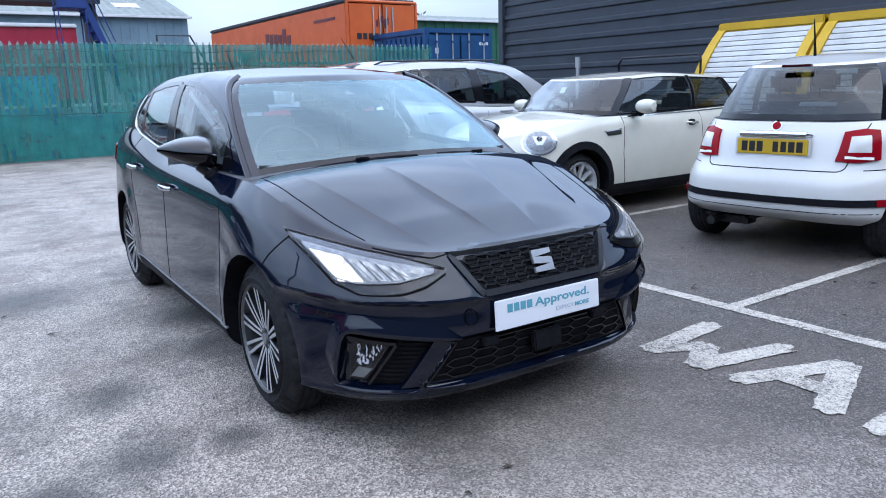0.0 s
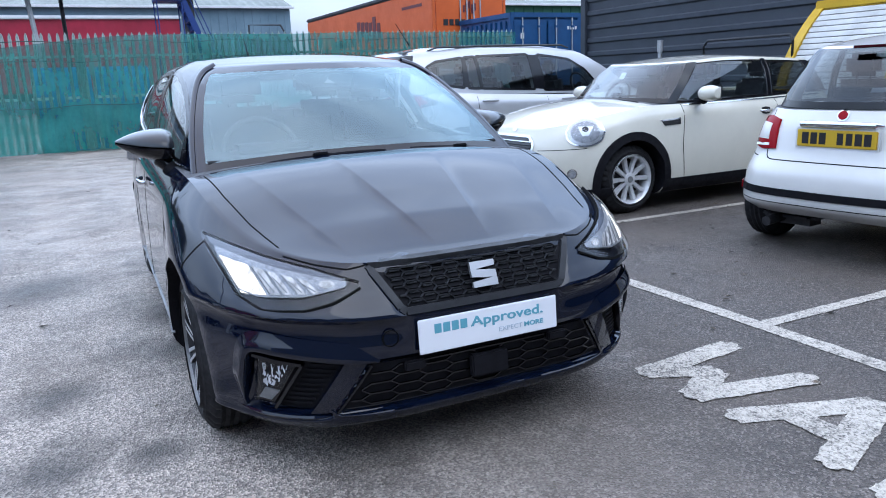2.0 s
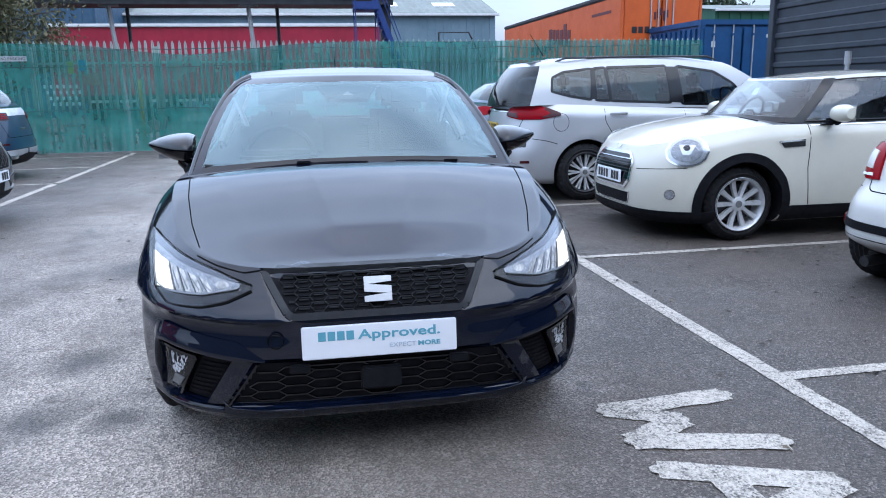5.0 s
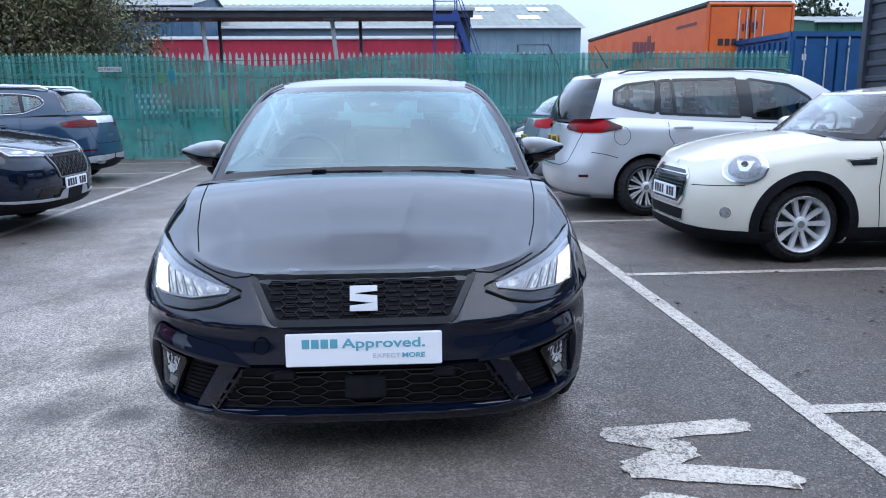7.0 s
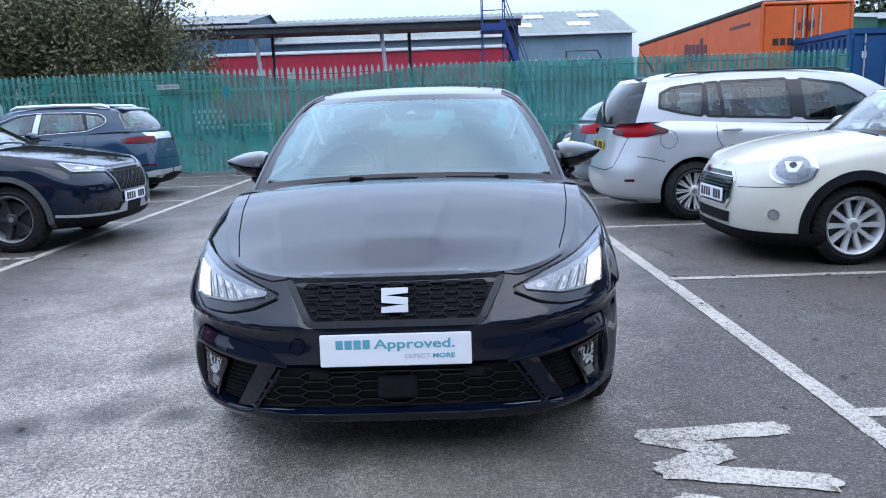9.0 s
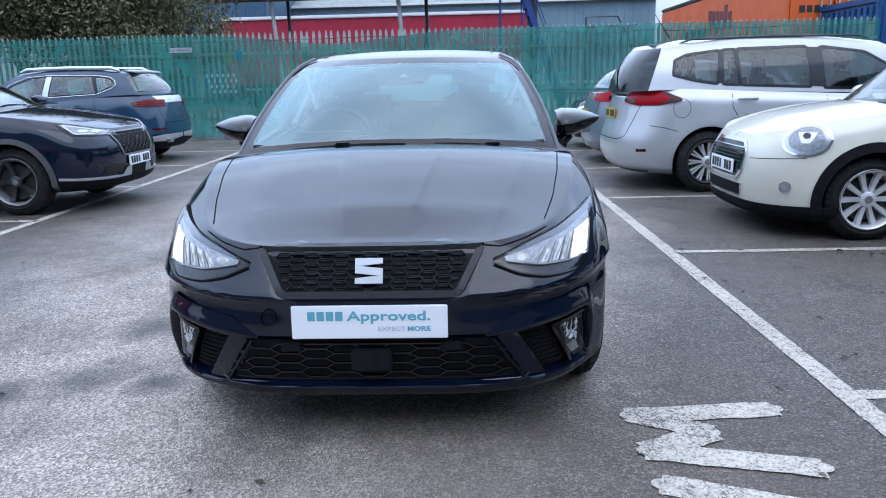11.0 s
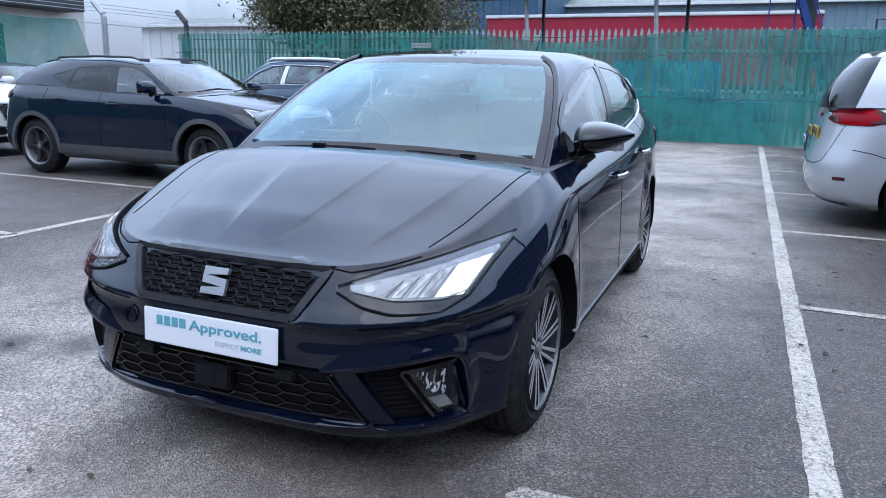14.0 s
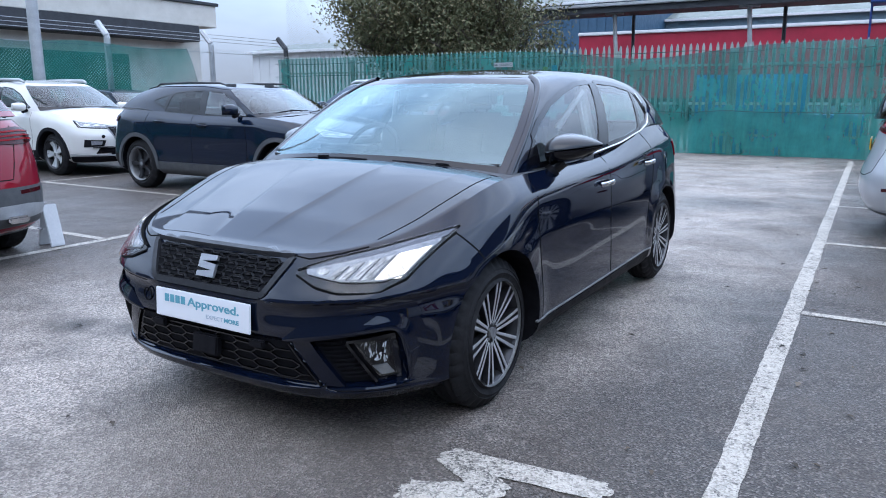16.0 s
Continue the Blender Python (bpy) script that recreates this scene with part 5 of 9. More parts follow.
def orange_trailer():
    t = thing("orange_trailer", "orange curtain-sided lorry trailer with closed rear doors", "trailer")
    x0, x1, y0, y1, z1 = 11.22, 13.78, 21.55, 35.2, 4.0
    block(t, "curtain", ((x0 + x1) / 2, (y0 + y1) / 2 + 0.05, 2.6), (x1 - x0 - 0.04, y1 - y0 - 0.1, 2.7), ORANGE, 0.03)
    block(t, "roof", ((x0 + x1) / 2, (y0 + y1) / 2, z1 + 0.03), (x1 - x0 + 0.04, y1 - y0, 0.14), DARK_STEEL, 0.04)
    block(t, "chassis", ((x0 + x1) / 2, (y0 + y1) / 2, 1.12), (x1 - x0 - 0.3, y1 - y0 - 0.2, 0.26), DARK_STEEL, 0.02)
    for sg in (0, 1):
        xm = x0 + 0.06 + sg * 1.245
        d = block(t, "rear_door", (xm + 0.6, y0 - 0.03, 2.62), (1.19, 0.05, 2.62), ORANGE, 0.012)
        for k in (0.86, 1.1) if sg == 0 else (0.1, 0.34):
            b = Geo().tube([(xm + k, y0 - 0.085, 1.4), (xm + k, y0 - 0.085, 3.85)], 0.022, 8).make("lock_rod", GALV, d)
    for a, b in (((x0, y0 - 0.04, 1.3), (x0, y0 - 0.04, 4.0)), ((x1, y0 - 0.04, 1.3), (x1, y0 - 0.04, 4.0)), ((x0, y0 - 0.04, 4.0), (x1, y0 - 0.04, 4.0))):
        Geo().tube([a, b], 0.05, 8).make("rear_frame", ORANGE, t)
    # plain shapes where the print stands
    for k, w in enumerate((0.19, 0.17, 0.17, 0.17, 0.13, 0.13, 0.17, 0.16, 0.13)):
        block(t, "print_bar", (11.62 + k * 0.205, y0 - 0.062, 2.93), (w * 0.85, 0.012, 0.19), INK, 0.0)
    for k in range(5):
        block(t, "print_shape", (12.28 + 0.10 * k, y0 - 0.062, 3.34 + 0.06 * (k % 3)), (0.075, 0.012, 0.22 + 0.07 * (k % 2)), LOGO_DARK, 0.02)
    for k in range(6):
        block(t, "print_shape", (x0 + 0.012, 26.2 + 0.42 * k, 3.0 + 0.07 * ((k * 2) % 3)), (0.012, 0.34, 0.55 + 0.22 * (k % 2)), LOGO_DARK, 0.05)
    for k in range(5):
        block(t, "print_bar", (x0 + 0.010, 28.9 + 0.55 * k, 2.72), (0.012, 0.42, 0.32), INK, 0.0)
    block(t, "print_bar", (x0 + 0.012, 23.2, 3.55), (0.012, 1.6, 0.09), LOGO_DARK, 0.0)
    for yy in (29.5, 31.0, 32.5):
        for xx in (x0 + 0.35, x1 - 0.35):
            w = Geo().lathe([(-0.18, 0.2), (-0.18, 0.48), (-0.14, 0.52), (0.14, 0.52), (0.18, 0.48), (0.18, 0.2)], (xx, yy, 0.52), "x", 28)
            w.make("wheel", RUBBER, t)
    for yy in (24.5,):
        block(t, "landing_leg", ((x0 + x1) / 2, yy, 0.5), (1.6, 0.12, 1.0), DARK_STEEL, 0.01)


def red_trailer(x0, x1, y):
    t = thing("red_trailer", "red curtain-sided trailer with a pale top rail", "trailer")
    g = Geo()
    rows = []
    for k in range(7):
        z = 1.2 + (3.95 - 1.2) * k / 6
        rows.append([(x0 + (x1 - x0) * i / 160, y - 0.03 * noise.noise(Vector((i * 0.5, z, 3))) - 0.02 * noise.noise(Vector((i * 0.13, z * 2, 8))), z) for i in range(161)])
    g.grid([[Vector(p) for p in r] for r in rows])
    g.make("curtain", RED_SHEET, t, fix=False)
    block(t, "body", ((x0 + x1) / 2, y + 1.3, 2.55), (x1 - x0, 2.5, 2.7), RED_SHEET, 0.02)
    block(t, "top_rail", ((x0 + x1) / 2, y + 1.2, 4.02), (x1 - x0 + 0.06, 2.62, 0.14), PALE_SHEET, 0.03)
    block(t, "chassis", ((x0 + x1) / 2, y + 1.2, 1.05), (x1 - x0, 2.2, 0.3), DARK_STEEL, 0.02)
    for xx in (x0 + 1.6, x0 + 2.9, x0 + 4.2):
        for yy in (y + 0.25, y + 2.2):
            Geo().lathe([(-0.18, 0.2), (-0.18, 0.5), (0.18, 0.5), (0.18, 0.2)], (xx, yy, 0.5), "y", 24).make("wheel", RUBBER, t)
    block(t, "landing_leg", (x1 - 3, y + 1.2, 0.46), (0.15, 1.6, 0.92), DARK_STEEL, 0.01)


def container():
    t = thing("blue_container", "blue ribbed steel shipping container with shut doors", "container")
    x0, x1, y0, y1, h = 12.10, 14.54, 18.4, 24.46, 2.87
    block(t, "body", ((x0 + x1) / 2, (y0 + y1) / 2, h / 2 + 0.05), (x1 - x0 - 0.1, y1 - y0 - 0.1, h - 0.1), BLUE_STEEL, 0.01)
    for xx in (x0 + 0.06, x1 - 0.06):
        for yy in (y0 + 0.06, y1 - 0.06):
            block(t, "corner_post", (xx, yy, h / 2), (0.14, 0.14, h), BLUE_STEEL, 0.01)
    for zz in (0.08, h + 0.02):
        block(t, "end_rail", ((x0 + x1) / 2, y0 + 0.05, zz), (x1 - x0, 0.12, 0.14), BLUE_STEEL, 0.01)
        block(t, "side_rail", (x0 + 0.05, (y0 + y1) / 2, zz), (0.12, y1 - y0, 0.14), BLUE_STEEL, 0.01)
    for k in range(20):
        block(t, "rib", (x0 + 0.03, y0 + 0.35 + k * 0.285, h / 2), (0.06, 0.14, h - 0.25), BLUE_STEEL, 0.012)
    for sg in (0, 1):
        d = block(t, "door", (x0 + 0.64 + sg * 1.16, y0 - 0.01, h / 2), (1.1, 0.05, h - 0.24), BLUE_STEEL, 0.01)
        for k in (-0.28, 0.28):
            Geo().tube([(x0 + 0.64 + sg * 1.16 + k, y0 - 0.06, 0.1), (x0 + 0.64 + sg * 1.16 + k, y0 - 0.06, h - 0.05)], 0.02, 8).make("lock_rod", GALV, d)
            block(d, "rod_bracket", (x0 + 0.64 + sg * 1.16 + k, y0 - 0.06, h - 0.3), (0.1, 0.05, 0.07), BLUE_STEEL, 0.01)
    for k in range(4):
        block(t, "print_bar", (x0 + 1.95 + 0.09 * k, y0 - 0.04, h - 0.34), (0.06, 0.01, 0.09), PALE_SHEET, 0.0)
    block(t, "print_shape", (x0 + 0.36, y0 - 0.04, h - 0.55), (0.12, 0.01, 0.16), PALE_SHEET, 0.02)


def dark_building():
    t = thing("dark_building", "dark grey building clad in horizontal ribbed sheet", "building", kind="structure")
    X, y0, y1, H = 10.75, -12.0, 13.2, 4.5
    block(t, "wall", (X + 5, (y0 + y1) / 2, H / 2), (10, y1 - y0, H), DARK_CLAD, 0.02)
    rib = Geo().prism([(0, -0.06), (-0.035, -0.035), (-0.035, 0.035), (0, 0.06)], y0, y1 + 0.0, Matrix(((1, 0, 0, 0), (0, 0, 1, 0), (0, 1, 0, 0), (0, 0, 0, 1)))).make("cladding_rib", DARK_CLAD, t)
    for k in range(16):
        ob = rib if k == 0 else new("cladding_rib", rib.data)
        ob.parent = t
        ob.location = (X, 0, 0.25 + 0.275 * k)
    block(t, "corner_trim", (X - 0.01, y1 - 0.02, H / 2), (0.16, 0.16, H), DARK_CLAD, 0.01)
    block(t, "corner_trim", (X - 0.02, 3.2, H / 2), (0.1, 0.32, H), DARK_CLAD, 0.01)
    block(t, "roof_edge", (X - 0.03, (y0 + y1) / 2, H + 0.05), (0.2, y1 - y0, 0.2), DARK_STEEL, 0.02)
    p = thing("wall_pipe", "grey steel vent pipe with a cap beside the wall", "pipe")
    Geo().tube([(9.9, 10.0, 0), (9.9, 10.0, 1.55)], 0.035, 10).make("pipe", GALV, p)
    Geo().tube([(9.9, 10.0, 1.55), (9.9, 10.0, 1.75)], 0.05, 10).make("cap", GALV, p)
    r = thing("hand_rail", "dark tubular steel rail in front of the wall", "rail")
    Geo().tube([(9.9, 9.0, 0), (9.9, 9.0, 1.6), (9.9, 8.93, 1.68), (9.9, 7.4, 1.68), (9.9, 7.35, 1.6), (9.9, 7.35, 0)], 0.019, 8).make("rail_tube", DARK_STEEL, r)


def shutter_bay(y0, y1):
    """A low bay closed with a white slatted roller shutter that curves over its top, in a yellow frame."""
    t = thing("shutter_bay", "low store with a curved white slatted shutter in a yellow frame", "store", group="shutter bays")
    prof = []
    for k in range(25):
        z = 0.15 + 1.85 * k / 24
        prof.append((9.75 + 0.75 * max(0.0, (z - 0.6) / 1.45) ** 2.2, z))
    for k in range(24):
        (xa, za), (xb, zb) = prof[k], prof[k + 1]
        u = Vector((xb - xa, 0, zb - za))
        nrm = Vector((-u.z, 0, u.x)).normalized() * 0.014
        a, b = Vector((xa, 0, za)) + u * 0.08, Vector((xa, 0, za)) + u * 0.92
        g = Geo()
        ring = [a - nrm * 0.4, a + nrm * 0.5, (a + b) / 2 + nrm, b + nrm * 0.5, b - nrm * 0.4]
        g.grid([[p + Vector((0, yy, 0)) for p in ring] for yy in (y0 + 0.1, y1 - 0.1)], close=True)
        g.make("slat", SHUTTER, t)
    for yy in (y0 + 0.07, y1 - 0.07):
        g = Geo()
        g.grid([[Vector((x + dx, yy + dy, z)) for dx, dy in ((-0.05, -0.07), (-0.05, 0.07), (0.06, 0.07), (0.06, -0.07))] for x, z in [(9.75, 0.0)] + prof + [(10.55, 2.08)]], close=True)
        g.make("side_frame", YELLOW, t)
    block(t, "top_beam", (10.6, (y0 + y1) / 2, 2.07), (0.34, y1 - y0, 0.13), YELLOW, 0.02)
    block(t, "back_panel", (10.66, (y0 + y1) / 2, 1.0), (0.06, y1 - y0, 2.0), DARK_STEEL, 0.01)


def canopy():
    t = thing("loading_canopy", "long dark steel canopy on raking posts", "canopy", kind="structure")
    block(t, "deck", (-2.3, 25.4, 4.10), (13.8, 1.9, 0.16), DARK_STEEL, 0.02)
    block(t, "fascia", (-2.3, 24.46, 4.08), (13.8, 0.08, 0.26), DARK_STEEL, 0.01)
    block(t, "gutter", (-2.3, 24.36, 4.20), (13.9, 0.12, 0.10), GALV, 0.02)
    block(t, "end_column", (4.4, 25.2, 2.1), (0.32, 0.5, 4.2), DARK_STEEL, 0.02)
    for x in (-8.4, -4.24, -0.02):
        p = Geo().tube([(x, 25.0, 3.95), (x + 0.32, 25.0, 0)], 0.07, 8).make("post", GALV, t)
        block(p, "post_head", (x, 25.0, 3.97), (0.6, 0.12, 0.07), GALV, 0.01)
    for x in (-8.0, -3.95, 0.85):
        Geo().tube([(x, 26.2, 4.02), (x + 0.05, 26.2, 0)], 0.06, 8).make("post", DARK_STEEL, t)


def stair_tower():
    t = thing("stair_tower", "blue steel access stair with a platform and hand rails", "stair")
    block(t, "platform", (3.62, 23.6, 3.72), (0.75, 0.9, 0.10), BLUE_PAINT, 0.01)
    block(t, "toe_board", (3.62, 23.15, 3.80), (0.75, 0.03, 0.22), BLUE_PAINT, 0.005)
    for x in (3.28, 3.96):
        for y in (23.2, 24.0):
            Geo().tube([(x, y, 0), (x, y, 4.9)], 0.018, 6).make("post", BLUE_PAINT, t)
    for z in (4.3, 4.85):
        Geo().tube([(3.28, 23.2, z), (3.96, 23.2, z), (3.96, 24.0, z)], 0.016, 6).make("hand_rail", BLUE_PAINT, t)
    for y in (23.25, 23.95):
        Geo().box((4.55, y, 2.2), (3.9, 0.05, 0.18), 0.01, pose(0, 0, 0, 0, 70, 0).to_3x3().to_4x4()).make("stringer", BLUE_PAINT, t)
        Geo().tube([(3.96, y, 4.75), (5.25, y, 1.2)], 0.016, 6).make("hand_rail", BLUE_PAINT, t)
    for k in range(14):
        z = 3.6 - k * 0.25
        block(t, "tread", (4.03 + k * 0.091, 23.6, z), (0.2, 0.7, 0.03), BLUE_PAINT, 0.004)
    r = thing("tank_rail", "dark tubular guard rail seen over the fence", "rail")
    Geo().tube([(6.0, 24, 0), (6.0, 24, 3.05), (7.0, 24, 3.05), (7.45, 24, 2.2), (7.45, 24, 0)], 0.03, 6).make("rail_tube", DARK_STEEL, r)
    Geo().tube([(6.0, 24, 2.75), (7.1, 24, 2.75)], 0.025, 6).make("rail_tube", DARK_STEEL, r)


def sheet_building(name, label, x0, x1, y0, y1, eave, ridge, wall, roof, step=0.45, lights=0):
    t = thing(name, label, "building", kind="structure")
    block(t, "wall", ((x0 + x1) / 2, (y0 + y1) / 2, eave / 2), (x1 - x0, y1 - y0, eave), wall, 0.02)
    ym = (y0 + y1) / 2
    n = int((x1 - x0) / step)
    g = Geo()
    for i in range(n):
        x = x0 + (x1 - x0) * (i + 0.5) / n
        g.box((x, y0 - 0.02, eave / 2), ((x1 - x0) / n * 0.5, 0.05, eave), 0.0)
    tagged(g.make("cladding_rib", wall, t, fix=False), kind="stuff")
    g = Geo()
    rows = []
    for y, z in ((y0 - 0.3, eave), (ym, ridge), (y1 + 0.3, eave)):
        rows.append([Vector((x0 - 0.2 + (x1 - x0 + 0.4) * i / (4 * n), y, z + (0.06 if i % 4 in (1, 2) else 0))) for i in range(4 * n + 1)])
    g.grid(rows)
    g.make("roof", roof, t, fix=False)
    Geo().add([(x1, y0, eave), (x1, ym, ridge), (x1, y1, eave), (x0, y0, eave), (x0, ym, ridge), (x0, y1, eave)], [(0, 1, 2), (3, 5, 4)]).make("gable", wall, t)
    block(t, "gutter", ((x0 + x1) / 2, y0 - 0.36, eave - 0.02), (x1 - x0 + 0.4, 0.16, 0.16), PALE_SHEET, 0.02)
    for k in range(lights):
        x = x1 - 2.0 - 4.2 * (k // 2) - (1.2 if k % 2 else 0)
        f = 0.35 if k % 2 else 0.72
        sl = math.degrees(math.atan2(ridge - eave, ym - y0))
        Geo().box((x, y0 + (ym - y0) * f, eave + (ridge - eave) * f + 0.1), (1.6, 1.3, 0.05), 0.0, pose(0, 0, 0, sl).to_3x3().to_4x4()).make("roof_light", PALE_SHEET, t)


def far_left_building():
    t = thing("cream_building", "cream rendered building with a dark overhanging fascia", "building", kind="structure")
    X, y0, y1 = -24.6, 4.0, 26.0
    block(t, "wall", (X - 5, (y0 + y1) / 2, 2.6), (9.2, y1 - y0 - 0.8, 5.2), CREAM_WALL, 0.03)
    block(t, "parapet", (X - 4.6, (y0 + y1) / 2, 5.0), (10.0, y1 - y0, 1.0), CREAM_WALL, 0.03)
    block(t, "coping", (X - 4.6, (y0 + y1) / 2, 5.56), (10.2, y1 - y0 + 0.2, 0.14), DARK_STEEL, 0.02)
    block(t, "soffit_band", (X - 4.3, (y0 + y1) / 2 - 0.8, 4.12), (10.2, y1 - y0 - 1.2, 0.7), DARK_STEEL, 0.03)
    for k in range(5):
        block(t, "downpipe", (X + 0.06, y1 - 5.4 - 4.4 * k, 5.0), (0.14, 0.14, 1.0), DARK_STEEL, 0.02)
    block(t, "shopfront", (X - 0.3, (y0 + y1) / 2 - 2, 1.6), (0.1, y1 - y0 - 5, 3.0), GREEN_CLAD, 0.02)
    sheet_building("pale_shed", "low pale shed with a shallow roof beyond the fence", -30, -15.5, 34, 42, 3.9, 4.6, PALE_SHEET, ROOF_SHEET, 0.8)


def side_fence():
    X = -12.1
    t = thing("chain_fence", "concrete fence posts with cranked tops and barbed wire", "fence", kind="structure")
    ys = [17.6, 14.66, 11.5, 8.3, 5.1, 1.9, -1.3]
    for y in ys:
        p = Geo().tube([(X, y, 0), (X, y, 2.65), (X + 0.0, y, 2.7), (X - 0.32, y, 3.02)], 0.075, 6).make("post", GALV if y < 17 else DARK_STEEL, t)
    for k in range(3):
        pts = [Vector((X - 0.08 - 0.11 * k, y, 2.76 + 0.10 * k)) for y in ys]
        Geo().tube(pts, 0.008, 5).make("wire", GALV, t)
    for z in (0.1, 1.3, 2.45):
        Geo().tube([Vector((X + 0.08, y, z)) for y in ys], 0.008, 5).make("wire", GALV, t)
    # woven wire between the posts
    g = Geo()
    r, high, step = 0.0022, 2.5, 0.075
    y0, y1 = ys[-1], ys[0]
    for sg in (1, -1):
        for k in range(int((y1 - y0 + high) / step)):
            a = y0 - (high if sg > 0 else 0.0) + k * step
            lo, hi = max(y0, a), min(y1, a + high)
            za, zb = ((lo - a), (hi - a)) if sg > 0 else (high - (lo - a), high - (hi - a))
            x = X + 0.084 + 0.004 * sg
            ring = [(-r, 0), (r, r), (r, -r)]
            g.add([Vector((x + u, lo, za + 0.05 + w)) for u, w in ring] + [Vector((x + u, hi, zb + 0.05 + w)) for u, w in ring], [(0, 1, 4, 3), (1, 2, 5, 4), (2, 0, 3, 5)])
    m = g.make("wire_mesh", GALV, t, "fine galvanised chain link", fix=False)
    tagged(m, kind="stuff")
    net = thing("side_netting", "sheer green debris netting tied along the side fence", "netting")
    along = [17.5 - 0.15 * i for i in range(128)]
    height = lambda y: 2.46 if y < 13.8 else 1.38 if y > 14.1 else 2.46 - 3.6 * (y - 13.8)  # lower towards the corner
    rows = []
    for k in range(12):
        f = k / 11
        rows.append([Vector((X + 0.1 + 0.05 * noise.noise(Vector((y * 0.8, f * 2, 4))), y, 0.03 + height(y) * f + 0.07 * f * noise.noise(Vector((y * 0.6, 0, 6))))) for y in along])
    for q in range(4):
        g = Geo()
        g.grid([r[32 * q:32 * q + 33] for r in rows])
        g.make("net_panel", SHEER_NET, net, fix=False)
    c = thing("lamp_column", "tall galvanised steel lamp column", "lamp post")
    Geo().tube([(-11.5, 9.4, 0), (-11.5, 9.4, 1.2), (-11.5, 9.4, 9)], [0.14, 0.12, 0.09], 14).make("column", GALV, c)
    block(c, "lantern", (-11.0, 9.4, 9.0), (0.9, 0.25, 0.12), GALV, 0.04)
    for x, y, h in ((-15.2, 34, 10), (-10.6, 33, 12)):
        c = thing("lamp_column", "slim galvanised steel column beyond the fence", "lamp post")
        Geo().tube([(x, y, 0), (x, y, h)], [0.11, 0.07], 10).make("column", GALV, c)


def twig(g, p, d, length, r, depth, tips, rng):
    q = p + d * length
    mid = p + d * length * 0.5 + Vector((rng.uniform(-1, 1), rng.uniform(-1, 1), rng.uniform(-0.4, 0.6))) * length * 0.08
    g.tube([p, mid, q], [r, r * 0.8, r * 0.6], 6)
    if depth == 0:
        tips.append(q)
        return
    tips.append(mid) if depth < 2 else None
    for _ in range(rng.randint(3, 4)):
        e = (d * 0.8 + Vector((rng.uniform(-1, 1), rng.uniform(-1, 1), rng.uniform(-0.25, 0.75)))).normalized()
        twig(g, q, e, length * rng.uniform(0.6, 0.8), r * 0.6, depth - 1, tips, rng)


def tree(name, label, x, y, limb, stems, leaf_n, leaf, size, mat, seed, spread=0.5, base_r=0.09, depth=3):
    rng = random.Random(seed)
    t = thing(name, label, "tree")
    g, tips = Geo(), []
    for k in range(stems):
        a = 2 * math.pi * k / stems + rng.uniform(-0.4, 0.4)
        d = Vector((math.cos(a) * spread, math.sin(a) * spread, 1)).normalized()
        twig(g, Vector((x + 0.15 * math.cos(a), y + 0.15 * math.sin(a), 0)), d, limb * rng.uniform(0.85, 1.15), base_r, depth, tips, rng)
    g.make("trunk", BARK, t, fix=False)
    v, f = [], []
    for _ in range(leaf_n):
        c = rng.choice(tips) + Vector((rng.gauss(0, 1), rng.gauss(0, 1), rng.gauss(0, 0.8))) * leaf
        u = Vector((rng.uniform(-1, 1), rng.uniform(-1, 1), rng.uniform(-1, 1))).normalized()
        w = u.cross(Vector((rng.uniform(-1, 1), rng.uniform(-1, 1), rng.uniform(-1, 1)))).normalized()
        s = size * rng.uniform(0.6, 1.3)
        n = len(v)
        v += [c - u * s, c + w * s * 0.42 + u * 0.1 * s, c + u * s, c - w * s * 0.42 + u * 0.1 * s]
        f.append((n, n + 1, n + 2, n + 3))
    ob = part("crown", v, f, mat, t)
    tagged(ob, kind="stuff")


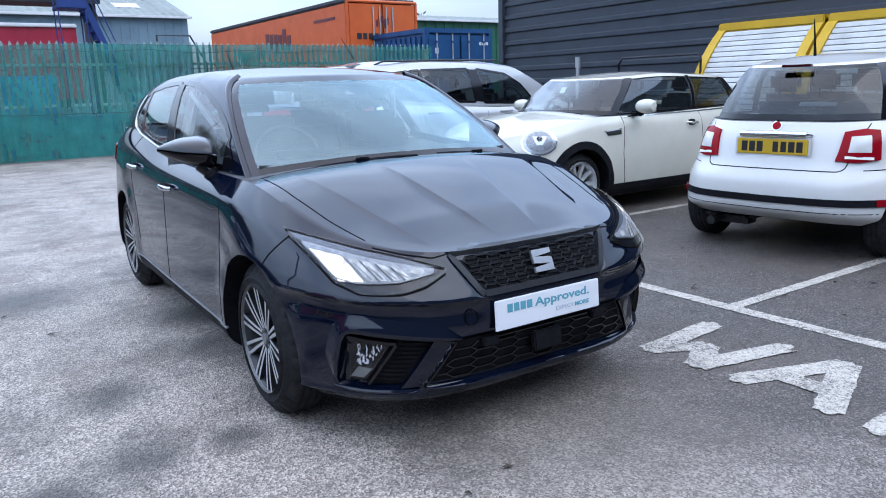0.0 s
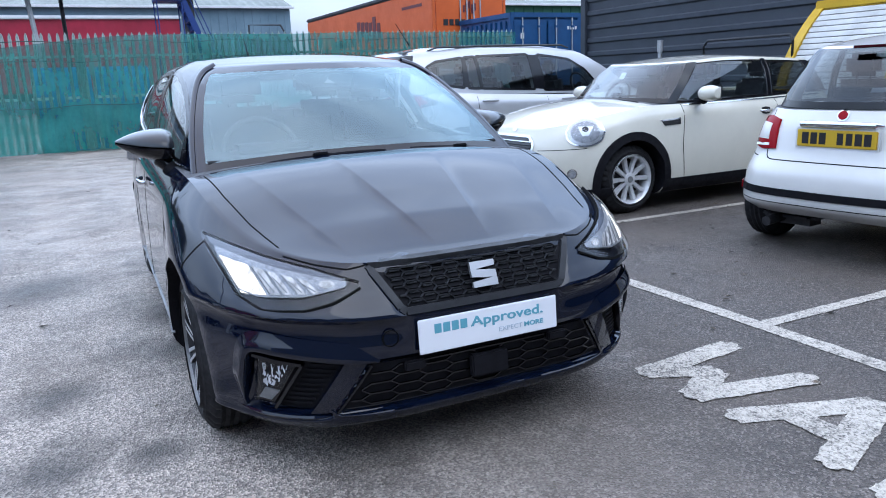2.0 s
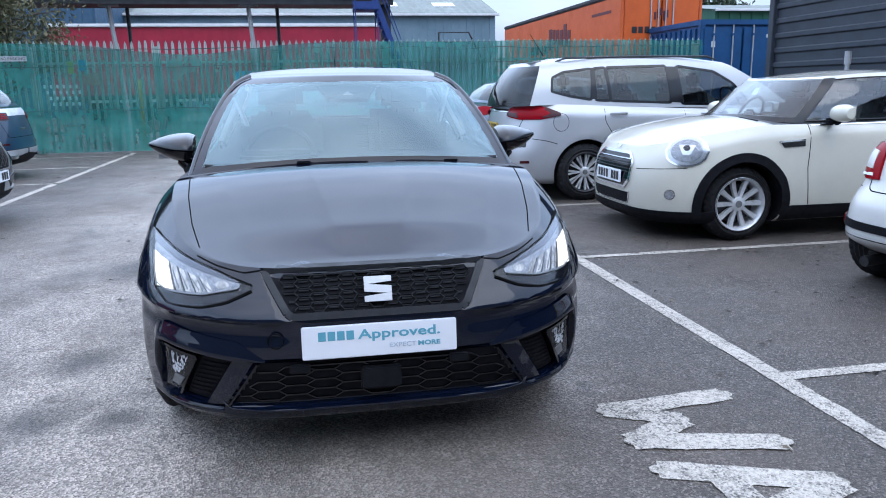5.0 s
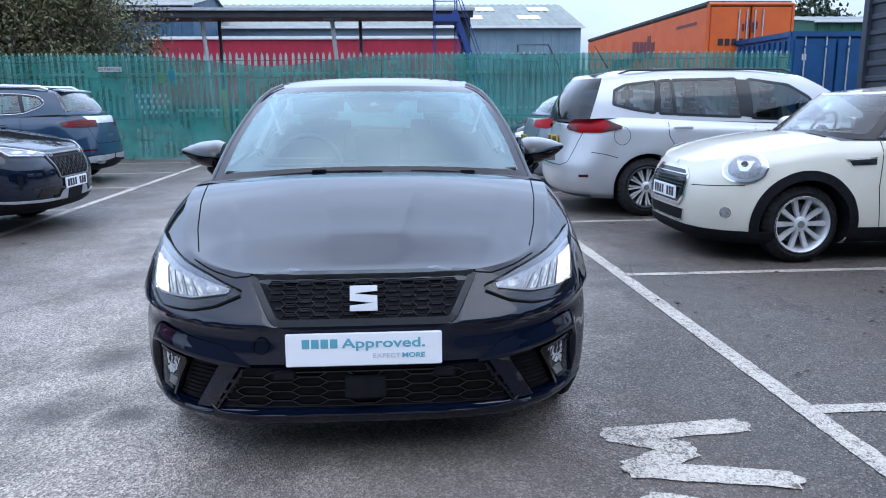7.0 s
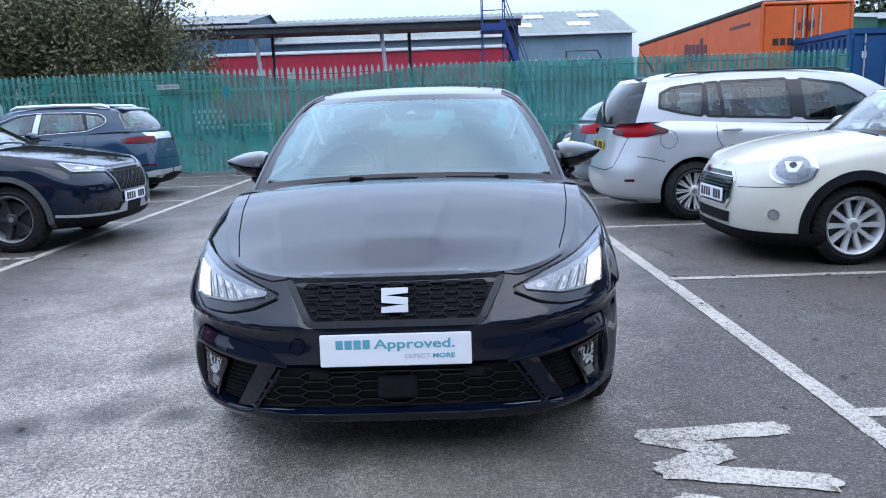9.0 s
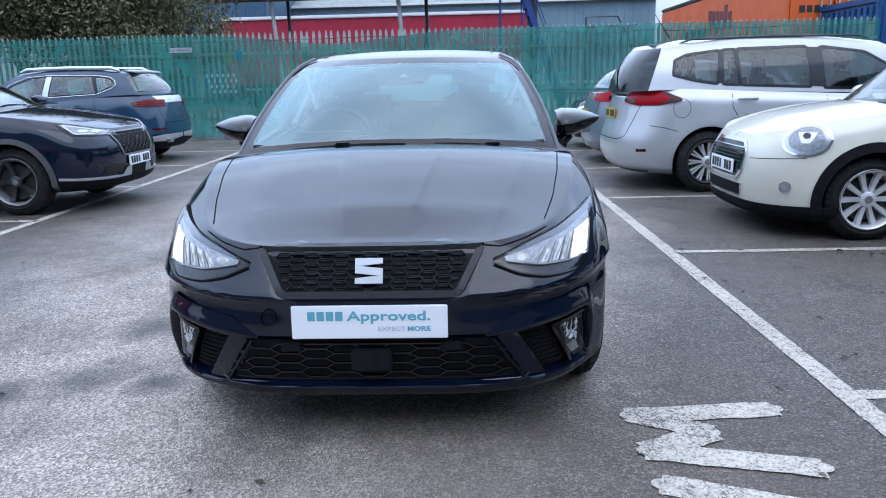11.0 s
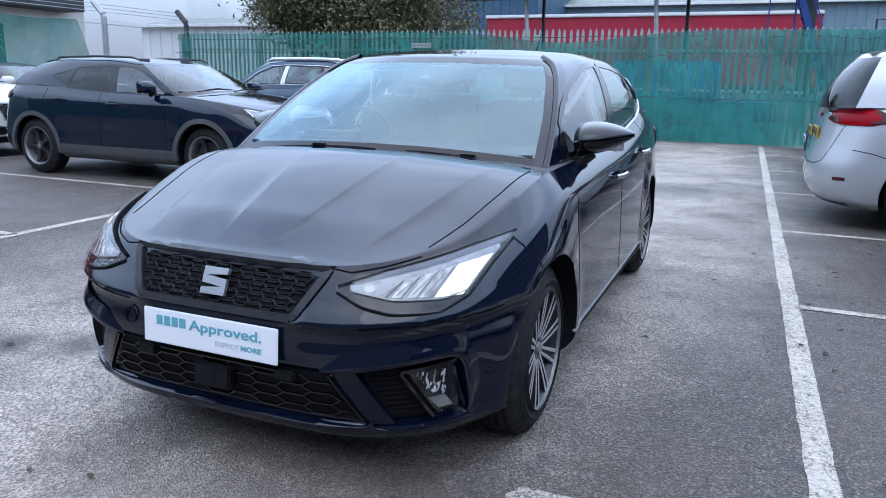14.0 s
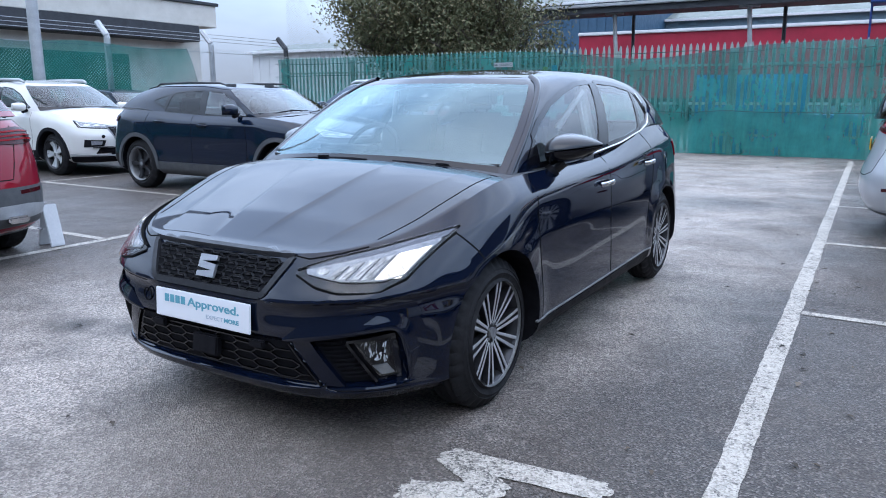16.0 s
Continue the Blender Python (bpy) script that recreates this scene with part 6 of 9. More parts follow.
def signs():
    for x, z, w, h, col in ((-3.36, 1.86, 0.12, 0.26, (0.35, 0.42, 0.08)), (-3.12, 1.90, 0.14, 0.24, (0.05, 0.22, 0.42)), (-2.95, 1.62, 0.34, 0.26, (0.40, 0.17, 0.14))):
        q = thing("faded_poster", "small faded coloured poster behind the netting", "poster", group="posters on the fence")
        block(q, "sheet", (x, FENCE_Y - 0.035, z), (w, 0.006, h), principled("poster_paper", col, 0.7)[0], 0.0)
    t = thing("no_parking_sign", "small white sign with black writing tied to the fence", "sign")
    block(t, "board", (-4.43, FENCE_Y - 0.19, 2.05), (0.52, 0.012, 0.11), GALV, 0.002)
    text_part("lettering", "NO", 0.09, (-4.67, FENCE_Y - 0.198, 2.02), INK, t, pose(0, 0, 0, 90), 0.10)
    text_part("lettering", "PARKING", 0.09, (-4.54, FENCE_Y - 0.198, 2.02), INK, t, pose(0, 0, 0, 90), 0.34)
    n = thing("notice_board", "faded notice with rows of pale letters behind the netting", "sign")
    for r in range(4):
        for k in range(6 if r < 2 else 5):
            block(n, "letter_bar", (-3.94 + 0.13 * k + 0.05 * r, FENCE_Y - 0.021, 1.46 - 0.125 * r), (0.045, 0.008, 0.075), PLATE_WHITE, 0.0)
    for x in (-2.05, 6.6, 9.0):
        p = thing("yellow_post", "short weathered yellow marker post behind the fence", "post")
        block(p, "post", (x, FENCE_Y + 0.5, 0.8), (0.12, 0.12, 1.6), YELLOW, 0.02)
    b = thing("pallet_stack", "stack of blue crates seen through the netting", "crates")
    for k in range(5):
        block(b, "crate", (0.6 + 1.2 * (k % 3), FENCE_Y + 1.0 + 0.1 * k, 0.44 + 0.88 * (k // 3)), (1.15, 1.0, 0.88), CRATE_BLUE, 0.03)
    w = thing("white_rail", "pale horizontal barrier rail seen through the netting", "rail")
    for k in range(16):
        block(w, "rail_piece", (-2.9 + 0.62 * k, FENCE_Y + 0.22, 1.12), (0.40, 0.03, 0.06), PALE_SHEET, 0.005)
    for k in range(6):
        block(w, "post", (-2.6 + 2.1 * k, FENCE_Y + 0.265, 0.58), (0.06, 0.06, 1.16), GALV, 0.005)


orange_trailer()
red_trailer(-8.5, 5.2, 33.0)
container()
dark_building()
shutter_bay(5.75, 7.45)
shutter_bay(3.55, 5.70)
shutter_bay(1.3, 3.50)
canopy()
stair_tower()
sheet_building("warehouse", "blue-grey steel warehouse with a pitched sheet roof", -12.5, 15.1, 52, 68, 6.25, 8.7, BLUE_CLAD, ROOF_SHEET, 0.55, 8)
sheet_building("blue_shed", "dark blue clad shed with a shallow roof", -24, -9.6, 45, 56, 6.9, 8.0, DEEP_BLUE_CLAD, ROOF_SHEET, 0.55)
sheet_building("green_shed", "green clad industrial building", 28.5, 60, 46, 60, 6.0, 7.0, GREEN_CLAD, ROOF_SHEET, 0.8)
far_left_building()
side_fence()
tree("hedge_tree", "untidy olive-green tree behind the fence", -9.05, 20.4, 2.1, 7, 30000, 0.32, 0.062, LEAF, 3, 0.5)
tree("hedge_tree", "untidy olive-green tree behind the fence", -7.6, 20.0, 1.95, 7, 28000, 0.30, 0.06, LEAF, 8, 0.45)
tree("hedge_tree", "untidy olive-green tree behind the fence", -6.35, 19.8, 1.35, 6, 14000, 0.26, 0.055, LEAF, 5, 0.42)
tree("conifer", "dark evergreen tree far beyond the trailer", 59.0, 100, 4.9, 5, 6000, 0.6, 0.42, CONIFER, 9, 0.12, 0.3)
signs()
# an unseen wall, added behind the camera, closes the yard and darkens reflections
w = thing("wall_south", "plain grey rendered wall of the yard", "wall", kind="structure")
block(w, "wall", (-2, -8, 3.6), (50, 0.4, 7.2), UNSEEN_WALL, 0.02)
# ---- the parked cars ----


def glasshouse(front, rear, low, high, kinds, half, zlow, zhigh, crown=0.04, **kw):
    d = dict(front=front, rear=rear, pillars_low=low, pillars_high=high, kinds=kinds, half=half, low=zlow, high=zhigh, roof_crown=crown)
    d.update(kw)
    return d


def honeycomb(car, name, half, z0, z1, cw, ch, mat, bar, off, parent, short=0.0):
    """Stretched hexagonal grille bars between two slanting ends. half(z): half width there."""
    g = Geo()
    rows = round((z1 - z0) / ch)
    ch = (z1 - z0) / rows
    for r in range(rows + 1):
        z = z0 + r * ch
        n = int(half(z) / cw) + 2
        for k in range(-n, n + 1):
            x = (k + (0.5 if r % 2 else 0)) * cw
            d = ch * 0.5
            pts = [(x - cw * 0.5, z - d), (x - cw * 0.33, z - d), (x - cw * 0.17, z + d), (x + cw * 0.17, z + d), (x + cw * 0.33, z - d), (x + cw * 0.5, z - d)]
            if short and abs(x) + cw * 0.2 < half(z):
                pts += [None, (x - cw * 0.17, z), (x + cw * 0.17, z)]
            pts = [p for p in pts if p is None or (abs(p[0]) < half(p[1]) and z0 - 0.002 < p[1] < z1 + 0.002)]
            for p, q in zip(pts, pts[1:]):
                if p is None or q is None:
                    continue
                a, b = car.on("front", *p)[0], car.on("front", *q)[0]
                w = Vector((0, 0, bar / 2))
                o = Vector((0, -off, 0))
                i = Vector((0, 0.01, 0))
                g.add([a - w + i, a - w + o, a + w + o, a + w + i, b - w + i, b - w + o, b + w + o, b + w + i],
                      [(0, 1, 5, 4), (1, 2, 6, 5), (2, 3, 7, 6)])
    return tagged(g.make(name, mat, parent, fix=False), kind="stuff")


def handle(car, y, z, sg, mat, length=0.19, tilt=0.0, bowl=None):
    h, nr = car.on("side", y, z, sg)
    g = Geo()
    rows = []
    for i in range(9):
        t = i / 8
        p = h + Vector((0, (t - 0.5) * length, (t - 0.5) * tilt)) + Vector((sg, 0, 0)) * (0.012 + 0.030 * math.sin(math.pi * t) ** 0.5)
        rr = 0.013 * (0.75 + 0.35 * math.sin(math.pi * t))
        rows.append([p + Vector((0.6 * rr * math.cos(a * math.pi / 4), 0, rr * math.sin(a * math.pi / 4))) for a in range(8)])
    g.grid(rows, close=True)
    g.f += [tuple(range(8)), tuple(range(len(g.v) - 8, len(g.v)))]
    hd = g.make("door_handle", mat, car.root)
    car.patch("handle_bowl", "side", [(y - length * 0.30, z + 0.028), (y, z + 0.036), (y + length * 0.30, z + 0.028)],
              [(y - length * 0.30, z - 0.026), (y, z - 0.036), (y + length * 0.30, z - 0.026)], bowl or GLOSS_BLACK, 0.0015, 0.004, 9, 4, sg, hd)
    return hd


def inside(x, z, poly):
    """How far a point lies inside a convex outline that runs anticlockwise; negative outside."""
    best = 9.0
    for (x0, z0), (x1, z1) in zip(poly, poly[1:] + poly[:1]):
        best = min(best, ((x1 - x0) * (z - z0) - (z1 - z0) * (x - x0)) / math.hypot(x1 - x0, z1 - z0))
    return best


def ease(t):
    t = max(0.0, min(1.0, t))
    return t * t * (3 - 2 * t)


FOG_POCKET = [(0.440, 0.421), (0.548, 0.260), (0.640, 0.256), (0.752, 0.276), (0.758, 0.37), (0.742, 0.466)]
LOWER_MOUTH = [(-0.50, 0.262), (0.50, 0.262), (0.402, 0.412), (-0.402, 0.412)]
UPPER_MOUTH = [(-0.300, 0.575), (0.300, 0.575), (0.366, 0.708), (-0.366, 0.708)]
SHELF = curve((0.0, 0.552), (0.03, 0.562), (0.09, 0.578), (0.32, 0.594), (0.50, 0.600), (1.0, 0.600), (4.06, 0.61))


def nose_relief(x, y, z):
    """The ledge under the headlights, the blade over the fog lamps, the mouths and the lip."""
    d = 0.0
    w = ease((x - 0.25) / 0.10) * ease((0.62 - y) / 0.2)
    u = z - SHELF(y)
    if u >= 0:
        d += w * 0.011 * math.exp(-((u / 0.030) ** 1.4))
    else:
        d += w * (0.011 * math.exp(-((u / 0.011) ** 2)) - 0.010 * math.exp(-(((u + 0.045) / 0.032) ** 2)))
    d -= 0.034 * ease((inside(x, z, FOG_POCKET) + 0.016) / 0.016)
    d -= 0.018 * ease((inside(x, z, LOWER_MOUTH) + 0.014) / 0.014)
    d -= 0.010 * ease((inside(x, z, UPPER_MOUTH) + 0.014) / 0.014)
    d += 0.010 * math.exp(-(((z - 0.232) / 0.012) ** 2)) * ease((x - 0.50) / 0.06) * ease((0.66 - y) / 0.2)
    return d


def ibiza_spec():
    belt = curve((0.08, 0.712), (0.36, 0.772), (1.0, 0.931), (1.5, 0.940), (2.16, 0.968), (2.86, 1.055), (3.3, 1.085), (4.06, 1.05))
    mid = curve((0, 0.625), (0.7, 0.68), (2.0, 0.70), (4.06, 0.76))
    shoulder = curve((0, 0.672), (0.36, 0.735), (0.5, 0.757), (0.75, 0.805), (1.0, 0.842), (2.2, 0.885), (3.2, 0.95), (4.06, 0.96))
    lv = [
        dict(z=flat(0.165), nf=0.12, nr=0.16, hw=0.79, cf=0.72, cr=0.35, e=1.5),
        dict(z=flat(0.205), nf=0.048, nr=0.07, hw=0.842, cf=0.76, cr=0.35, e=1.5),
        dict(z=flat(0.265), nf=0.034, nr=0.03, hw=0.880, cf=0.78, cr=0.36, e=1.5),
        dict(z=flat(0.42), nf=0.012, nr=0.0, hw=0.886, cf=0.80, cr=0.38, e=1.5),
        dict(z=SHELF, nf=0.016, nr=0.0, hw=0.888, cf=0.80, cr=0.40, e=1.5),
        dict(z=mid, nf=0.050, nr=0.02, hw=0.884, cf=0.82, cr=0.42, e=1.5),
        dict(z=shoulder, nf=0.085, nr=0.06, hw=0.862, cf=0.98, cr=0.45, e=1.5),
        dict(z=belt, nf=0.098, nr=0.10, hw=0.782, cf=1.0, cr=0.50, e=1.5),
    ]

    def side(y, z):
        k = max(0.0, min(1.0, (y - 0.95) / 0.7)) * max(0.0, min(1.0, (4.0 - y) / 0.6))
        zc = 0.80 + 0.055 * (y - 2.0)
        low = 0.40 + 0.07 * (y - 1.1)
        return k * (0.007 * math.exp(-(((z - zc) / 0.03) ** 2)) - 0.005 * math.exp(-(((z - zc + 0.16) / 0.10) ** 2)) + 0.004 * math.exp(-(((z - low) / 0.035) ** 2)))

    def folds(y):
        return 0.105 + 0.16 * (y - 0.2), 0.415 + 0.26 * (y - 0.22)

    def crest(x, y):
        fade = max(0.0, min(1.0, (y - 0.16) / 0.2)) * max(0.0, min(1.0, (1.06 - y) / 0.5))
        return fade * sum(h * (1.0 if x < a else math.exp(-(x - a) / w)) for a, h, w in zip(folds(y), (0.0060, 0.0045), (0.022, 0.025)))

    s = dict(length=4.06, width=1.78, axles=(0.772, 3.325), wheel_r=0.317, rim_r=0.224, arch_r=0.353, levels=lv, inset=0.030, rear_inset=0.024, count=(84, 60, 18), sub=13, relief=nose_relief, form_top=0.70, folds=folds, crown_pow=2.2, side=side, crest=crest, across=96,
             plan=curve((0, 0.985), (0.8, 1.0), (2.0, 0.992), (3.2, 0.970), (4.06, 0.905)), cowl=1.0, deck_end=3.75,
             crown=curve((0.0, 0.0), (0.12, 0.002), (0.4, 0.034), (0.8, 0.046), (1.0, 0.051), (1.3, 0.0), (4.06, 0.01)))
    s["glass"] = glasshouse((0.985, 1.66), (3.95, 3.60), (1.07, 1.13, 3.62), (1.80, 1.86, 3.42),
                            ("pillar", "paint"), curve((0, 0.795), (0.3, 0.756), (0.6, 0.700), (0.82, 0.645), (0.93, 0.598), (1, 0.535)),
                            curve((0.98, 0.962), (1.07, 0.925), (1.5, 0.938), (2.16, 0.975), (2.86, 1.062), (3.2, 1.095), (3.95, 1.06)),
                            curve((1.66, 1.378), (1.80, 1.372), (1.95, 1.388), (2.3, 1.412), (2.8, 1.408), (3.2, 1.380), (3.6, 1.325)), 0.026, taper=0.075, front_bulge=-0.03, round_pillar=True, front_low=1, frit=0.08, screen=SCREEN_GLASS,
                            panes=[([(1.28, 0.958), (1.40, 0.966)], [(1.30, 0.985), (1.42, 1.085)], GLOSS_BLACK),
                                   ([(1.40, 0.966), (1.7, 0.975), (2.13, 1.008)], [(1.42, 1.085), (1.52, 1.145), (1.70, 1.225), (1.90, 1.287), (2.12, 1.335), (2.33, 1.350)], GLASS),
                                   ([(2.13, 1.008), (2.27, 1.014)], [(2.33, 1.350), (2.43, 1.352)], GLOSS_BLACK),
                                   ([(2.27, 1.014), (2.58, 1.040), (2.84, 1.080)], [(2.43, 1.352), (2.70, 1.342), (2.95, 1.312)], GLASS),
                                   ([(2.84, 1.080), (2.88, 1.088)], [(2.95, 1.312), (2.98, 1.308)], GLOSS_BLACK),
                                   ([(2.88, 1.088), (3.03, 1.125), (3.08, 1.165)], [(2.98, 1.308), (3.01, 1.300), (3.03, 1.280)], TINTED)],
                            trim=[(1.30, 0.942), (1.7, 0.952), (2.2, 0.988), (2.6, 1.020), (2.88, 1.066), (3.05, 1.105), (3.10, 1.150), (3.09, 1.200), (3.055, 1.29)])
    return s


def ibiza():
    c = Car("black_hatchback", "glossy black five-door hatchback with its headlights on", ibiza_spec(), BLACK_PAINT)
    c.wheels(twin_rim, 0.185)
    R = c.root
    # upper grille
    top_half = lambda z: 0.292 + (z - 0.568) * (0.375 - 0.292) / 0.145
    gr = c.patch("upper_grille", "front", [(-0.368, 0.705), (0.368, 0.705)], [(-0.30, 0.577), (0.30, 0.577)], PLASTIC, -0.006, 0.02, 30, 6)
    honeycomb(c, "grille_mesh", lambda z: top_half(z) - 0.018, 0.582, 0.702, 0.098, 0.0133, GRILLE_GREY, 0.0042, 0.004, gr, 1.0)
    rim = [(-0.375, 0.711), (0.375, 0.711), (0.345, 0.66), (0.302, 0.583), (0.285, 0.570), (-0.285, 0.570), (-0.302, 0.583), (-0.345, 0.66), (-0.375, 0.711)]
    for a, b, w in ((rim[0], rim[1], 0.020), (rim[1], rim[3], 0.024), (rim[4], rim[5], 0.024), (rim[6], rim[8], 0.024), (rim[3], rim[4], 0.024), (rim[5], rim[6], 0.024)):
        c.strip("grille_frame", "front", [a, b], w, GRILLE_GREY, 0.006, 0.02, 16, parent=gr)
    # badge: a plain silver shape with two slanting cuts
    by = c.on("front", 0, 0.645)[0].y - 0.016
    m = pose(0, by, 0.645, 66)
    bd = Geo().prism([(-0.045, 0.043), (0.047, 0.043), (0.047, 0.024), (-0.030, 0.0165), (0.047, 0.008), (0.047, -0.043), (-0.045, -0.043), (-0.045, -0.024),
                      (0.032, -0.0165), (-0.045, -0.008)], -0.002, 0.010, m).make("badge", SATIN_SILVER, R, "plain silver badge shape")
    # show plate
    pl = Geo().box((0, 0, 0), (0.52, 0.008, 0.113), 0.003).make("show_plate", PLATE_WHITE, R, "white dealer show plate")
    pl.matrix_basis = pose(0, -0.004, 0.484, -4)
    up = pose(0, 0, 0, 90)
    text_part("lettering", "Approved.", 0.045, (-0.075, -0.0046, 0.006), TEAL_INK, pl, up, 0.278, 0.0009)
    for k in range(4):
        Geo().box((-0.193 + 0.031 * k, -0.0046, 0.021), (0.025, 0.0016, 0.031), 0.0006).make("name_bar", TEAL_INK, pl, "plain teal bar")
    text_part("lettering", "EXPECT", 0.022, (0.030, -0.0046, -0.030), GREY_INK, pl, up, 0.090)
    text_part("lettering", "MORE", 0.022, (0.127, -0.0046, -0.030), TEAL_INK, pl, up, 0.076, 0.0007)
    # lower grille with its radar block and lip
    low_half = lambda z: 0.505 - (z - 0.262) * 0.10 / 0.145
    lg = c.patch("lower_grille", "front", [(-0.405, 0.410), (0.405, 0.410)], [(-0.505, 0.262), (0.505, 0.262)], PLASTIC, -0.014, 0.02, 30, 6)
    honeycomb(c, "grille_mesh", low_half, 0.266, 0.408, 0.19, 0.0178, GLOSS_BLACK, 0.005, -0.002, lg)
    for a, b in (((-0.41, 0.412), (-0.515, 0.258)), ((0.41, 0.412), (0.515, 0.258))):
        c.strip("grille_frame", "front", [a, b], 0.007, GLOSS_BLACK, 0.004, 0.03, 16, parent=lg)
    rb = Geo().box((0, c.on("front", 0, 0.345)[0].y - 0.010, 0.345), (0.138, 0.03, 0.078), 0.006, pose(0, 0, 0, -6).to_3x3().to_4x4()).make("radar_cover", PLASTIC, R)
    c.ledge("bumper_lip", "front", [(-0.535, 0.270), (-0.51, 0.247), (-0.40, 0.243), (0.40, 0.243), (0.51, 0.247), (0.535, 0.270)], [(-0.012, -0.012), (-0.010, 0.010), (-0.005, 0.016), (0.001, 0.015), (0.006, 0.006), (0.012, -0.010)], BLACK_PAINT, 60)
    for sg in (1, -1):
        Geo().box((sg * 0.27, c.on("front", 0.27, 0.395)[0].y - 0.006, 0.392), (0.07, 0.02, 0.03), 0.004).make("plate_bracket", PLASTIC, R)
        # fog lamp recess
        rec = c.patch("fog_recess", "front", [(0.435, 0.422), (0.60, 0.438), (0.735, 0.452)], [(0.535, 0.262), (0.64, 0.262), (0.745, 0.280)], PLASTIC, -0.029, 0.034, 16, 8, sg)
        around = [(0.385, 0.420), (0.48, 0.434), (0.60, 0.456), (0.705, 0.474), (0.730, 0.476), (0.744, 0.468), (0.753, 0.44), (0.762, 0.36), (0.764, 0.290), (0.760, 0.272)]
        c.ledge("fog_blade", "front", around, [(0.060, -0.001), (0.045, 0.004), (0.030, 0.011), (0.016, 0.017), (0.004, 0.019), (-0.003, 0.015), (-0.006, 0.006), (-0.007, -0.036)], BLACK_PAINT, 60, sg, rec, "glossy black blade over the fog lamp")
        c.ledge("recess_edge", "front", [(0.775, 0.262), (0.70, 0.254), (0.60, 0.250), (0.535, 0.248)], [(0.022, -0.001), (0.012, 0.006), (0.002, 0.009), (-0.004, 0.004), (-0.006, -0.036)], BLACK_PAINT, 24, sg, rec)
        fin = c.patch("recess_fin", "front", [(0.425, 0.418), (0.492, 0.428)], [(0.528, 0.258), (0.596, 0.256)], BLACK_PAINT, -0.002, 0.030, 10, 10, sg, rec, "glossy black slanting fin")
        for k in range(9):
            f = k / 8
            c.strip("recess_rib", "front", [(0.508 + 0.088 * f, 0.414 - 0.130 * f), (0.598 + 0.075 * f, 0.424 - 0.135 * f)], 0.007, PLASTIC, -0.022, 0.034, 8, sg, rec)
        fg = c.patch("fog_lamp", "front", [(0.636, 0.424), (0.736, 0.444)], [(0.700, 0.284), (0.746, 0.290)], GLOSS_BLACK, -0.020, 0.030, 10, 6, sg)
        rng = random.Random(4)
        fr = Geo()
        for k in range(46):
            v = rng.random() ** 1.3
            u = 0.655 + 0.066 * rng.random() * (1 - 0.55 * v) + 0.042 * v
            z = 0.424 - 0.075 * v + 0.12 * (u - 0.64) - 0.008
            h, nr = c.on("front", u, z, sg)
            tilt = pose(0, 0, 0, rng.uniform(-30, 30), rng.uniform(-35, 35), rng.uniform(-40, 40)).to_3x3()
            a, d = rng.uniform(0.0015, 0.0042), rng.uniform(0.005, 0.011)
            fr.add([h - nr * 0.013 + tilt @ Vector((x, 0, y)) for x, y in ((-a, -d), (a * 0.6, -d * 0.8), (a, d), (-a * 0.5, d * 0.7))], [(0, 1, 2, 3)])
        # near-white facets stand in for the glints of the chrome
        fr.make("fog_reflector", FACET, fg, "faceted chrome reflector", fix=False)
        c.patch("fog_bowl", "front", [(0.684, 0.330), (0.722, 0.336)], [(0.706, 0.294), (0.738, 0.298)], GREY_ALLOY, -0.015, 0.022, 6, 4, sg, fg)
        c.patch("fog_lens", "front", [(0.640, 0.421), (0.734, 0.441)], [(0.700, 0.288), (0.744, 0.294)], LENS, -0.003, -0.02, 10, 5, sg, fg)
        c.strip("fog_bezel", "front", [(0.616, 0.428), (0.655, 0.352), (0.690, 0.274)], 0.010, GLOSS_BLACK, 0.000, 0.03, 20, sg, fg)
        c.strip("fog_bezel", "front", [(0.616, 0.430), (0.68, 0.440), (0.742, 0.452)], 0.010, GLOSS_BLACK, 0.000, 0.03, 12, sg, fg)
        # headlight
        upper = [(0.415, 0.668), (0.53, 0.709), (0.655, 0.742), (0.795, 0.788)]
        lower = [(0.415, 0.652), (0.50, 0.618), (0.585, 0.602), (0.70, 0.604), (0.755, 0.640), (0.800, 0.770)]
        hl = c.patch("headlight", "front", upper, lower, GLOSS_BLACK, 0.004, 0.012, 40, 12, sg)
        c.patch("lamp_reflector", "front", [(0.45, 0.672), (0.655, 0.722), (0.776, 0.760)], [(0.455, 0.660), (0.58, 0.640), (0.70, 0.640), (0.748, 0.660), (0.780, 0.750)], LAMP_BOWL, 0.008, 0.006, 40, 8, sg, hl)
        c.patch("lamp_brow", "front", [(0.44, 0.678), (0.53, 0.706), (0.655, 0.738), (0.790, 0.782)], [(0.47, 0.676), (0.54, 0.693), (0.66, 0.722), (0.786, 0.762)], LAMP_SOFT, 0.009, 0.004, 18, 3, sg, hl, "blue-grey upper light guide")
        c.oval("lamp_projector", "front", 0.510, 0.668, 0.022, 0.011, LAMP_VANE, 0.010, 0.006, sg, hl, "pale round reflector")
        for u, w, mat in ((0.545, 0.022, LAMP_VANE), (0.582, 0.024, LAMP_VANE), (0.622, 0.022, LAMP_VANE), (0.652, 0.026, LAMP_VANE), (0.688, 0.064, LAMP_GLOW)):
            z1, z0 = 0.684 + 0.27 * (u - 0.560), 0.643
            c.patch("led_vane", "front", [(u + 0.018, z1), (u + 0.018 + w, z1 + 0.27 * w)], [(u - 0.010, z0), (u - 0.012 + w, z0 + 0.002)], mat, 0.012, 0.008, 5, 5, sg, hl, "lit white daytime light")
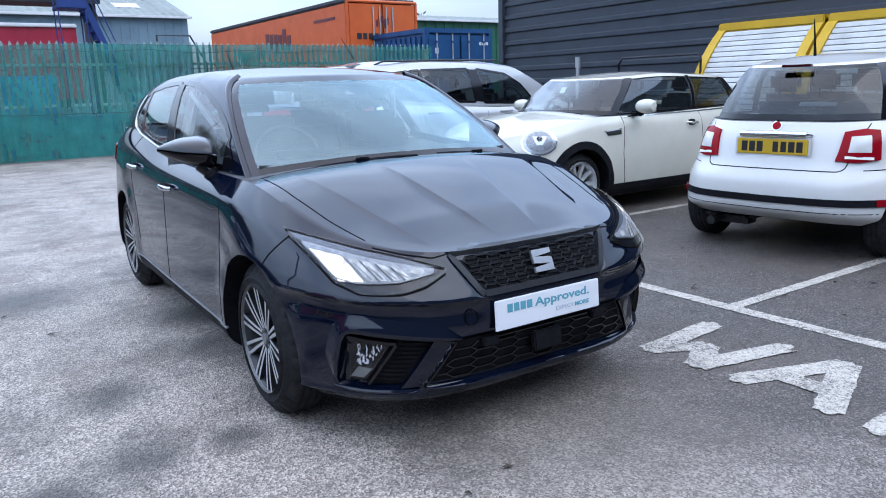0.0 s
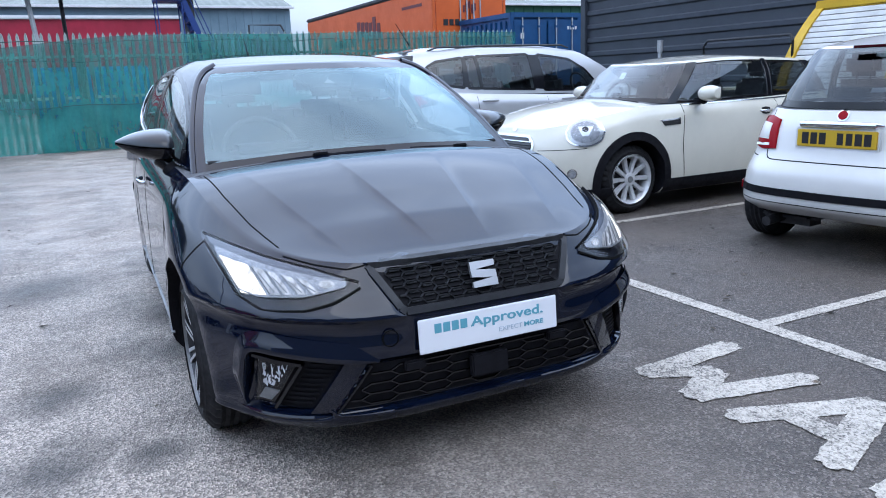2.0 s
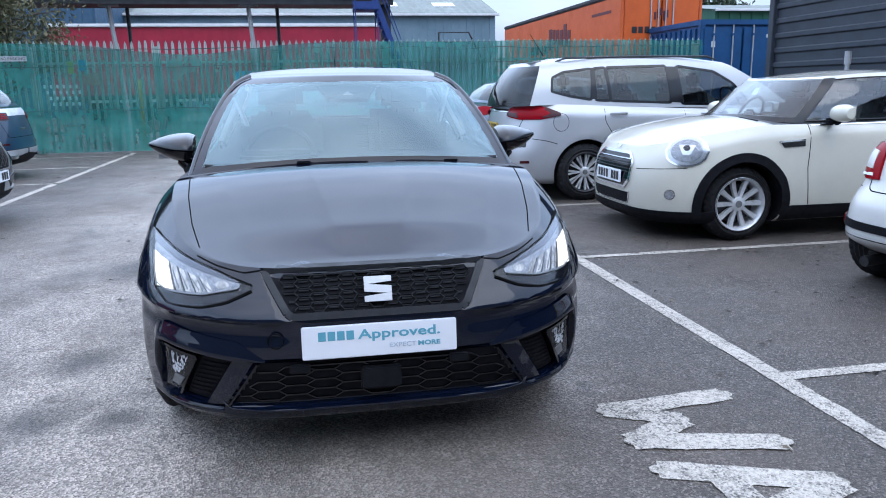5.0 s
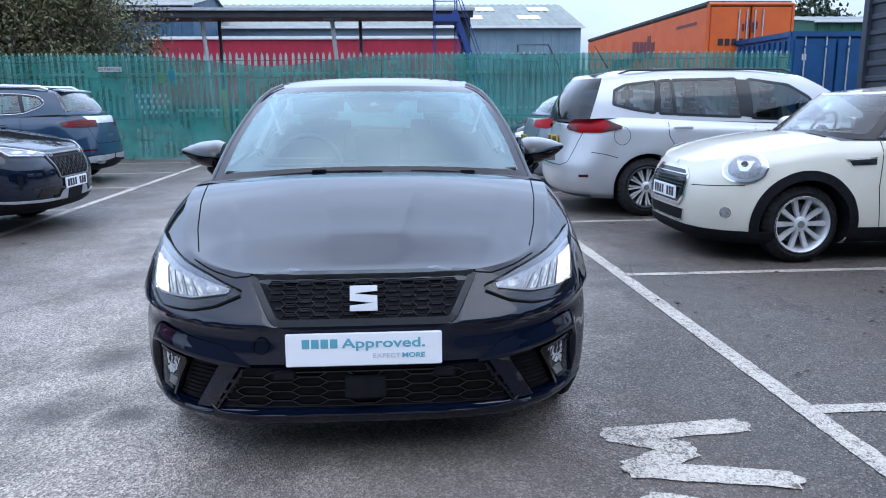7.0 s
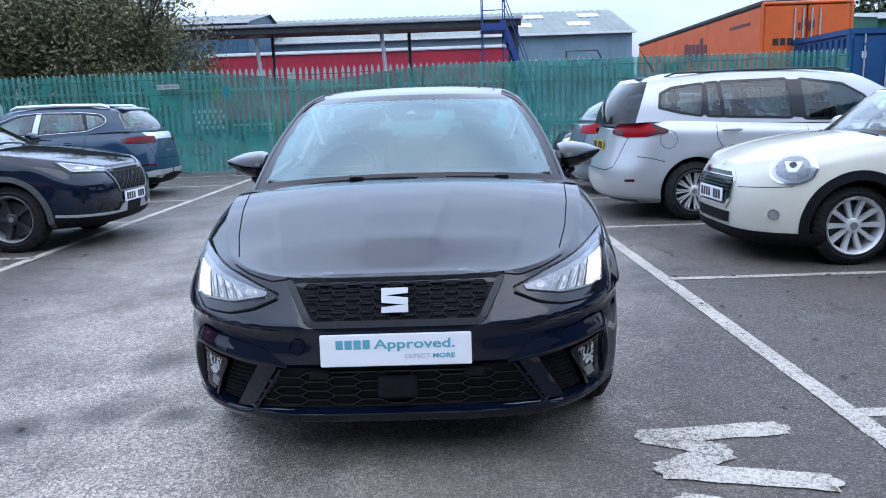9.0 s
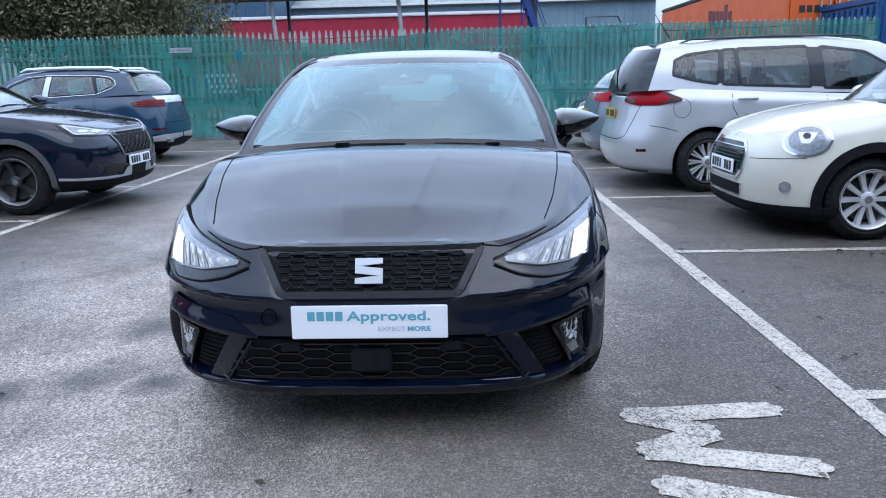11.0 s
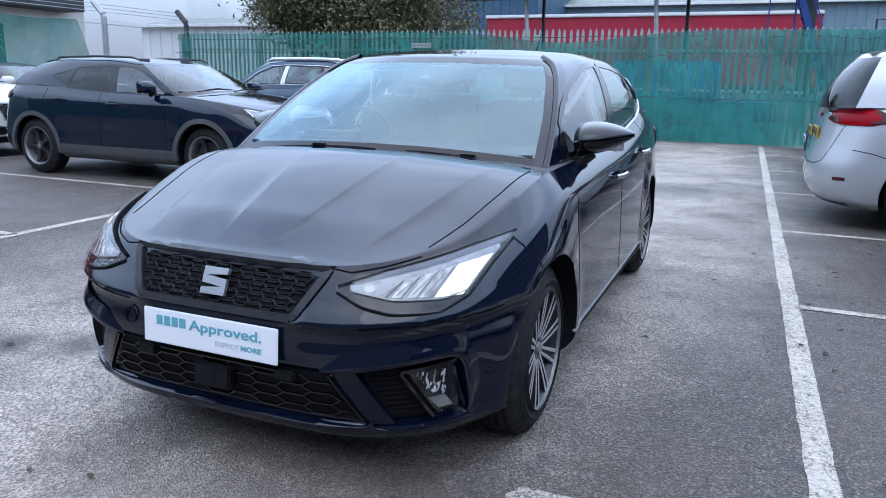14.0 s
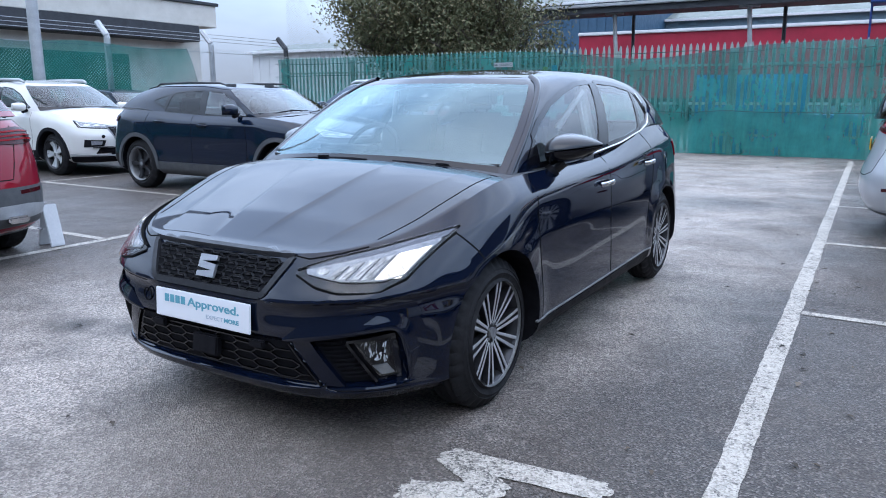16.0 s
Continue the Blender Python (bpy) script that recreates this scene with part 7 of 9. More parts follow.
            if mat is LAMP_VANE:
                for q in (0.5,):
                    c.strip("vane_slot", "front", [(u + 0.018 + q * w, z1 - 0.004 - 0.012 * q), (u - 0.010 + q * w, z0 + 0.006)], 0.0030, GREY_ALLOY, 0.014, 0.006, 6, sg, hl)
            c.strip("vane_edge", "front", [(u + w + 0.0215, z1 + 0.27 * w), (u + w - 0.0085, z0)], 0.002, GREY_ALLOY, 0.015, 0.01, 6, sg, hl)
        c.strip("reflector_edge", "front", [(0.46, 0.657), (0.58, 0.638), (0.70, 0.638), (0.745, 0.654)], 0.004, GREY_ALLOY, 0.014, 0.01, 20, sg, hl)
        c.patch("lamp_lens", "front", upper, lower, LENS, 0.020, -0.016, 26, 10, sg, hl)
        c.strip("headlight_gasket", "front", lower, 0.008, SEAM, 0.006, 0.004, 30, sg, hl)
        c.strip("headlight_gasket", "front", upper, 0.007, SEAM, 0.010, 0.004, 30, sg, hl)
        # gaps between panels
        c.strip("panel_gap", "front", [(0.375, 0.714), (0.44, 0.706), (0.53, 0.724), (0.605, 0.745)], 0.0045, SEAM, 0.002, 0.004, 24, sg)
        c.strip("panel_gap", "top", [(0.605, 0.31), (0.655, 0.50), (0.695, 0.72), (0.722, 0.97)], 0.0045, SEAM, 0.001, 0.004, 30, sg)
        side_seams(c, [[(0.53, 0.785), (0.60, 0.70), (0.62, 0.66)], [(1.16, 0.915), (1.13, 0.75), (1.15, 0.50), (1.18, 0.22)], [(2.13, 0.962), (2.12, 0.60), (2.16, 0.23)],
                       [(2.90, 1.05), (3.00, 0.90), (2.98, 0.74), (2.88, 0.58), (2.86, 0.40)], [(1.10, 0.258), (2.0, 0.262), (2.92, 0.268)]], sg)
        handle(c, 2.02, 0.822, sg, CHROME, tilt=0.006)
        handle(c, 2.84, 0.874, sg, CHROME, tilt=0.008)
        c.strip("sill_strip", "side", [(1.10, 0.285), (2.0, 0.292), (2.94, 0.300)], 0.006, GREY_ALLOY, 0.007, 0.006, 30, sg)
        c.patch("sill_cover", "side", [(1.12, 0.272), (2.92, 0.285)], [(1.12, 0.185), (2.92, 0.185)], PLASTIC, 0.004, 0.006, 24, 3, sg)
        c.patch("tail_lamp", "tail", [(38, 0.985), (62, 0.965)], [(38, 0.84), (58, 0.86)], RED_LAMP, 0.006, 0.01, 10, 5, sg)
        # door mirror
        c.wedge_mirror(0.895, 1.50, 1.018, sg, CAP_SKY_GREY)
        Geo().tube([(sg * 0.715, 1.17, 0.965), (sg * 0.665, 1.42, 1.14), (sg * 0.545, 1.80, 1.345)], [0.010, 0.010, 0.008], 8).make("inner_pillar", CABIN_PALE, R)
        # pale pillar trims and belts inside
        Geo().box((sg * 0.655, 2.26, 1.15), (0.05, 0.10, 0.40), 0.02, pose(0, 0, 0, -24, sg * -24, 0).to_3x3().to_4x4()).make("inner_pillar", CABIN_PALE, R)
        Geo().tube([(sg * 0.64, 2.22, 1.30), (sg * 0.55, 2.05, 1.08), (sg * 0.50, 1.98, 0.95)], 0.018, 6).make("seat_belt", CABIN_PALE, R)
    c.strip("panel_gap", "front", [(-0.375, 0.714), (0.375, 0.714)], 0.006, SEAM, 0.002, 0.004, 24)
    ring = [(0.345 * -1 + 0.026 * math.cos(k * math.pi / 12), 0.492 + 0.026 * math.sin(k * math.pi / 12)) for k in range(25)]
    c.strip("tow_eye_cover", "front", ring, 0.003, SEAM, 0.001, 0.003, 26)
    # cabin
    c.seats(((1.98, 0.36), (2.85, 0.38)), 0.98)
    c.steering(-0.36, 1.56, 0.955)
    Geo().box((0, 1.30, 0.945), (1.42, 0.42, 0.07), 0.03).make("dashboard", CABIN, R)
    Geo().box((-0.36, 1.36, 0.99), (0.36, 0.16, 0.06), 0.025).make("instrument_hood", CABIN, R)
    sh = Geo().prism([(-0.155, 0.075), (0.155, 0.075), (0.10, -0.06), (-0.10, -0.06)], -0.02, 0.0, pose(0, 1.585, 1.285, 30.5)).make("sensor_housing", PLASTIC, R)
    Geo().prism([(-0.03, -0.02), (0.03, -0.02), (0.0, 0.02)], 0.001, 0.004, pose(0, 1.575, 1.280, 30.5)).make("sensor_lens", GREY_ALLOY, sh)
    Geo().box((0, 1.80, 1.275), (0.24, 0.03, 0.065), 0.02).make("rear_view_mirror", GLOSS_BLACK, R)
    rows = []
    for i in range(9):
        y = 1.78 + 1.62 * i / 8
        zz = min(1.345, 1.300 + 0.14 * (y - 1.78), 1.352 - 0.10 * max(0.0, y - 2.7))
        rows.append([Vector((x, y, zz + 0.03 * (1 - (x / 0.5) ** 2))) for x in (-0.5, -0.3, 0.0, 0.3, 0.5)])
    Geo().grid(rows).make("headliner", CABIN_PALE, R, "pale grey roof lining")
    # wipers and cowl
    for x0, x1, y0, y1 in ((-0.52, 0.05, 1.045, 1.00), (0.18, 0.70, 1.03, 1.075)):
        z = lambda x: 0.972 - 0.050 * (x / 0.7) ** 2
        n = [(x0 + (x1 - x0) * k / 6, y0 + (y1 - y0) * k / 6 - 0.02, z(x0 + (x1 - x0) * k / 6) + 0.012) for k in range(7)]
        w = Geo().tube(n, [0.004] + [0.007] * 5 + [0.004], 6).make("wiper", PLASTIC, R)
        a = Vector(n[3])
        Geo().box(a + Vector((0, 0, 0.008)), (0.07, 0.022, 0.014), 0.005).make("wiper_arm_joint", PLASTIC, w)
    Geo().tube([(0.0, 3.35, 1.425), (0.0, 3.52, 1.60)], [0.006, 0.002], 6).make("aerial", PLASTIC, R)
    c.place(1.826, 1.985, -0.5)
    return c


def roof_rails(c, x, y0, y1, z, mat, rise=0.045, thick=1.0):
    for sg in (1, -1):
        pts = [(sg * (x - 0.02), y0, z - 0.02), (sg * x, y0 + 0.12, z + rise * 0.6), (sg * x, (y0 + y1) / 2, z + rise), (sg * x, y1 - 0.12, z + rise * 0.5), (sg * (x - 0.02), y1, z - 0.03)]
        Geo().tube(pts, [r * thick for r in (0.008, 0.013, 0.013, 0.013, 0.008)], 8).make("roof_rail", mat, c.root)


def wiper_pair(c, y, z, half=0.6):
    for x0, x1 in ((-half, -0.03), (0.06, half)):
        w = Geo().tube([(x0, y + 0.03, z - 0.02), ((x0 + x1) / 2, y, z + 0.012), (x1, y - 0.01, z)], [0.006, 0.011, 0.006], 6).make("wiper", PLASTIC, c.root)


def mini():
    L = 3.82
    top = curve((0.0, 0.735), (0.16, 0.80), (0.5, 0.885), (1.1, 0.958), (1.6, 0.955), (3.4, 0.99), (L, 0.95))
    sh = curve((0.0, 0.66), (0.4, 0.78), (1.0, 0.86), (2.0, 0.865), (3.4, 0.89), (L, 0.86))
    lv = [
        dict(z=flat(0.15), nf=0.12, nr=0.16, hw=0.77, cf=0.52, cr=0.32, e=1.3),
        dict(z=flat(0.20), nf=0.04, nr=0.06, hw=0.83, cf=0.54, cr=0.34, e=1.3),
        dict(z=flat(0.34), nf=0.01, nr=0.0, hw=0.852, cf=0.56, cr=0.36, e=1.3),
        dict(z=flat(0.48), nf=0.0, nr=0.0, hw=0.86, cf=0.58, cr=0.38, e=1.3),
        dict(z=curve((0, 0.60), (1, 0.66), (L, 0.66)), nf=0.02, nr=0.02, hw=0.862, cf=0.60, cr=0.40, e=1.3),
        dict(z=sh, nf=0.05, nr=0.06, hw=0.848, cf=0.66, cr=0.42, e=1.3),
        dict(z=top, nf=0.10, nr=0.10, hw=0.785, cf=0.74, cr=0.44, e=1.3),
    ]
    s = dict(length=L, width=1.727, axles=(0.80, 3.295), wheel_r=0.312, rim_r=0.225, arch_r=0.362, levels=lv, inset=0.03, flare=0.02,
             plan=curve((0, 0.97), (0.9, 1.0), (2.0, 1.0), (3.2, 0.985), (L, 0.93)), cowl=1.08, deck_end=3.5,
             crown=curve((0, 0.0), (0.2, 0.02), (0.6, 0.05), (1.1, 0.05), (1.35, 0.0), (L, 0.01)))
    s["glass"] = glasshouse((1.05, 1.58), (3.70, 3.42), (1.30, 1.40, 2.56, 2.62, 3.36, 3.50), (1.69, 1.80, 2.60, 2.66, 3.20, 3.34),
                            ("black", "w1", "black", "w2", "black"), curve((0, 0.775), (0.5, 0.715), (0.9, 0.632), (1, 0.60)),
                            curve((1.04, 0.985), (1.35, 0.965), (3.7, 1.0)), curve((1.6, 1.335), (2.2, 1.37), (3.42, 1.325)), 0.035, rear_sill="roof", taper=0.08,
                            tint={"w2": PRIVACY})
    c = Car("cream_hatchback", "cream white three-door small hatchback with black wheel arches", s, CREAM_PAINT)
    c.wheels(spokes(10, 0.044, 0.02, ALLOY))
    R = c.root
    gr = c.patch("grille", "front", [(-0.365, 0.645), (-0.27, 0.705), (0.27, 0.705), (0.365, 0.645)], [(-0.365, 0.50), (-0.29, 0.44), (0.29, 0.44), (0.365, 0.50)], GLOSS_BLACK, 0.006, 0.01, 24, 8)
    for k in range(5):
        c.strip("grille_bar", "front", [(-0.345, 0.562 + 0.026 * k), (0.345, 0.562 + 0.026 * k)], 0.009, CHROME if k == 4 else DARK_ALLOY, 0.02, 0.01, 16, parent=gr)
    ring = [(-0.375, 0.65), (-0.28, 0.715), (0.28, 0.715), (0.375, 0.65), (0.38, 0.50), (0.30, 0.43), (-0.30, 0.43), (-0.38, 0.50), (-0.375, 0.65)]
    c.strip("grille_surround", "front", ring, 0.026, CHROME, 0.014, 0.01, 70, parent=gr)
    c.plate("front", 0, 0.515, PLATE_WHITE)
    lo = c.patch("lower_grille", "front", [(-0.36, 0.385), (0.36, 0.385)], [(-0.33, 0.295), (0.33, 0.295)], PLASTIC, 0.004, 0.01, 20, 4)
    c.strip("grille_surround", "front", [(-0.37, 0.39), (-0.34, 0.288), (0.34, 0.288), (0.37, 0.39)], 0.010, CHROME, 0.008, 0.01, 30, parent=lo)
    c.patch("bumper_skirt", "nose", [(-66, 0.262), (66, 0.262)], [(-66, 0.165), (66, 0.165)], PLASTIC, 0.010, 0.01, 40, 3)
    c.strip("panel_gap", "nose", [(-52, 0.625), (-26, 0.60)], 0.006, SEAM, 0.001, 0.004, 20)
    c.strip("panel_gap", "nose", [(52, 0.625), (26, 0.60)], 0.006, SEAM, 0.001, 0.004, 20)
    c.oval("badge", "front", 0, 0.765, 0.035, 0.018, CHROME, 0.008, 0.004)
    c.arches(0.075, PLASTIC)
    for sg in (1, -1):
        hl = c.oval("headlight", "nose", 51, 0.757, 10.4, 0.120, CHROME, 0.010, 0.01, sg)
        c.oval("lamp_ring", "nose", 51, 0.757, 9.3, 0.107, SATIN_SILVER, 0.013, 0.004, sg, hl)
        c.oval("lamp_bowl", "nose", 51, 0.757, 7.4, 0.085, LAMP_BOWL, 0.018, 0.004, sg, hl)
        c.patch("lamp_core", "nose", [(47.0, 0.800), (55, 0.800)], [(49.5, 0.730), (52.5, 0.730)], FACET, 0.021, 0.004, 6, 4, sg, hl)
        c.oval("lamp_bulb", "nose", 51, 0.778, 1.6, 0.018, DARK_ALLOY, 0.026, 0.004, sg, hl)
        c.oval("lamp_lens", "nose", 51, 0.757, 9.8, 0.112, LENS, 0.022, -0.012, sg, hl, bulge=0.02)
        fg = c.oval("fog_lamp", "nose", 45, 0.405, 2.5, 0.044, CHROME, 0.006, 0.006, sg)
        c.oval("fog_surround", "nose", 43.6, 0.405, 4.6, 0.062, CREAM_PAINT, 0.003, 0.006, sg, fg)
        c.oval("fog_lens", "nose", 45, 0.405, 1.8, 0.034, LAMP_BOWL, 0.012, 0.004, sg, fg)
        c.patch("sill_cover", "side", [(1.16, 0.285), (2.94, 0.285)], [(1.16, 0.165), (2.94, 0.165)], PLASTIC, 0.008, 0.006, 24, 3, sg)
        side_seams(c, [[(1.40, 0.955), (1.38, 0.60), (1.42, 0.29)], [(2.62, 0.965), (2.66, 0.60), (2.60, 0.29)]], sg)
        c.patch("side_vent", "side", [(1.12, 0.815), (1.34, 0.825)], [(1.15, 0.775), (1.34, 0.780)], GLOSS_BLACK, 0.008, 0.006, 10, 3, sg)
        c.strip("vent_trim", "side", [(1.10, 0.82), (1.34, 0.832)], 0.012, CHROME, 0.012, 0.006, 8, sg)
        c.strip("belt_trim", "side", [(1.42, 0.945), (2.5, 0.955), (3.3, 0.972)], 0.014, CHROME, 0.006, 0.006, 24, sg)
        handle(c, 2.46, 0.845, sg, CHROME)
        mr = c.mirror(0.955, 1.60, 1.045, sg, CREAM_PAINT, (0.215, 0.15, 0.15), 0.95, 0.15)
        Geo().box((sg * 0.83, 1.57, 0.975), (0.10, 0.07, 0.06), 0.02).make("mirror_foot", PLASTIC, mr)
        c.patch("tail_lamp", "tail", [(34, 0.93), (52, 0.93)], [(34, 0.72), (52, 0.72)], RED_LAMP, 0.008, 0.01, 8, 5, sg)
    c.seats(((2.05, 0.33), (2.85, 0.33)), 0.96)
    c.steering(-0.33, 1.58, 1.0)
    Geo().box((0, 1.42, 0.955), (1.36, 0.36, 0.07), 0.03).make("dashboard", CABIN, R)
    Geo().box((-0.18, 1.53, 1.22), (0.075, 0.003, 0.075), 0.0, pose(0, 0, 0, -33).to_3x3().to_4x4()).make("windscreen_sticker", PLATE_WHITE, R)
    wiper_pair(c, 1.07, 0.985)
    c.place(4.335, 5.97, -90)
    return c


def fiat():
    L = 3.57
    top = curve((0.0, 0.70), (0.4, 0.83), (0.95, 0.95), (2.0, 0.95), (3.0, 0.985), (L, 0.965))
    sh = curve((0.0, 0.62), (0.6, 0.78), (1.2, 0.84), (L, 0.86))
    lv = [
        dict(z=curve((0, 0.20), (2.4, 0.20), (L, 0.275)), nf=0.12, nr=0.12, hw=0.72, cf=0.55, cr=0.34, e=1.3, mr=5.0),
        dict(z=curve((0, 0.26), (2.4, 0.26), (L, 0.325)), nf=0.04, nr=0.03, hw=0.785, cf=0.56, cr=0.36, e=1.3, mr=5.0),
        dict(z=flat(0.38), nf=0.0, nr=0.0, hw=0.805, cf=0.56, cr=0.40, e=1.3, mr=5.0),
        dict(z=flat(0.55), nf=0.0, nr=0.01, hw=0.812, cf=0.58, cr=0.44, e=1.3, mr=4.6),
        dict(z=curve((0, 0.58), (L, 0.68)), nf=0.03, nr=0.07, hw=0.812, cf=0.60, cr=0.46, e=1.3, mr=3.6),
        dict(z=sh, nf=0.06, nr=0.11, hw=0.80, cf=0.66, cr=0.50, e=1.3, mr=2.9),
        dict(z=top, nf=0.10, nr=0.16, hw=0.745, cf=0.74, cr=0.52, e=1.3, mr=2.8),
    ]
    s = dict(length=L, width=1.627, axles=(0.72, 3.02), wheel_r=0.292, rim_r=0.195, arch_r=0.335, levels=lv, inset=0.03, flare=0.02,
             plan=curve((0, 0.96), (0.9, 0.99), (2.0, 1.0), (3.0, 0.97), (L, 0.91)), cowl=0.95, deck_end=3.35,
             crown=curve((0, 0.0), (0.5, 0.06), (0.95, 0.05), (1.2, 0.0), (L, 0.01)))
    s["glass"] = glasshouse((0.95, 1.45), (3.40, 3.06), (1.12, 1.25, 2.22, 2.30, 2.78, 3.02, 3.16), (1.5, 1.62, 2.32, 2.40, 2.70, 2.82, 2.94),
                            ("paint", "w1", "black", "w2", "paint", "black"), curve((0, 0.745), (0.5, 0.69), (0.9, 0.60), (1, 0.555)),
                            curve((0.95, 0.99), (1.3, 0.965), (2.9, 0.99), (3.4, 0.985)), curve((1.45, 1.39), (2.2, 1.44), (3.06, 1.385)), 0.04,
                            rear_sill="sill", rear_low=2, taper=0.19, rear_bulge=0.07, rear_tint=SMOKED)
    c = Car("white_city_car", "white rounded three-door city car with its tailgate shut", s, WHITE_PAINT)
    c.wheels(spokes(9, 0.046, 0.015, GREY_PLASTIC, ALLOY))
    R = c.root
    c.plate("rear", 0, 0.80, PLATE_YELLOW)
    Geo().box((0, c.on("rear", 0, 0.80)[0].y + 0.004, 0.797), (0.56, 0.02, 0.15), 0.01).make("plate_recess", WHITE_PAINT, R)
    y = c.on("rear", 0, 0.885)[0].y
    Geo().tube([(-0.26, y - 0.01, 0.885), (-0.24, y + 0.03, 0.889), (0, y + 0.042, 0.891), (0.24, y + 0.03, 0.889), (0.26, y - 0.01, 0.885)], [0.012, 0.022, 0.024, 0.022, 0.012], 10).make("grab_handle", CHROME, R)
    c.oval("badge", "rear", 0, 0.945, 0.040, 0.036, CHROME, 0.006, 0.004)
    c.oval("badge_face", "rear", 0, 0.945, 0.030, 0.027, RED_LAMP, 0.010, 0.004)
    c.strip("bumper_strip", "tail", [(-62, 0.435), (0, 0.425), (62, 0.435)], 0.05, PLASTIC, 0.010, 0.006, 50)
    c.strip("panel_gap", "tail", [(-58, 0.36), (0, 0.35), (58, 0.36)], 0.006, SEAM, 0.001, 0.004, 40)
    gate = [(-0.575, 0.965), (-0.53, 0.78), (-0.50, 0.655), (-0.46, 0.64), (0.46, 0.64), (0.50, 0.655), (0.53, 0.78), (0.575, 0.965)]
    c.strip("panel_gap", "rear", gate, 0.008, SEAM, 0.001, 0.004, 70)
    for sg in (1, -1):
        tl = c.patch("tail_lamp", "tail", [(31, 0.905), (39, 0.925), (45.5, 0.915)], [(27.5, 0.710), (36, 0.698), (44.5, 0.72)], RED_LAMP, 0.016, 0.01, 10, 6, sg, bulge=0.02)
        c.patch("lamp_centre", "tail", [(33.5, 0.868), (41, 0.876)], [(32, 0.765), (40.5, 0.765)], WHITE_PAINT, 0.032, 0.004, 8, 5, sg, tl, "body-coloured lamp centre", 0.01)
        c.strip("reverse_lens", "tail", [(31, 0.733), (41.5, 0.725)], 0.018, PLATE_WHITE, 0.026, 0.006, 10, sg, tl)
        c.strip("rear_reflector", "tail", [(42, 0.432), (58, 0.437)], 0.046, RED_LAMP, 0.016, 0.006, 12, sg)
        side_seams(c, [[(1.25, 0.955), (1.22, 0.6), (1.26, 0.27)], [(2.34, 0.965), (2.38, 0.6), (2.32, 0.27)], [(3.02, 0.66), (3.2, 0.66), (3.4, 0.65)]], sg)
        handle(c, 2.2, 0.86, sg, CHROME)
        c.mirror(0.86, 1.38, 1.0, sg, WHITE_PAINT, (0.2, 0.14, 0.14))
        ring = [(2.98 + 0.075 * math.cos(k * math.pi / 10), 0.80 + 0.075 * math.sin(k * math.pi / 10)) for k in range(21)]
        c.strip("fuel_flap_gap", "side", ring, 0.005, SEAM, 0.001, 0.003, 30, sg) if sg < 0 else None
    c.seats(((1.75, 0.32), (2.55, 0.32)), 0.97)
    c.steering(-0.32, 1.35, 1.0)
    Geo().tube([(-0.25, 3.30, 1.06), (0.02, 3.36, 1.03), (0.16, 3.36, 1.03)], [0.008, 0.018, 0.022], 8).make("rear_wiper", PLASTIC, R)
    Geo().tube([(0, 2.86, 1.45), (0, 2.92, 1.72)], [0.012, 0.003], 6).make("aerial", PLASTIC, R)
    Geo().tube([(0.45, L - 0.3, 0.21), (0.45, L - 0.08, 0.20)], 0.035, 10).make("exhaust", DARK_ALLOY, R)
    Geo().box((0.40, L - 0.35, 0.22), (0.42, 0.24, 0.12), 0.05).make("silencer", DARK_ALLOY, R)
    Geo().box((0, 3.16, 1.375), (0.22, 0.05, 0.018), 0.006).make("brake_light", RED_DARK, R)
    Geo().box((-0.22, 3.285, 1.10), (0.26, 0.004, 0.035), 0.0, pose(0, 0, 0, 40).to_3x3().to_4x4()).make("window_sticker", PLATE_WHITE, R)
    c.place(8.52, 3.53, 97)
    return c


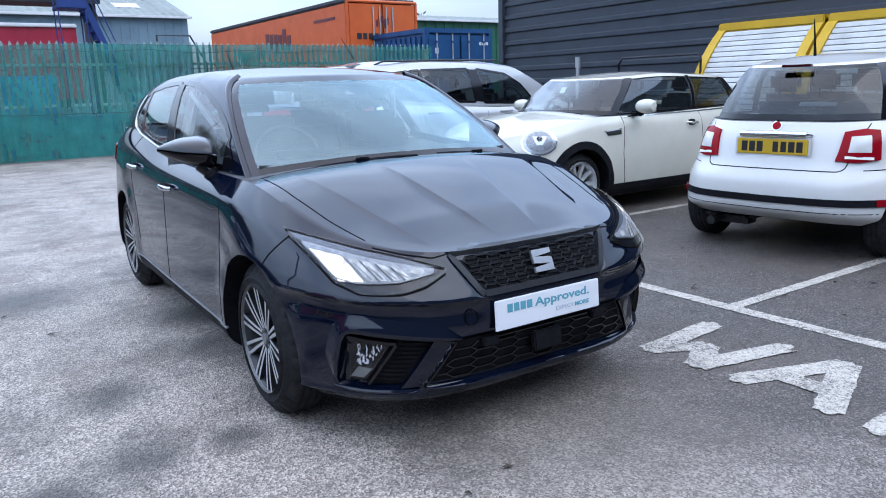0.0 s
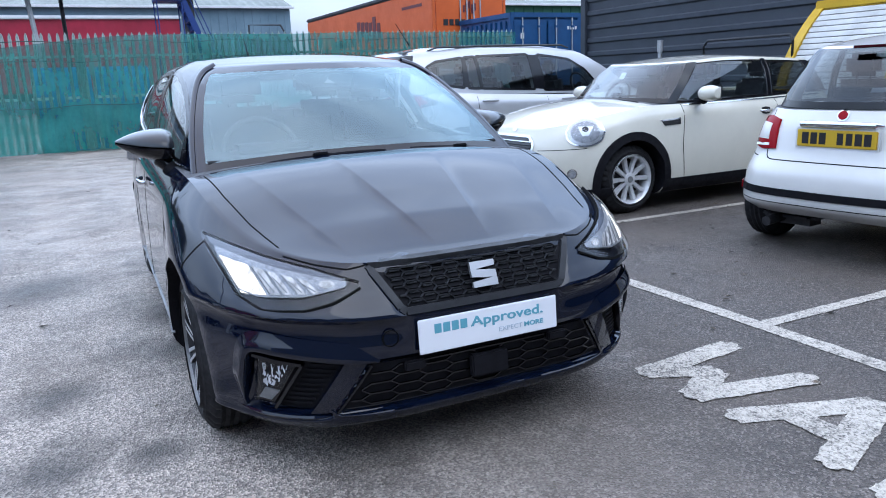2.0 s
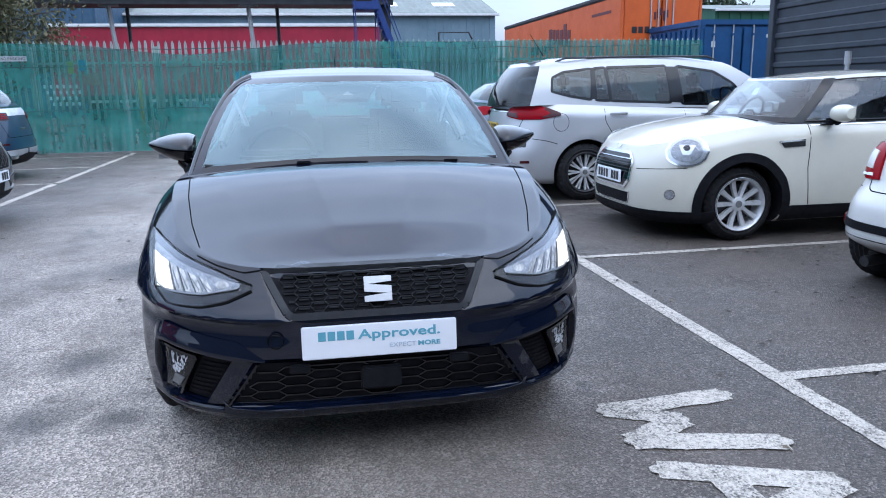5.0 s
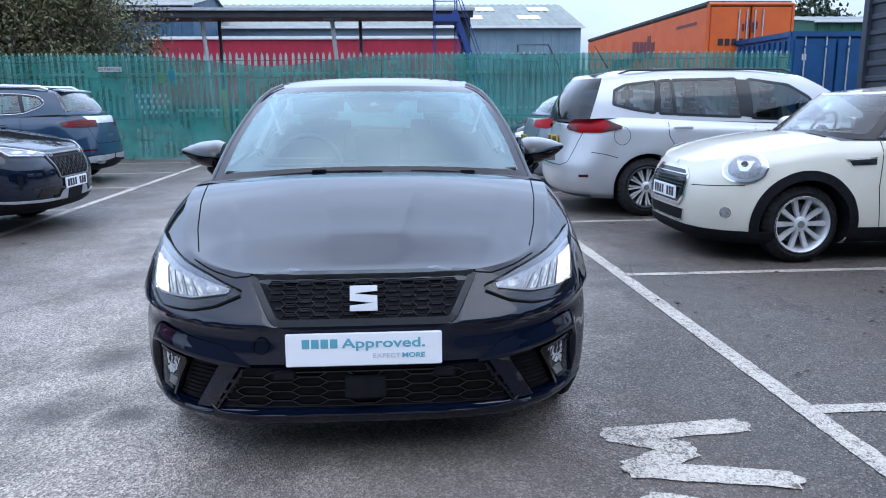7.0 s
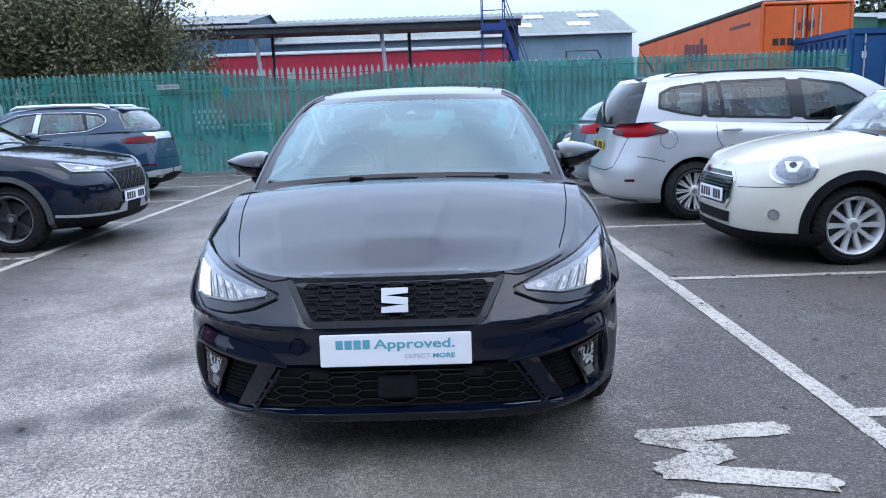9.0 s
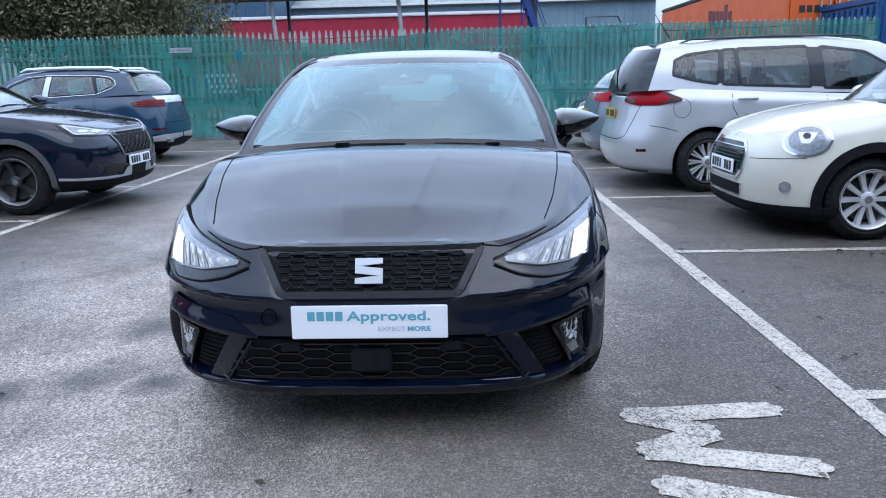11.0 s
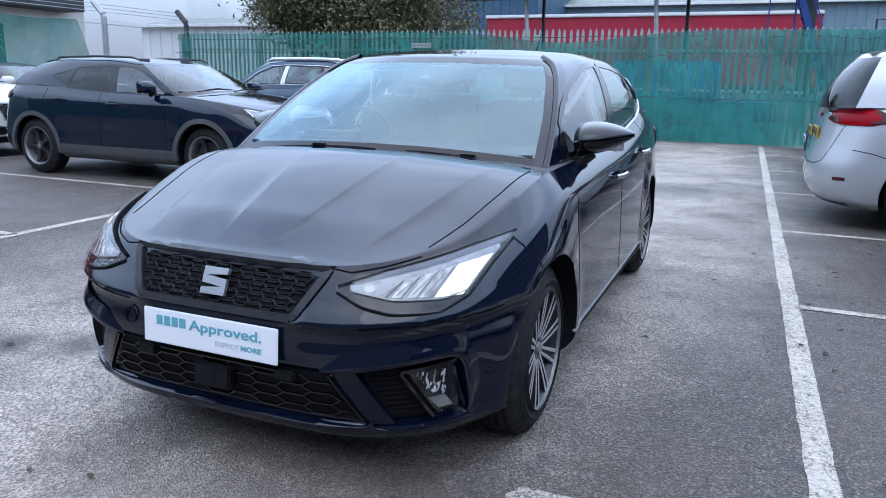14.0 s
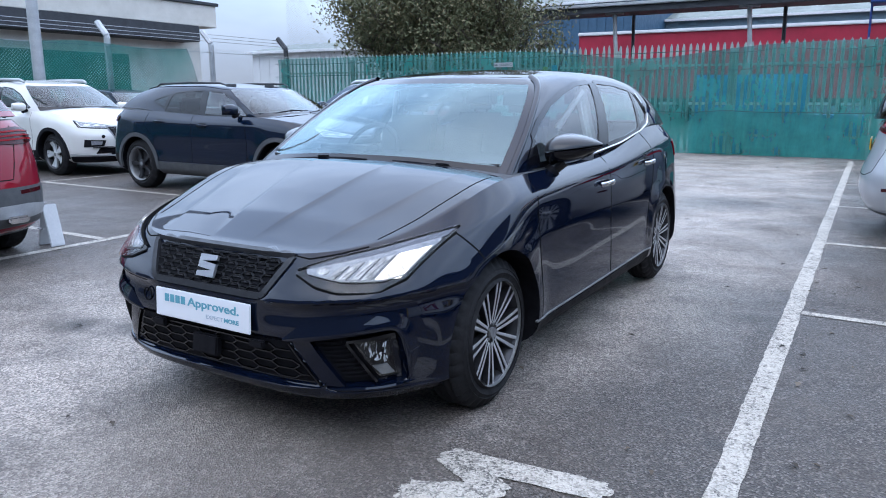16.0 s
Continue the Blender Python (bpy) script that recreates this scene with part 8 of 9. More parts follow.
def mpv():
    L = 4.66
    top = curve((0.0, 0.80), (0.4, 0.90), (1.05, 1.02), (2.0, 1.01), (3.2, 1.06), (4.3, 1.10), (L, 1.08))
    sh = curve((0.0, 0.72), (0.6, 0.85), (1.2, 0.90), (3.0, 0.95), (L, 0.99))
    lv = [
        dict(z=flat(0.20), nf=0.12, nr=0.16, hw=0.84, cf=0.6, cr=0.42, e=1.3),
        dict(z=flat(0.26), nf=0.04, nr=0.06, hw=0.905, cf=0.6, cr=0.44, e=1.3),
        dict(z=flat(0.40), nf=0.0, nr=0.0, hw=0.930, cf=0.6, cr=0.48, e=1.3),
        dict(z=flat(0.56), nf=0.0, nr=0.0, hw=0.938, cf=0.62, cr=0.50, e=1.3),
        dict(z=curve((0, 0.62), (L, 0.76)), nf=0.03, nr=0.06, hw=0.94, cf=0.64, cr=0.52, e=1.3),
        dict(z=sh, nf=0.08, nr=0.12, hw=0.925, cf=0.72, cr=0.54, e=1.3),
        dict(z=top, nf=0.12, nr=0.17, hw=0.865, cf=0.8, cr=0.56, e=1.3),
    ]
    s = dict(length=L, width=1.884, axles=(0.95, 3.72), wheel_r=0.328, rim_r=0.228, arch_r=0.378, levels=lv, inset=0.03,
             plan=curve((0, 0.95), (0.9, 0.99), (2.2, 1.0), (3.6, 0.985), (L, 0.95)), cowl=1.0, deck_end=4.4,
             crown=curve((0, 0.0), (0.5, 0.05), (1.0, 0.05), (1.2, 0.0), (L, 0.01)))
    s["glass"] = glasshouse((0.90, 1.78), (4.60, 4.30), (1.08, 1.20, 4.36), (1.9, 2.0, 4.18),
                            ("pillar", "paint"), curve((0, 0.865), (0.4, 0.81), (0.75, 0.735), (0.92, 0.675), (1, 0.61)),
                            curve((0.9, 1.04), (1.4, 1.01), (3.0, 1.05), (4.2, 1.09), (4.6, 1.07)), curve((1.75, 1.53), (2.5, 1.60), (3.3, 1.61), (4.2, 1.565)), 0.04,
                            rear_sill="sill", rear_low=1, rear_tint=PRIVACY, taper=0.07, seal=0.022,
                            panes=[([(4.09, 1.245), (3.88, 1.190), (3.65, 1.150)], [(4.07, 1.385), (3.95, 1.440), (3.62, 1.478)], TINTED),
                                   ([(3.65, 1.150), (3.58, 1.145)], [(3.62, 1.478), (3.58, 1.480)], GLOSS_BLACK),
                                   ([(3.58, 1.145), (3.43, 1.135)], [(3.58, 1.480), (3.46, 1.488)], TINTED),
                                   ([(3.43, 1.135), (3.40, 1.133)], [(3.46, 1.488), (3.43, 1.489)], GLOSS_BLACK),
                                   ([(3.40, 1.133), (2.68, 1.100)], [(3.43, 1.489), (2.71, 1.500)], TINTED),
                                   ([(2.68, 1.100), (2.53, 1.085)], [(2.71, 1.500), (2.56, 1.495)], GLOSS_BLACK),
                                   ([(2.53, 1.085), (1.70, 1.060)], [(2.56, 1.495), (2.10, 1.430), (1.88, 1.30), (1.72, 1.12)], TINTED)])
    c = Car("silver_people_carrier", "silver five-door people carrier with red tail lamps", s, SILVER_PAINT)
    c.wheels(spokes(11, 0.022, 0.02, ALLOY, DARK_ALLOY, pair=0.10))
    R = c.root
    roof_rails(c, 0.605, 2.0, 4.0, 1.600, DARK_STEEL, 0.022)
    c.plate("rear", 0, 0.83, PLATE_YELLOW)
    c.strip("tailgate_bar", "rear", [(-0.42, 1.02), (0.42, 1.02)], 0.035, CHROME, 0.014, 0.006, 20)
    c.strip("panel_gap", "rear", [(-0.70, 0.95), (-0.62, 0.60), (-0.5, 0.56), (0.5, 0.56), (0.62, 0.60), (0.70, 0.95)], 0.008, SEAM, 0.001, 0.004, 60)
    c.patch("bumper_lower", "tail", [(-52, 0.245), (52, 0.245)], [(-52, 0.215), (52, 0.215)], GREY_PLASTIC, 0.004, 0.01, 40, 3)
    for sg in (1, -1):
        tl = c.patch("tail_lamp", "tail", [(30, 1.045), (42, 1.095), (56, 1.080), (70, 0.995)], [(30, 0.955), (42, 0.928), (58, 0.932), (68, 0.970)], RED_LAMP, 0.018, 0.01, 20, 6, sg, bulge=0.012)
        c.patch("lamp_end", "tail", [(60, 1.062), (70.5, 0.997)], [(59, 0.946), (70.5, 0.973)], RED_DARK, 0.024, 0.006, 8, 4, sg, tl, "dark smoked lamp end")
        c.patch("lamp_end", "tail", [(29.5, 1.000), (40, 0.990)], [(29.5, 0.962), (42, 0.943)], RED_DARK, 0.030, 0.006, 8, 4, sg, tl, "dark smoked lamp end")
        c.strip("rear_reflector", "tail", [(46, 0.455), (52, 0.46)], 0.030, RED_DARK, 0.008, 0.006, 8, sg)
        ring = [(4.02 + 0.09 * math.cos(k * math.pi / 10), 0.90 + 0.10 * math.sin(k * math.pi / 10)) for k in range(21)]
        c.strip("fuel_flap_gap", "side", ring, 0.005, SEAM, 0.001, 0.003, 30, sg)
        side_seams(c, [[(3.50, 1.04), (3.50, 0.90), (3.36, 0.68), (3.28, 0.30)], [(2.52, 1.0), (2.54, 0.6), (2.50, 0.28)], [(1.35, 1.0), (1.32, 0.6), (1.36, 0.28)], [(4.06, 0.66), (4.2, 0.70), (4.34, 0.72)]], sg)
        handle(c, 3.34, 0.985, sg, SILVER_PAINT, 0.21, bowl=SILVER_PAINT)
        handle(c, 2.22, 0.965, sg, SILVER_PAINT, 0.21, bowl=SILVER_PAINT)
        c.patch("sill_cover", "side", [(1.35, 0.30), (3.32, 0.30)], [(1.35, 0.215), (3.32, 0.215)], GREY_PLASTIC, 0.006, 0.006, 24, 3, sg)
        c.mirror(1.0, 1.50, 1.02, sg, SILVER_PAINT, (0.2, 0.14, 0.14))
    c.seats(((2.1, 0.38), (3.0, 0.38), (3.75, 0.34)), 1.06)
    c.steering(-0.38, 1.65, 1.1)
    Geo().box((0, 4.20, 1.572), (1.04, 0.14, 0.02), 0.014, pose(0, 0, 0, -8).to_3x3().to_4x4()).make("rear_spoiler", SILVER_PAINT, R)
    Geo().tube([(0.0, 3.95, 1.66), (0, 4.12, 1.92)], [0.008, 0.003], 6).make("aerial", PLASTIC, R)
    c.place(3.80 + L, 8.52, 90)
    return c


def crossover(name, label, paint, style, low=0.0, rails=GALV, arch=GREY_PLASTIC, front="split", rear_plate=True, chrome=None, bar=False, skirt=0.48):
    """A crossover: length 4.42, roof height 1.60 less the given drop."""
    L = 4.42
    top = curve((0.0, 0.80), (0.35, 0.90), (1.2, 1.045 - low * 0.3), (2.2, 1.03), (3.4, 1.09), (L, 1.10))
    sh = curve((0.0, 0.73), (0.5, 0.85), (1.2, 0.92), (3.0, 0.95), (L, 1.00))
    lv = [
        dict(z=flat(0.22), nf=0.14, nr=0.18, hw=0.80, cf=0.55, cr=0.36, e=1.35),
        dict(z=flat(0.28), nf=0.05, nr=0.07, hw=0.88, cf=0.55, cr=0.38, e=1.35),
        dict(z=flat(0.42), nf=0.01, nr=0.0, hw=0.908, cf=0.56, cr=0.40, e=1.35),
        dict(z=flat(0.58), nf=0.0, nr=0.0, hw=0.918, cf=0.58, cr=0.42, e=1.35),
        dict(z=curve((0, 0.66), (1, 0.74), (L, 0.80)), nf=0.01, nr=0.04, hw=0.92, cf=0.60, cr=0.44, e=1.35),
        dict(z=sh, nf=0.05, nr=0.09, hw=0.90, cf=0.70, cr=0.46, e=1.35),
        dict(z=top, nf=0.10, nr=0.14, hw=0.83, cf=0.82, cr=0.48, e=1.35),
    ]
    s = dict(length=L, width=1.84, axles=(0.90, 3.57), wheel_r=0.345, rim_r=0.24, arch_r=0.392, levels=lv, inset=0.035,
             plan=curve((0, 0.97), (0.9, 1.0), (2.2, 1.0), (3.6, 1.0), (L, 0.94)), cowl=1.2, deck_end=4.15,
             side=lambda y, z: 0.010 * math.exp(-(((z - 0.86 - 0.03 * (y - 2)) / 0.03) ** 2)) - 0.014 * math.exp(-(((z - 0.64) / 0.09) ** 2)) if 1.2 < y < 4.1 else 0.0,
             crown=curve((0, 0.0), (0.5, 0.04), (1.2, 0.05), (1.4, 0.0), (L, 0.01)))
    k = 2.0 * low  # the coupe-like tail runs further forward
    back = PRIVACY if low > 0.1 else GLASS
    if low > 0.1:
        panes = [([(3.30, 1.215), (3.07, 1.130)], [(3.27, 1.240), (3.02, 1.298)], PRIVACY),
                 ([(3.07, 1.130), (3.03, 1.085)], [(3.02, 1.298), (2.95, 1.318)], GLOSS_BLACK),
                 ([(3.03, 1.085), (2.7, 1.055), (2.36, 1.045)], [(2.95, 1.318), (2.7, 1.345), (2.40, 1.352)], PRIVACY),
                 ([(2.36, 1.045), (2.25, 1.043)], [(2.40, 1.352), (2.29, 1.346)], GLOSS_BLACK),
                 ([(2.25, 1.043), (1.52, 1.030)], [(2.29, 1.346), (2.05, 1.325), (1.80, 1.225), (1.57, 1.070)], GLASS)]
    else:
        k0 = lambda line: [(y, z - low) for y, z in line]
        panes = [(k0([(3.66, 1.290), (3.58, 1.245), (3.40, 1.175)]), k0([(3.63, 1.345), (3.56, 1.395), (3.34, 1.425)]), back),
                 (k0([(3.40, 1.175), (3.36, 1.165)]), k0([(3.34, 1.425), (3.29, 1.430)]), GLOSS_BLACK),
                 (k0([(3.36, 1.165), (2.58, 1.130)]), k0([(3.29, 1.430), (2.63, 1.442)]), back),
                 (k0([(2.58, 1.130), (2.46, 1.125)]), k0([(2.63, 1.442), (2.52, 1.440)]), SATIN_SILVER if chrome else GLOSS_BLACK),
                 (k0([(2.46, 1.125), (1.62, 1.095)]), k0([(2.52, 1.440), (2.25, 1.415), (1.97, 1.315), (1.70, 1.135)]), GLASS)]
    s["glass"] = glasshouse((1.15, 1.95), (4.26, 3.92 - k * 0.6), (1.35, 1.42, 4.02), (2.05, 2.12, 3.80 - k * 0.6),
                            ("pillar", "paint"), curve((0, 0.835), (0.4, 0.775), (0.75, 0.70), (0.92, 0.645), (1, 0.585)),
                            curve((1.15, 1.07 - low * 0.3), (1.5, 1.035 - low * 0.3), (2.4, 1.04 - low * 0.3), (3.3, 1.09), (3.7, 1.12), (4.3, 1.13)),
                            curve((1.95, 1.500 - low), (2.6, 1.545 - low), (3.2, 1.545 - low), (3.95 - k * 0.6, 1.48 - low * 1.1)), 0.03,
                            rear_sill="roof", taper=0.07, panes=panes, seal=0.012)
    if chrome:
        s["glass"]["trim"] = [(1.58, 1.075), (2.5, 1.105), (3.38, 1.145), (3.62, 1.235), (3.69, 1.30), (3.66, 1.36), (3.58, 1.415), (3.3, 1.448), (2.6, 1.462), (2.2, 1.435), (1.93, 1.335), (1.62, 1.125)]
    c = Car(name, label, s, paint)
    c.wheels(style, 0.22)
    c.arches(0.055, arch, 0.010)
    R = c.root
    # silver rails, thickened to stand also for the sky mirrored in the roof
    roof_rails(c, 0.60, 2.05, 3.70 - k, 1.545 - low, rails, 0.03, 1.0 if rails is DARK_STEEL else 2.4)
    for sg in (1, -1):
        hl = c.patch("headlight", "nose", [(20, 0.795), (38, 0.858), (58, 0.902)], [(20, 0.760), (38, 0.772), (51, 0.788)], GLOSS_BLACK, 0.004, 0.01, 16, 5, sg)
        c.patch("lamp_reflector", "nose", [(25, 0.804), (40, 0.852), (56, 0.893)], [(27, 0.776), (40, 0.786), (49, 0.796)], LAMP_BOWL, 0.010, 0.004, 12, 4, sg, hl)
        c.strip("lamp_line", "nose", [(27, 0.800), (40, 0.846), (55, 0.889), (49, 0.800), (38, 0.790)], 0.011, PLATE_WHITE, 0.014, 0.004, 24, sg, hl)
        for a in (36, 44):
            c.oval("lamp_projector", "nose", a, 0.815 + 0.001 * (a - 36), 3.0, 0.013, FACET, 0.014, 0.004, sg, hl)
        c.patch("lamp_lens", "nose", [(20, 0.795), (38, 0.858), (58, 0.902)], [(20, 0.760), (38, 0.772), (51, 0.788)], LENS, 0.018, -0.014, 16, 5, sg, hl)
        if front == "fog":
            fr = c.patch("fog_recess", "nose", [(29, 0.585), (46, 0.600)], [(31, 0.490), (47, 0.480)], PLASTIC, 0.006, 0.008, 10, 5, sg)
            c.patch("fog_lamp", "nose", [(32, 0.568), (41, 0.575)], [(33, 0.515), (41, 0.512)], LAMP_BOWL, 0.014, 0.006, 8, 4, sg, fr)
        else:
            c.patch("bumper_intake", "nose", [(44, 0.60), (47, 0.62)], [(45, 0.47), (46, 0.47)], PLASTIC, 0.004, 0.008, 6, 6, sg)
        c.patch("bumper_scoop", "nose", [(20, 0.455), (34, 0.475)], [(22, 0.385), (38, 0.372)], GLOSS_BLACK, 0.006, 0.008, 10, 4, sg)
        c.strip("scoop_blade", "nose", [(16, 0.445), (26, 0.480), (40, 0.470)], 0.016, DARK_ALLOY, 0.014, 0.008, 14, sg)
        c.patch("lip_corner", "nose", [(11, 0.440), (17, 0.415)], [(11, 0.345), (21, 0.340)], GALV, 0.012, 0.008, 6, 4, sg)
        c.strip("intake_trim", "nose", [(11, 0.338), (30, 0.340), (50, 0.352), (60, 0.365)], 0.024, GALV, 0.014, 0.008, 24, sg)
        c.oval("sensor_cap", "nose", 31, 0.645, 1.6, 0.028, GLOSS_BLACK, 0.004, 0.006, sg)
        tl = c.patch("tail_lamp", "tail", [(24, 1.03), (44, 1.045), (62, 1.0)], [(24, 0.925), (44, 0.915), (59, 0.94)], RED_DARK, 0.012, 0.01, 14, 5, sg)
        for q in (0.950, 0.978, 1.008):
            c.strip("lamp_line", "tail", [(27, q), (44, q + 0.006), (56, q - 0.008)], 0.013, RED_LAMP, 0.018, 0.006, 12, sg, tl)
        side_seams(c, [[(1.48, 1.03), (1.42, 0.7), (1.46, 0.36)], [(2.45, 1.03), (2.44, 0.7), (2.46, 0.36)], [(3.34, 1.07), (3.38, 0.9), (3.22, 0.72), (3.15, 0.40)]], sg)
        c.patch("sill_cladding", "side", [(1.32, 0.40), (3.14, 0.40)], [(1.32, 0.235), (3.14, 0.235)], PLASTIC if arch is PLASTIC else GREY_PLASTIC, 0.008, 0.006, 24, 4, sg)
        handle(c, 2.22, 0.905, sg, paint, 0.20)
        handle(c, 3.08, 0.945, sg, paint, 0.20)
        c.mirror(0.985, 1.62, 1.11, sg, paint, (0.22, 0.15, 0.16), 0.8, 0.45)
        c.strip("rear_reflector", "tail", [(32, 0.56), (46, 0.565)], 0.03, RED_DARK, 0.008, 0.006, 8, sg)
        c.patch("skid_trim", "tail", [(2, 0.470), (36, 0.470), (50, 0.440)], [(2, 0.405), (36, 0.360), (46, 0.370)], GALV, 0.014, 0.008, 14, 4, sg)
    gr = c.patch("grille", "front", [(-0.43, 0.788), (0.43, 0.788)], [(-0.33, 0.560), (0.33, 0.560)], PLASTIC, 0.004, 0.01, 20, 5)
    honeycomb(c, "grille_mesh", lambda z: 0.32 + (z - 0.560) * 0.42, 0.565, 0.783, 0.105, 0.036, GREY_PLASTIC, 0.006, 0.012, gr)
    c.strip("grille_surround", "front", [(-0.44, 0.795), (0.44, 0.795), (0.335, 0.553), (-0.335, 0.553), (-0.44, 0.795)], 0.016, GREY_ALLOY, 0.014, 0.01, 60, parent=gr)
    Geo().prism([(-0.05, 0.05), (0, 0.02), (0.05, 0.05), (0, -0.055)], 0, 0.01, pose(0, c.on("front", 0, 0.69)[0].y - 0.014, 0.69, 90)).make("badge", DARK_ALLOY if low else CHROME, gr, "plain badge shape")
    c.plate("front", 0, 0.485, PLATE_WHITE)
    c.patch("lower_grille", "front", [(-0.45, 0.43), (0.45, 0.43)], [(-0.42, 0.33), (0.42, 0.33)], PLASTIC, 0.006, 0.01, 20, 4)
    # the skirt's black stands also for the shadow below the silver blade
    c.patch("bumper_skirt", "nose", [(-60, 0.33), (60, 0.33)], [(-60, 0.235), (60, 0.235)], PLASTIC, 0.008, 0.01, 36, 3)
    c.patch("rear_skirt", "tail", [(-60, skirt), (60, skirt)], [(-60, 0.235), (60, 0.235)], GREY_PLASTIC if skirt > 0.5 else PLASTIC, 0.006, 0.01, 36, 5)
    c.strip("panel_gap", "rear", [(-0.62, 1.06), (-0.60, 0.92), (-0.52, 0.66), (0.52, 0.66), (0.60, 0.92), (0.62, 1.06)], 0.008, SEAM, 0.001, 0.004, 60)
    c.strip("name_bar", "rear", [(-0.12, 0.78), (0.12, 0.78)], 0.03, CHROME, 0.006, 0.004, 8)
    # pale patch stands for sky mirrored in the blue tailgate
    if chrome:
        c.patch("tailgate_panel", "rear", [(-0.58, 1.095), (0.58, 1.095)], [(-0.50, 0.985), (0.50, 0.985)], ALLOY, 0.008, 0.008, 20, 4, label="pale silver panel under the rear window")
    if bar:
        c.patch("lamp_bar", "rear", [(-0.6, 1.0), (0.6, 1.0)], [(-0.6, 0.955), (0.6, 0.955)], RED_DARK, 0.008, 0.008, 20, 3)
    if rear_plate:
        c.plate("rear", 0, 0.60, PLATE_YELLOW, True)
    for x in (-0.5, 0.5):
        Geo().box((x, L - 0.035, 0.36), (0.16, 0.08, 0.055), 0.014).make("exhaust_tip", CHROME, R)
    # the spoiler is pale on the blue car to stand for mirrored sky
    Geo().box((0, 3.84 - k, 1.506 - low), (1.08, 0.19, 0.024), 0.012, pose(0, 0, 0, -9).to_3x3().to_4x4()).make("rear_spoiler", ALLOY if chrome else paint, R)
    c.seats(((2.15, 0.36), (3.0, 0.36)), 1.07)
    c.steering(-0.36, 1.72, 1.1)
    Geo().box((0, 1.55, 1.04), (1.45, 0.40, 0.07), 0.03).make("dashboard", CABIN, R)
    wiper_pair(c, 1.18, 1.09)
    return c


def plain_hatch(name, label, paint, x, y, heading, tail):
    s = hatch(4.1, 1.76, 1.46, (0.85, 3.42), nose=0.74, belt=0.94, belt_rear=1.02, cowl_y=1.1, cowl_z=0.97)
    s["glass"] = glasshouse((1.08, 1.80), (3.96, 3.62), (1.25, 1.38, 2.22, 2.32, 3.02, 3.10, 3.62), (1.9, 2.02, 2.42, 2.5, 3.05, 3.1, 3.45),
                            ("paint", "w1", "black", "w2", "black", "paint"), curve((0, 0.79), (0.5, 0.725), (0.9, 0.63), (1, 0.59)),
                            curve((1.1, 1.0), (1.4, 0.97), (2.3, 0.985), (3.9, 1.08)), curve((1.8, 1.37), (2.4, 1.41), (2.9, 1.41), (3.6, 1.35)))
    c = Car(name, label, s, paint)
    c.wheels(spokes(5, 0.05, 0.02, ALLOY))
    for sg in (1, -1):
        c.patch("tail_lamp", "tail", [(24, 1.0), (44, 1.02), (60, 1.0)], [(24, 0.90), (44, 0.88), (58, 0.95)], RED_LAMP, 0.010, 0.01, 12, 5, sg)
        hl = c.patch("headlight", "nose", [(26, 0.70), (52, 0.79)], [(26, 0.62), (48, 0.66)], REFLECTOR, 0.006, 0.01, 12, 5, sg)
        c.patch("lamp_lens", "nose", [(26, 0.70), (52, 0.79)], [(26, 0.62), (48, 0.66)], LENS, 0.016, -0.012, 12, 5, sg, hl)
        side_seams(c, [[(1.35, 0.95), (1.3, 0.6), (1.34, 0.25)], [(2.28, 0.96), (2.28, 0.6), (2.30, 0.25)]], sg)
        handle(c, 2.1, 0.86, sg, paint)
        c.mirror(0.93, 1.45, 1.04, sg, paint, (0.21, 0.14, 0.14))
    gr = c.patch("grille", "front", [(-0.38, 0.66), (0.38, 0.66)], [(-0.34, 0.52), (0.34, 0.52)], PLASTIC, 0.004, 0.01, 20, 5)
    for k in range(3):
        c.strip("grille_bar", "front", [(-0.36, 0.55 + 0.04 * k), (0.36, 0.55 + 0.04 * k)], 0.012, CHROME, 0.012, 0.008, 16, parent=gr)
    c.patch("lower_grille", "front", [(-0.5, 0.36), (0.5, 0.36)], [(-0.45, 0.25), (0.45, 0.25)], PLASTIC, 0.004, 0.01, 20, 4)
    c.plate("front", 0, 0.45, PLATE_WHITE)
    c.plate("rear", 0, 0.72, PLATE_YELLOW)
    c.strip("panel_gap", "rear", [(-0.6, 1.0), (-0.5, 0.62), (0.5, 0.62), (0.6, 1.0)], 0.008, SEAM, 0.001, 0.004, 50)
    c.seats(((1.98, 0.35), (2.8, 0.35)), 0.97)
    c.place(x, y, heading)
    return c


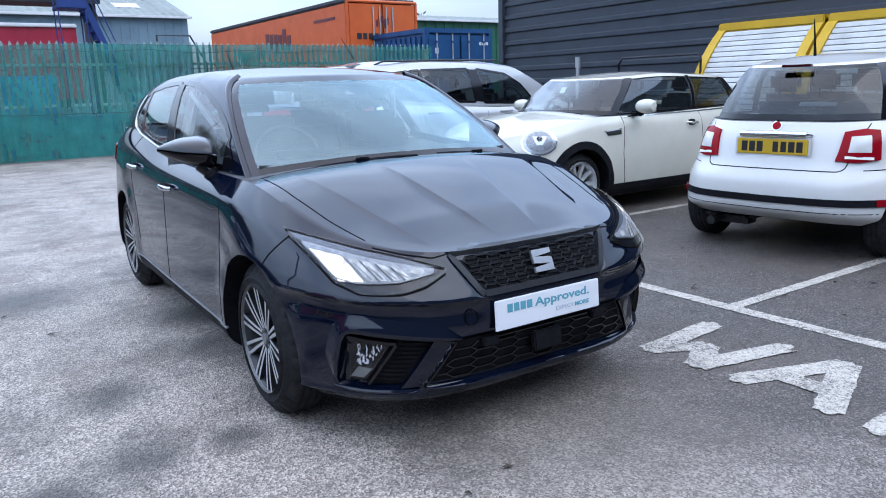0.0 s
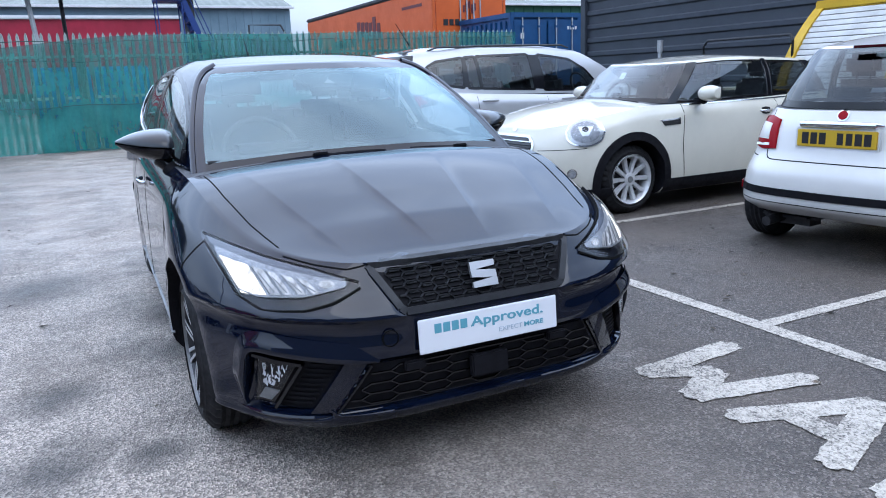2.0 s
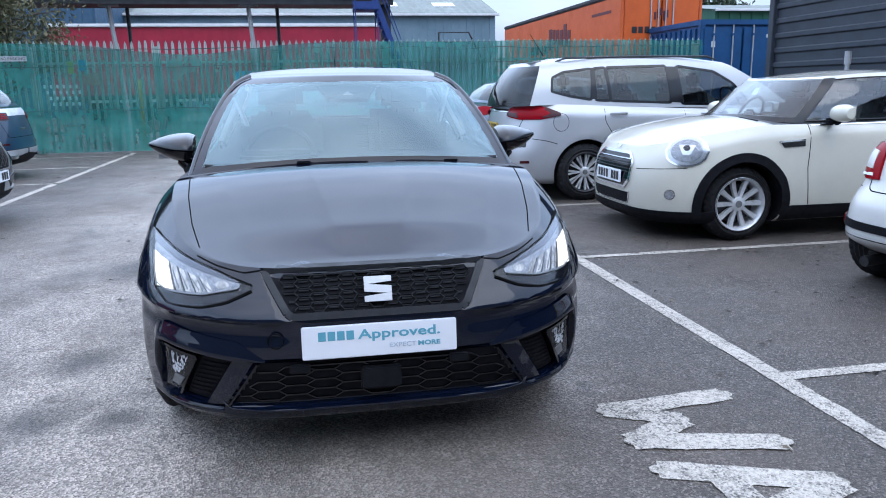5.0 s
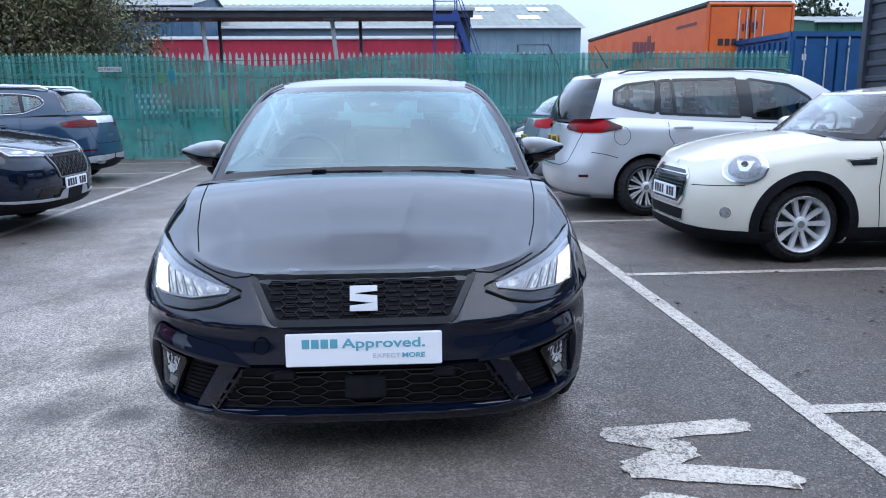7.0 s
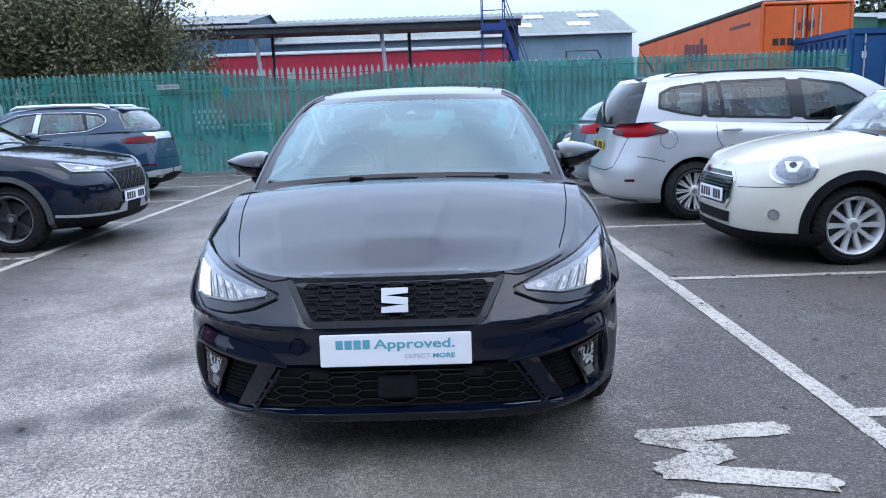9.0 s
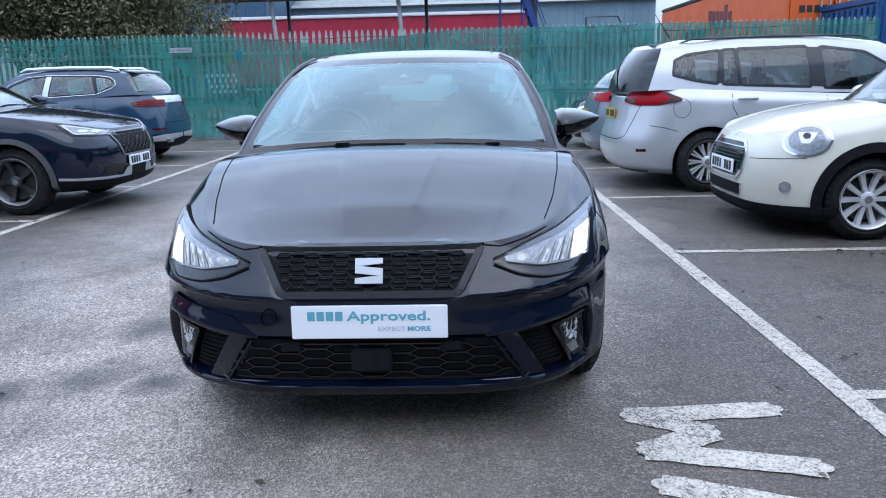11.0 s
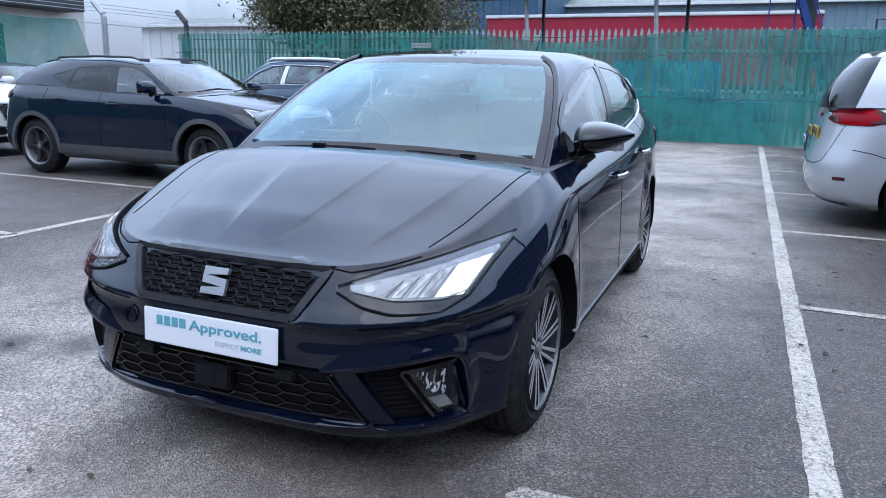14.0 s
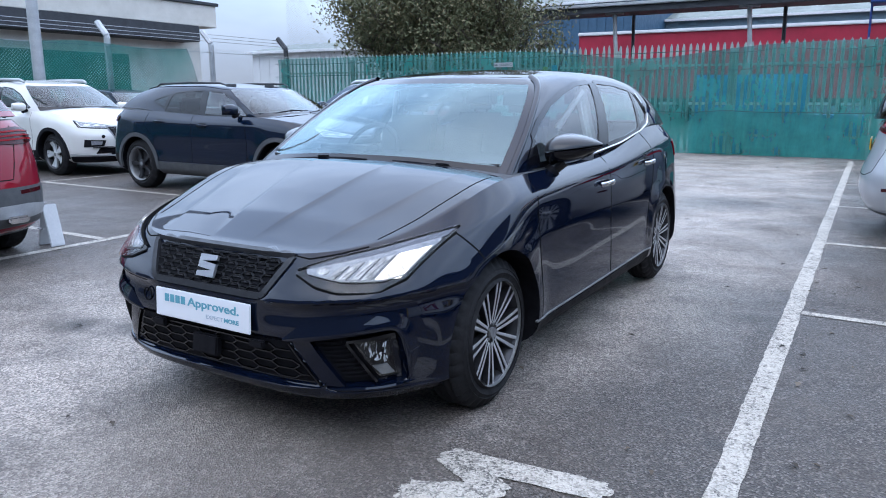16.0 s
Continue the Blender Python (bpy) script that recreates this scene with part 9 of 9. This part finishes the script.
hero = ibiza()
cream = mini()
city = fiat()
carrier = mpv()
FIVE = spokes(5, 0.05, 0.03, GREY_ALLOY, DARK_ALLOY, pair=0.15)
c = crossover("navy_crossover", "dark navy coupe crossover with grey wheel arch trim", NAVY_PAINT, spokes(5, 0.056, 0.03, DARK_ALLOY, GREY_ALLOY), 0.11, DARK_STEEL, bar=True)
c.place(-1.50, 7.78, 90)
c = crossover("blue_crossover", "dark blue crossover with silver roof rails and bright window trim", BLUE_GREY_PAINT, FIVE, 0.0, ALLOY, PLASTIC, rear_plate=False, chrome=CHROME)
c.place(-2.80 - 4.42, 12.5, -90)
c = crossover("white_crossover", "white crossover with black lower trim and silver rails", WHITE_PAINT, spokes(5, 0.06, 0.03, ALLOY, DARK_ALLOY, pair=0.16), 0.0, GALV, PLASTIC, front="fog")
c.place(-6.85, 8.15, 90)
c = crossover("red_crossover", "red crossover with a grey lower rear bumper", RED_PAINT, FIVE, 0.04, DARK_STEEL, GREY_PLASTIC, skirt=0.60)
c.place(-1.60 - 4.42, 2.72, -90)
plain_hatch("grey_hatchback", "blue-grey hatchback with red tail lamps parked tail out", GREY_PAINT, 3.95 + 4.1, 11.05, 90, True)
plain_hatch("dark_hatchback", "dark grey hatchback with a chrome barred grille", BLACK_PAINT, 4.05, 13.45, -90, False)
plain_hatch("charcoal_hatchback", "charcoal hatchback parked behind the crossovers", NAVY_PAINT, -9.0, 11.2, 90, False)


def stand():
    t = thing("folding_stand", "small pale plastic folding stand on the asphalt", "sign stand")
    for sg in (-1, 1):
        p = Geo().box((-2.2 + sg * 0.05, 3.80, 0.18), (0.012, 0.13, 0.37), 0.006, pose(0, 0, 0, 0, sg * -13, 0).to_3x3().to_4x4()).make("panel", PALE_SHEET, t)
    for k in (-0.17, 0.17):
        block(t, "crossbar", (-2.2, 3.78 + 0.4 * k, 0.16), (0.09, 0.015, 0.015), PALE_SHEET, 0.004)


stand()


def litter():
    """Fallen leaves and grit scattered on the asphalt."""
    rng = random.Random(11)
    lm = leaf_mat("fallen_leaf", (0.03, 0.025, 0.02), (0.08, 0.062, 0.045), (0.17, 0.135, 0.10))
    v, f = [], []
    for _ in range(420):
        x, y = (rng.uniform(3.6, 7.5), rng.uniform(1.5, 9)) if rng.random() < 0.6 else (rng.uniform(-3, 4), rng.uniform(1.5, 15))
        a, s = rng.uniform(0, 6.28), rng.uniform(0.010, 0.032)
        n = len(v)
        for k, (r, h) in enumerate(((1, 0.004), (0.45, 0.010), (1, 0.006), (0.45, 0.012))):
            b = a + k * math.pi / 2
            v.append((x + s * r * math.cos(b), y + s * r * math.sin(b), h))
        f.append((n, n + 1, n + 2, n + 3))
    tagged(part("fallen_leaves", v, f, lm), "small brown fallen leaves scattered on the asphalt", "leaves", kind="stuff")


litter()
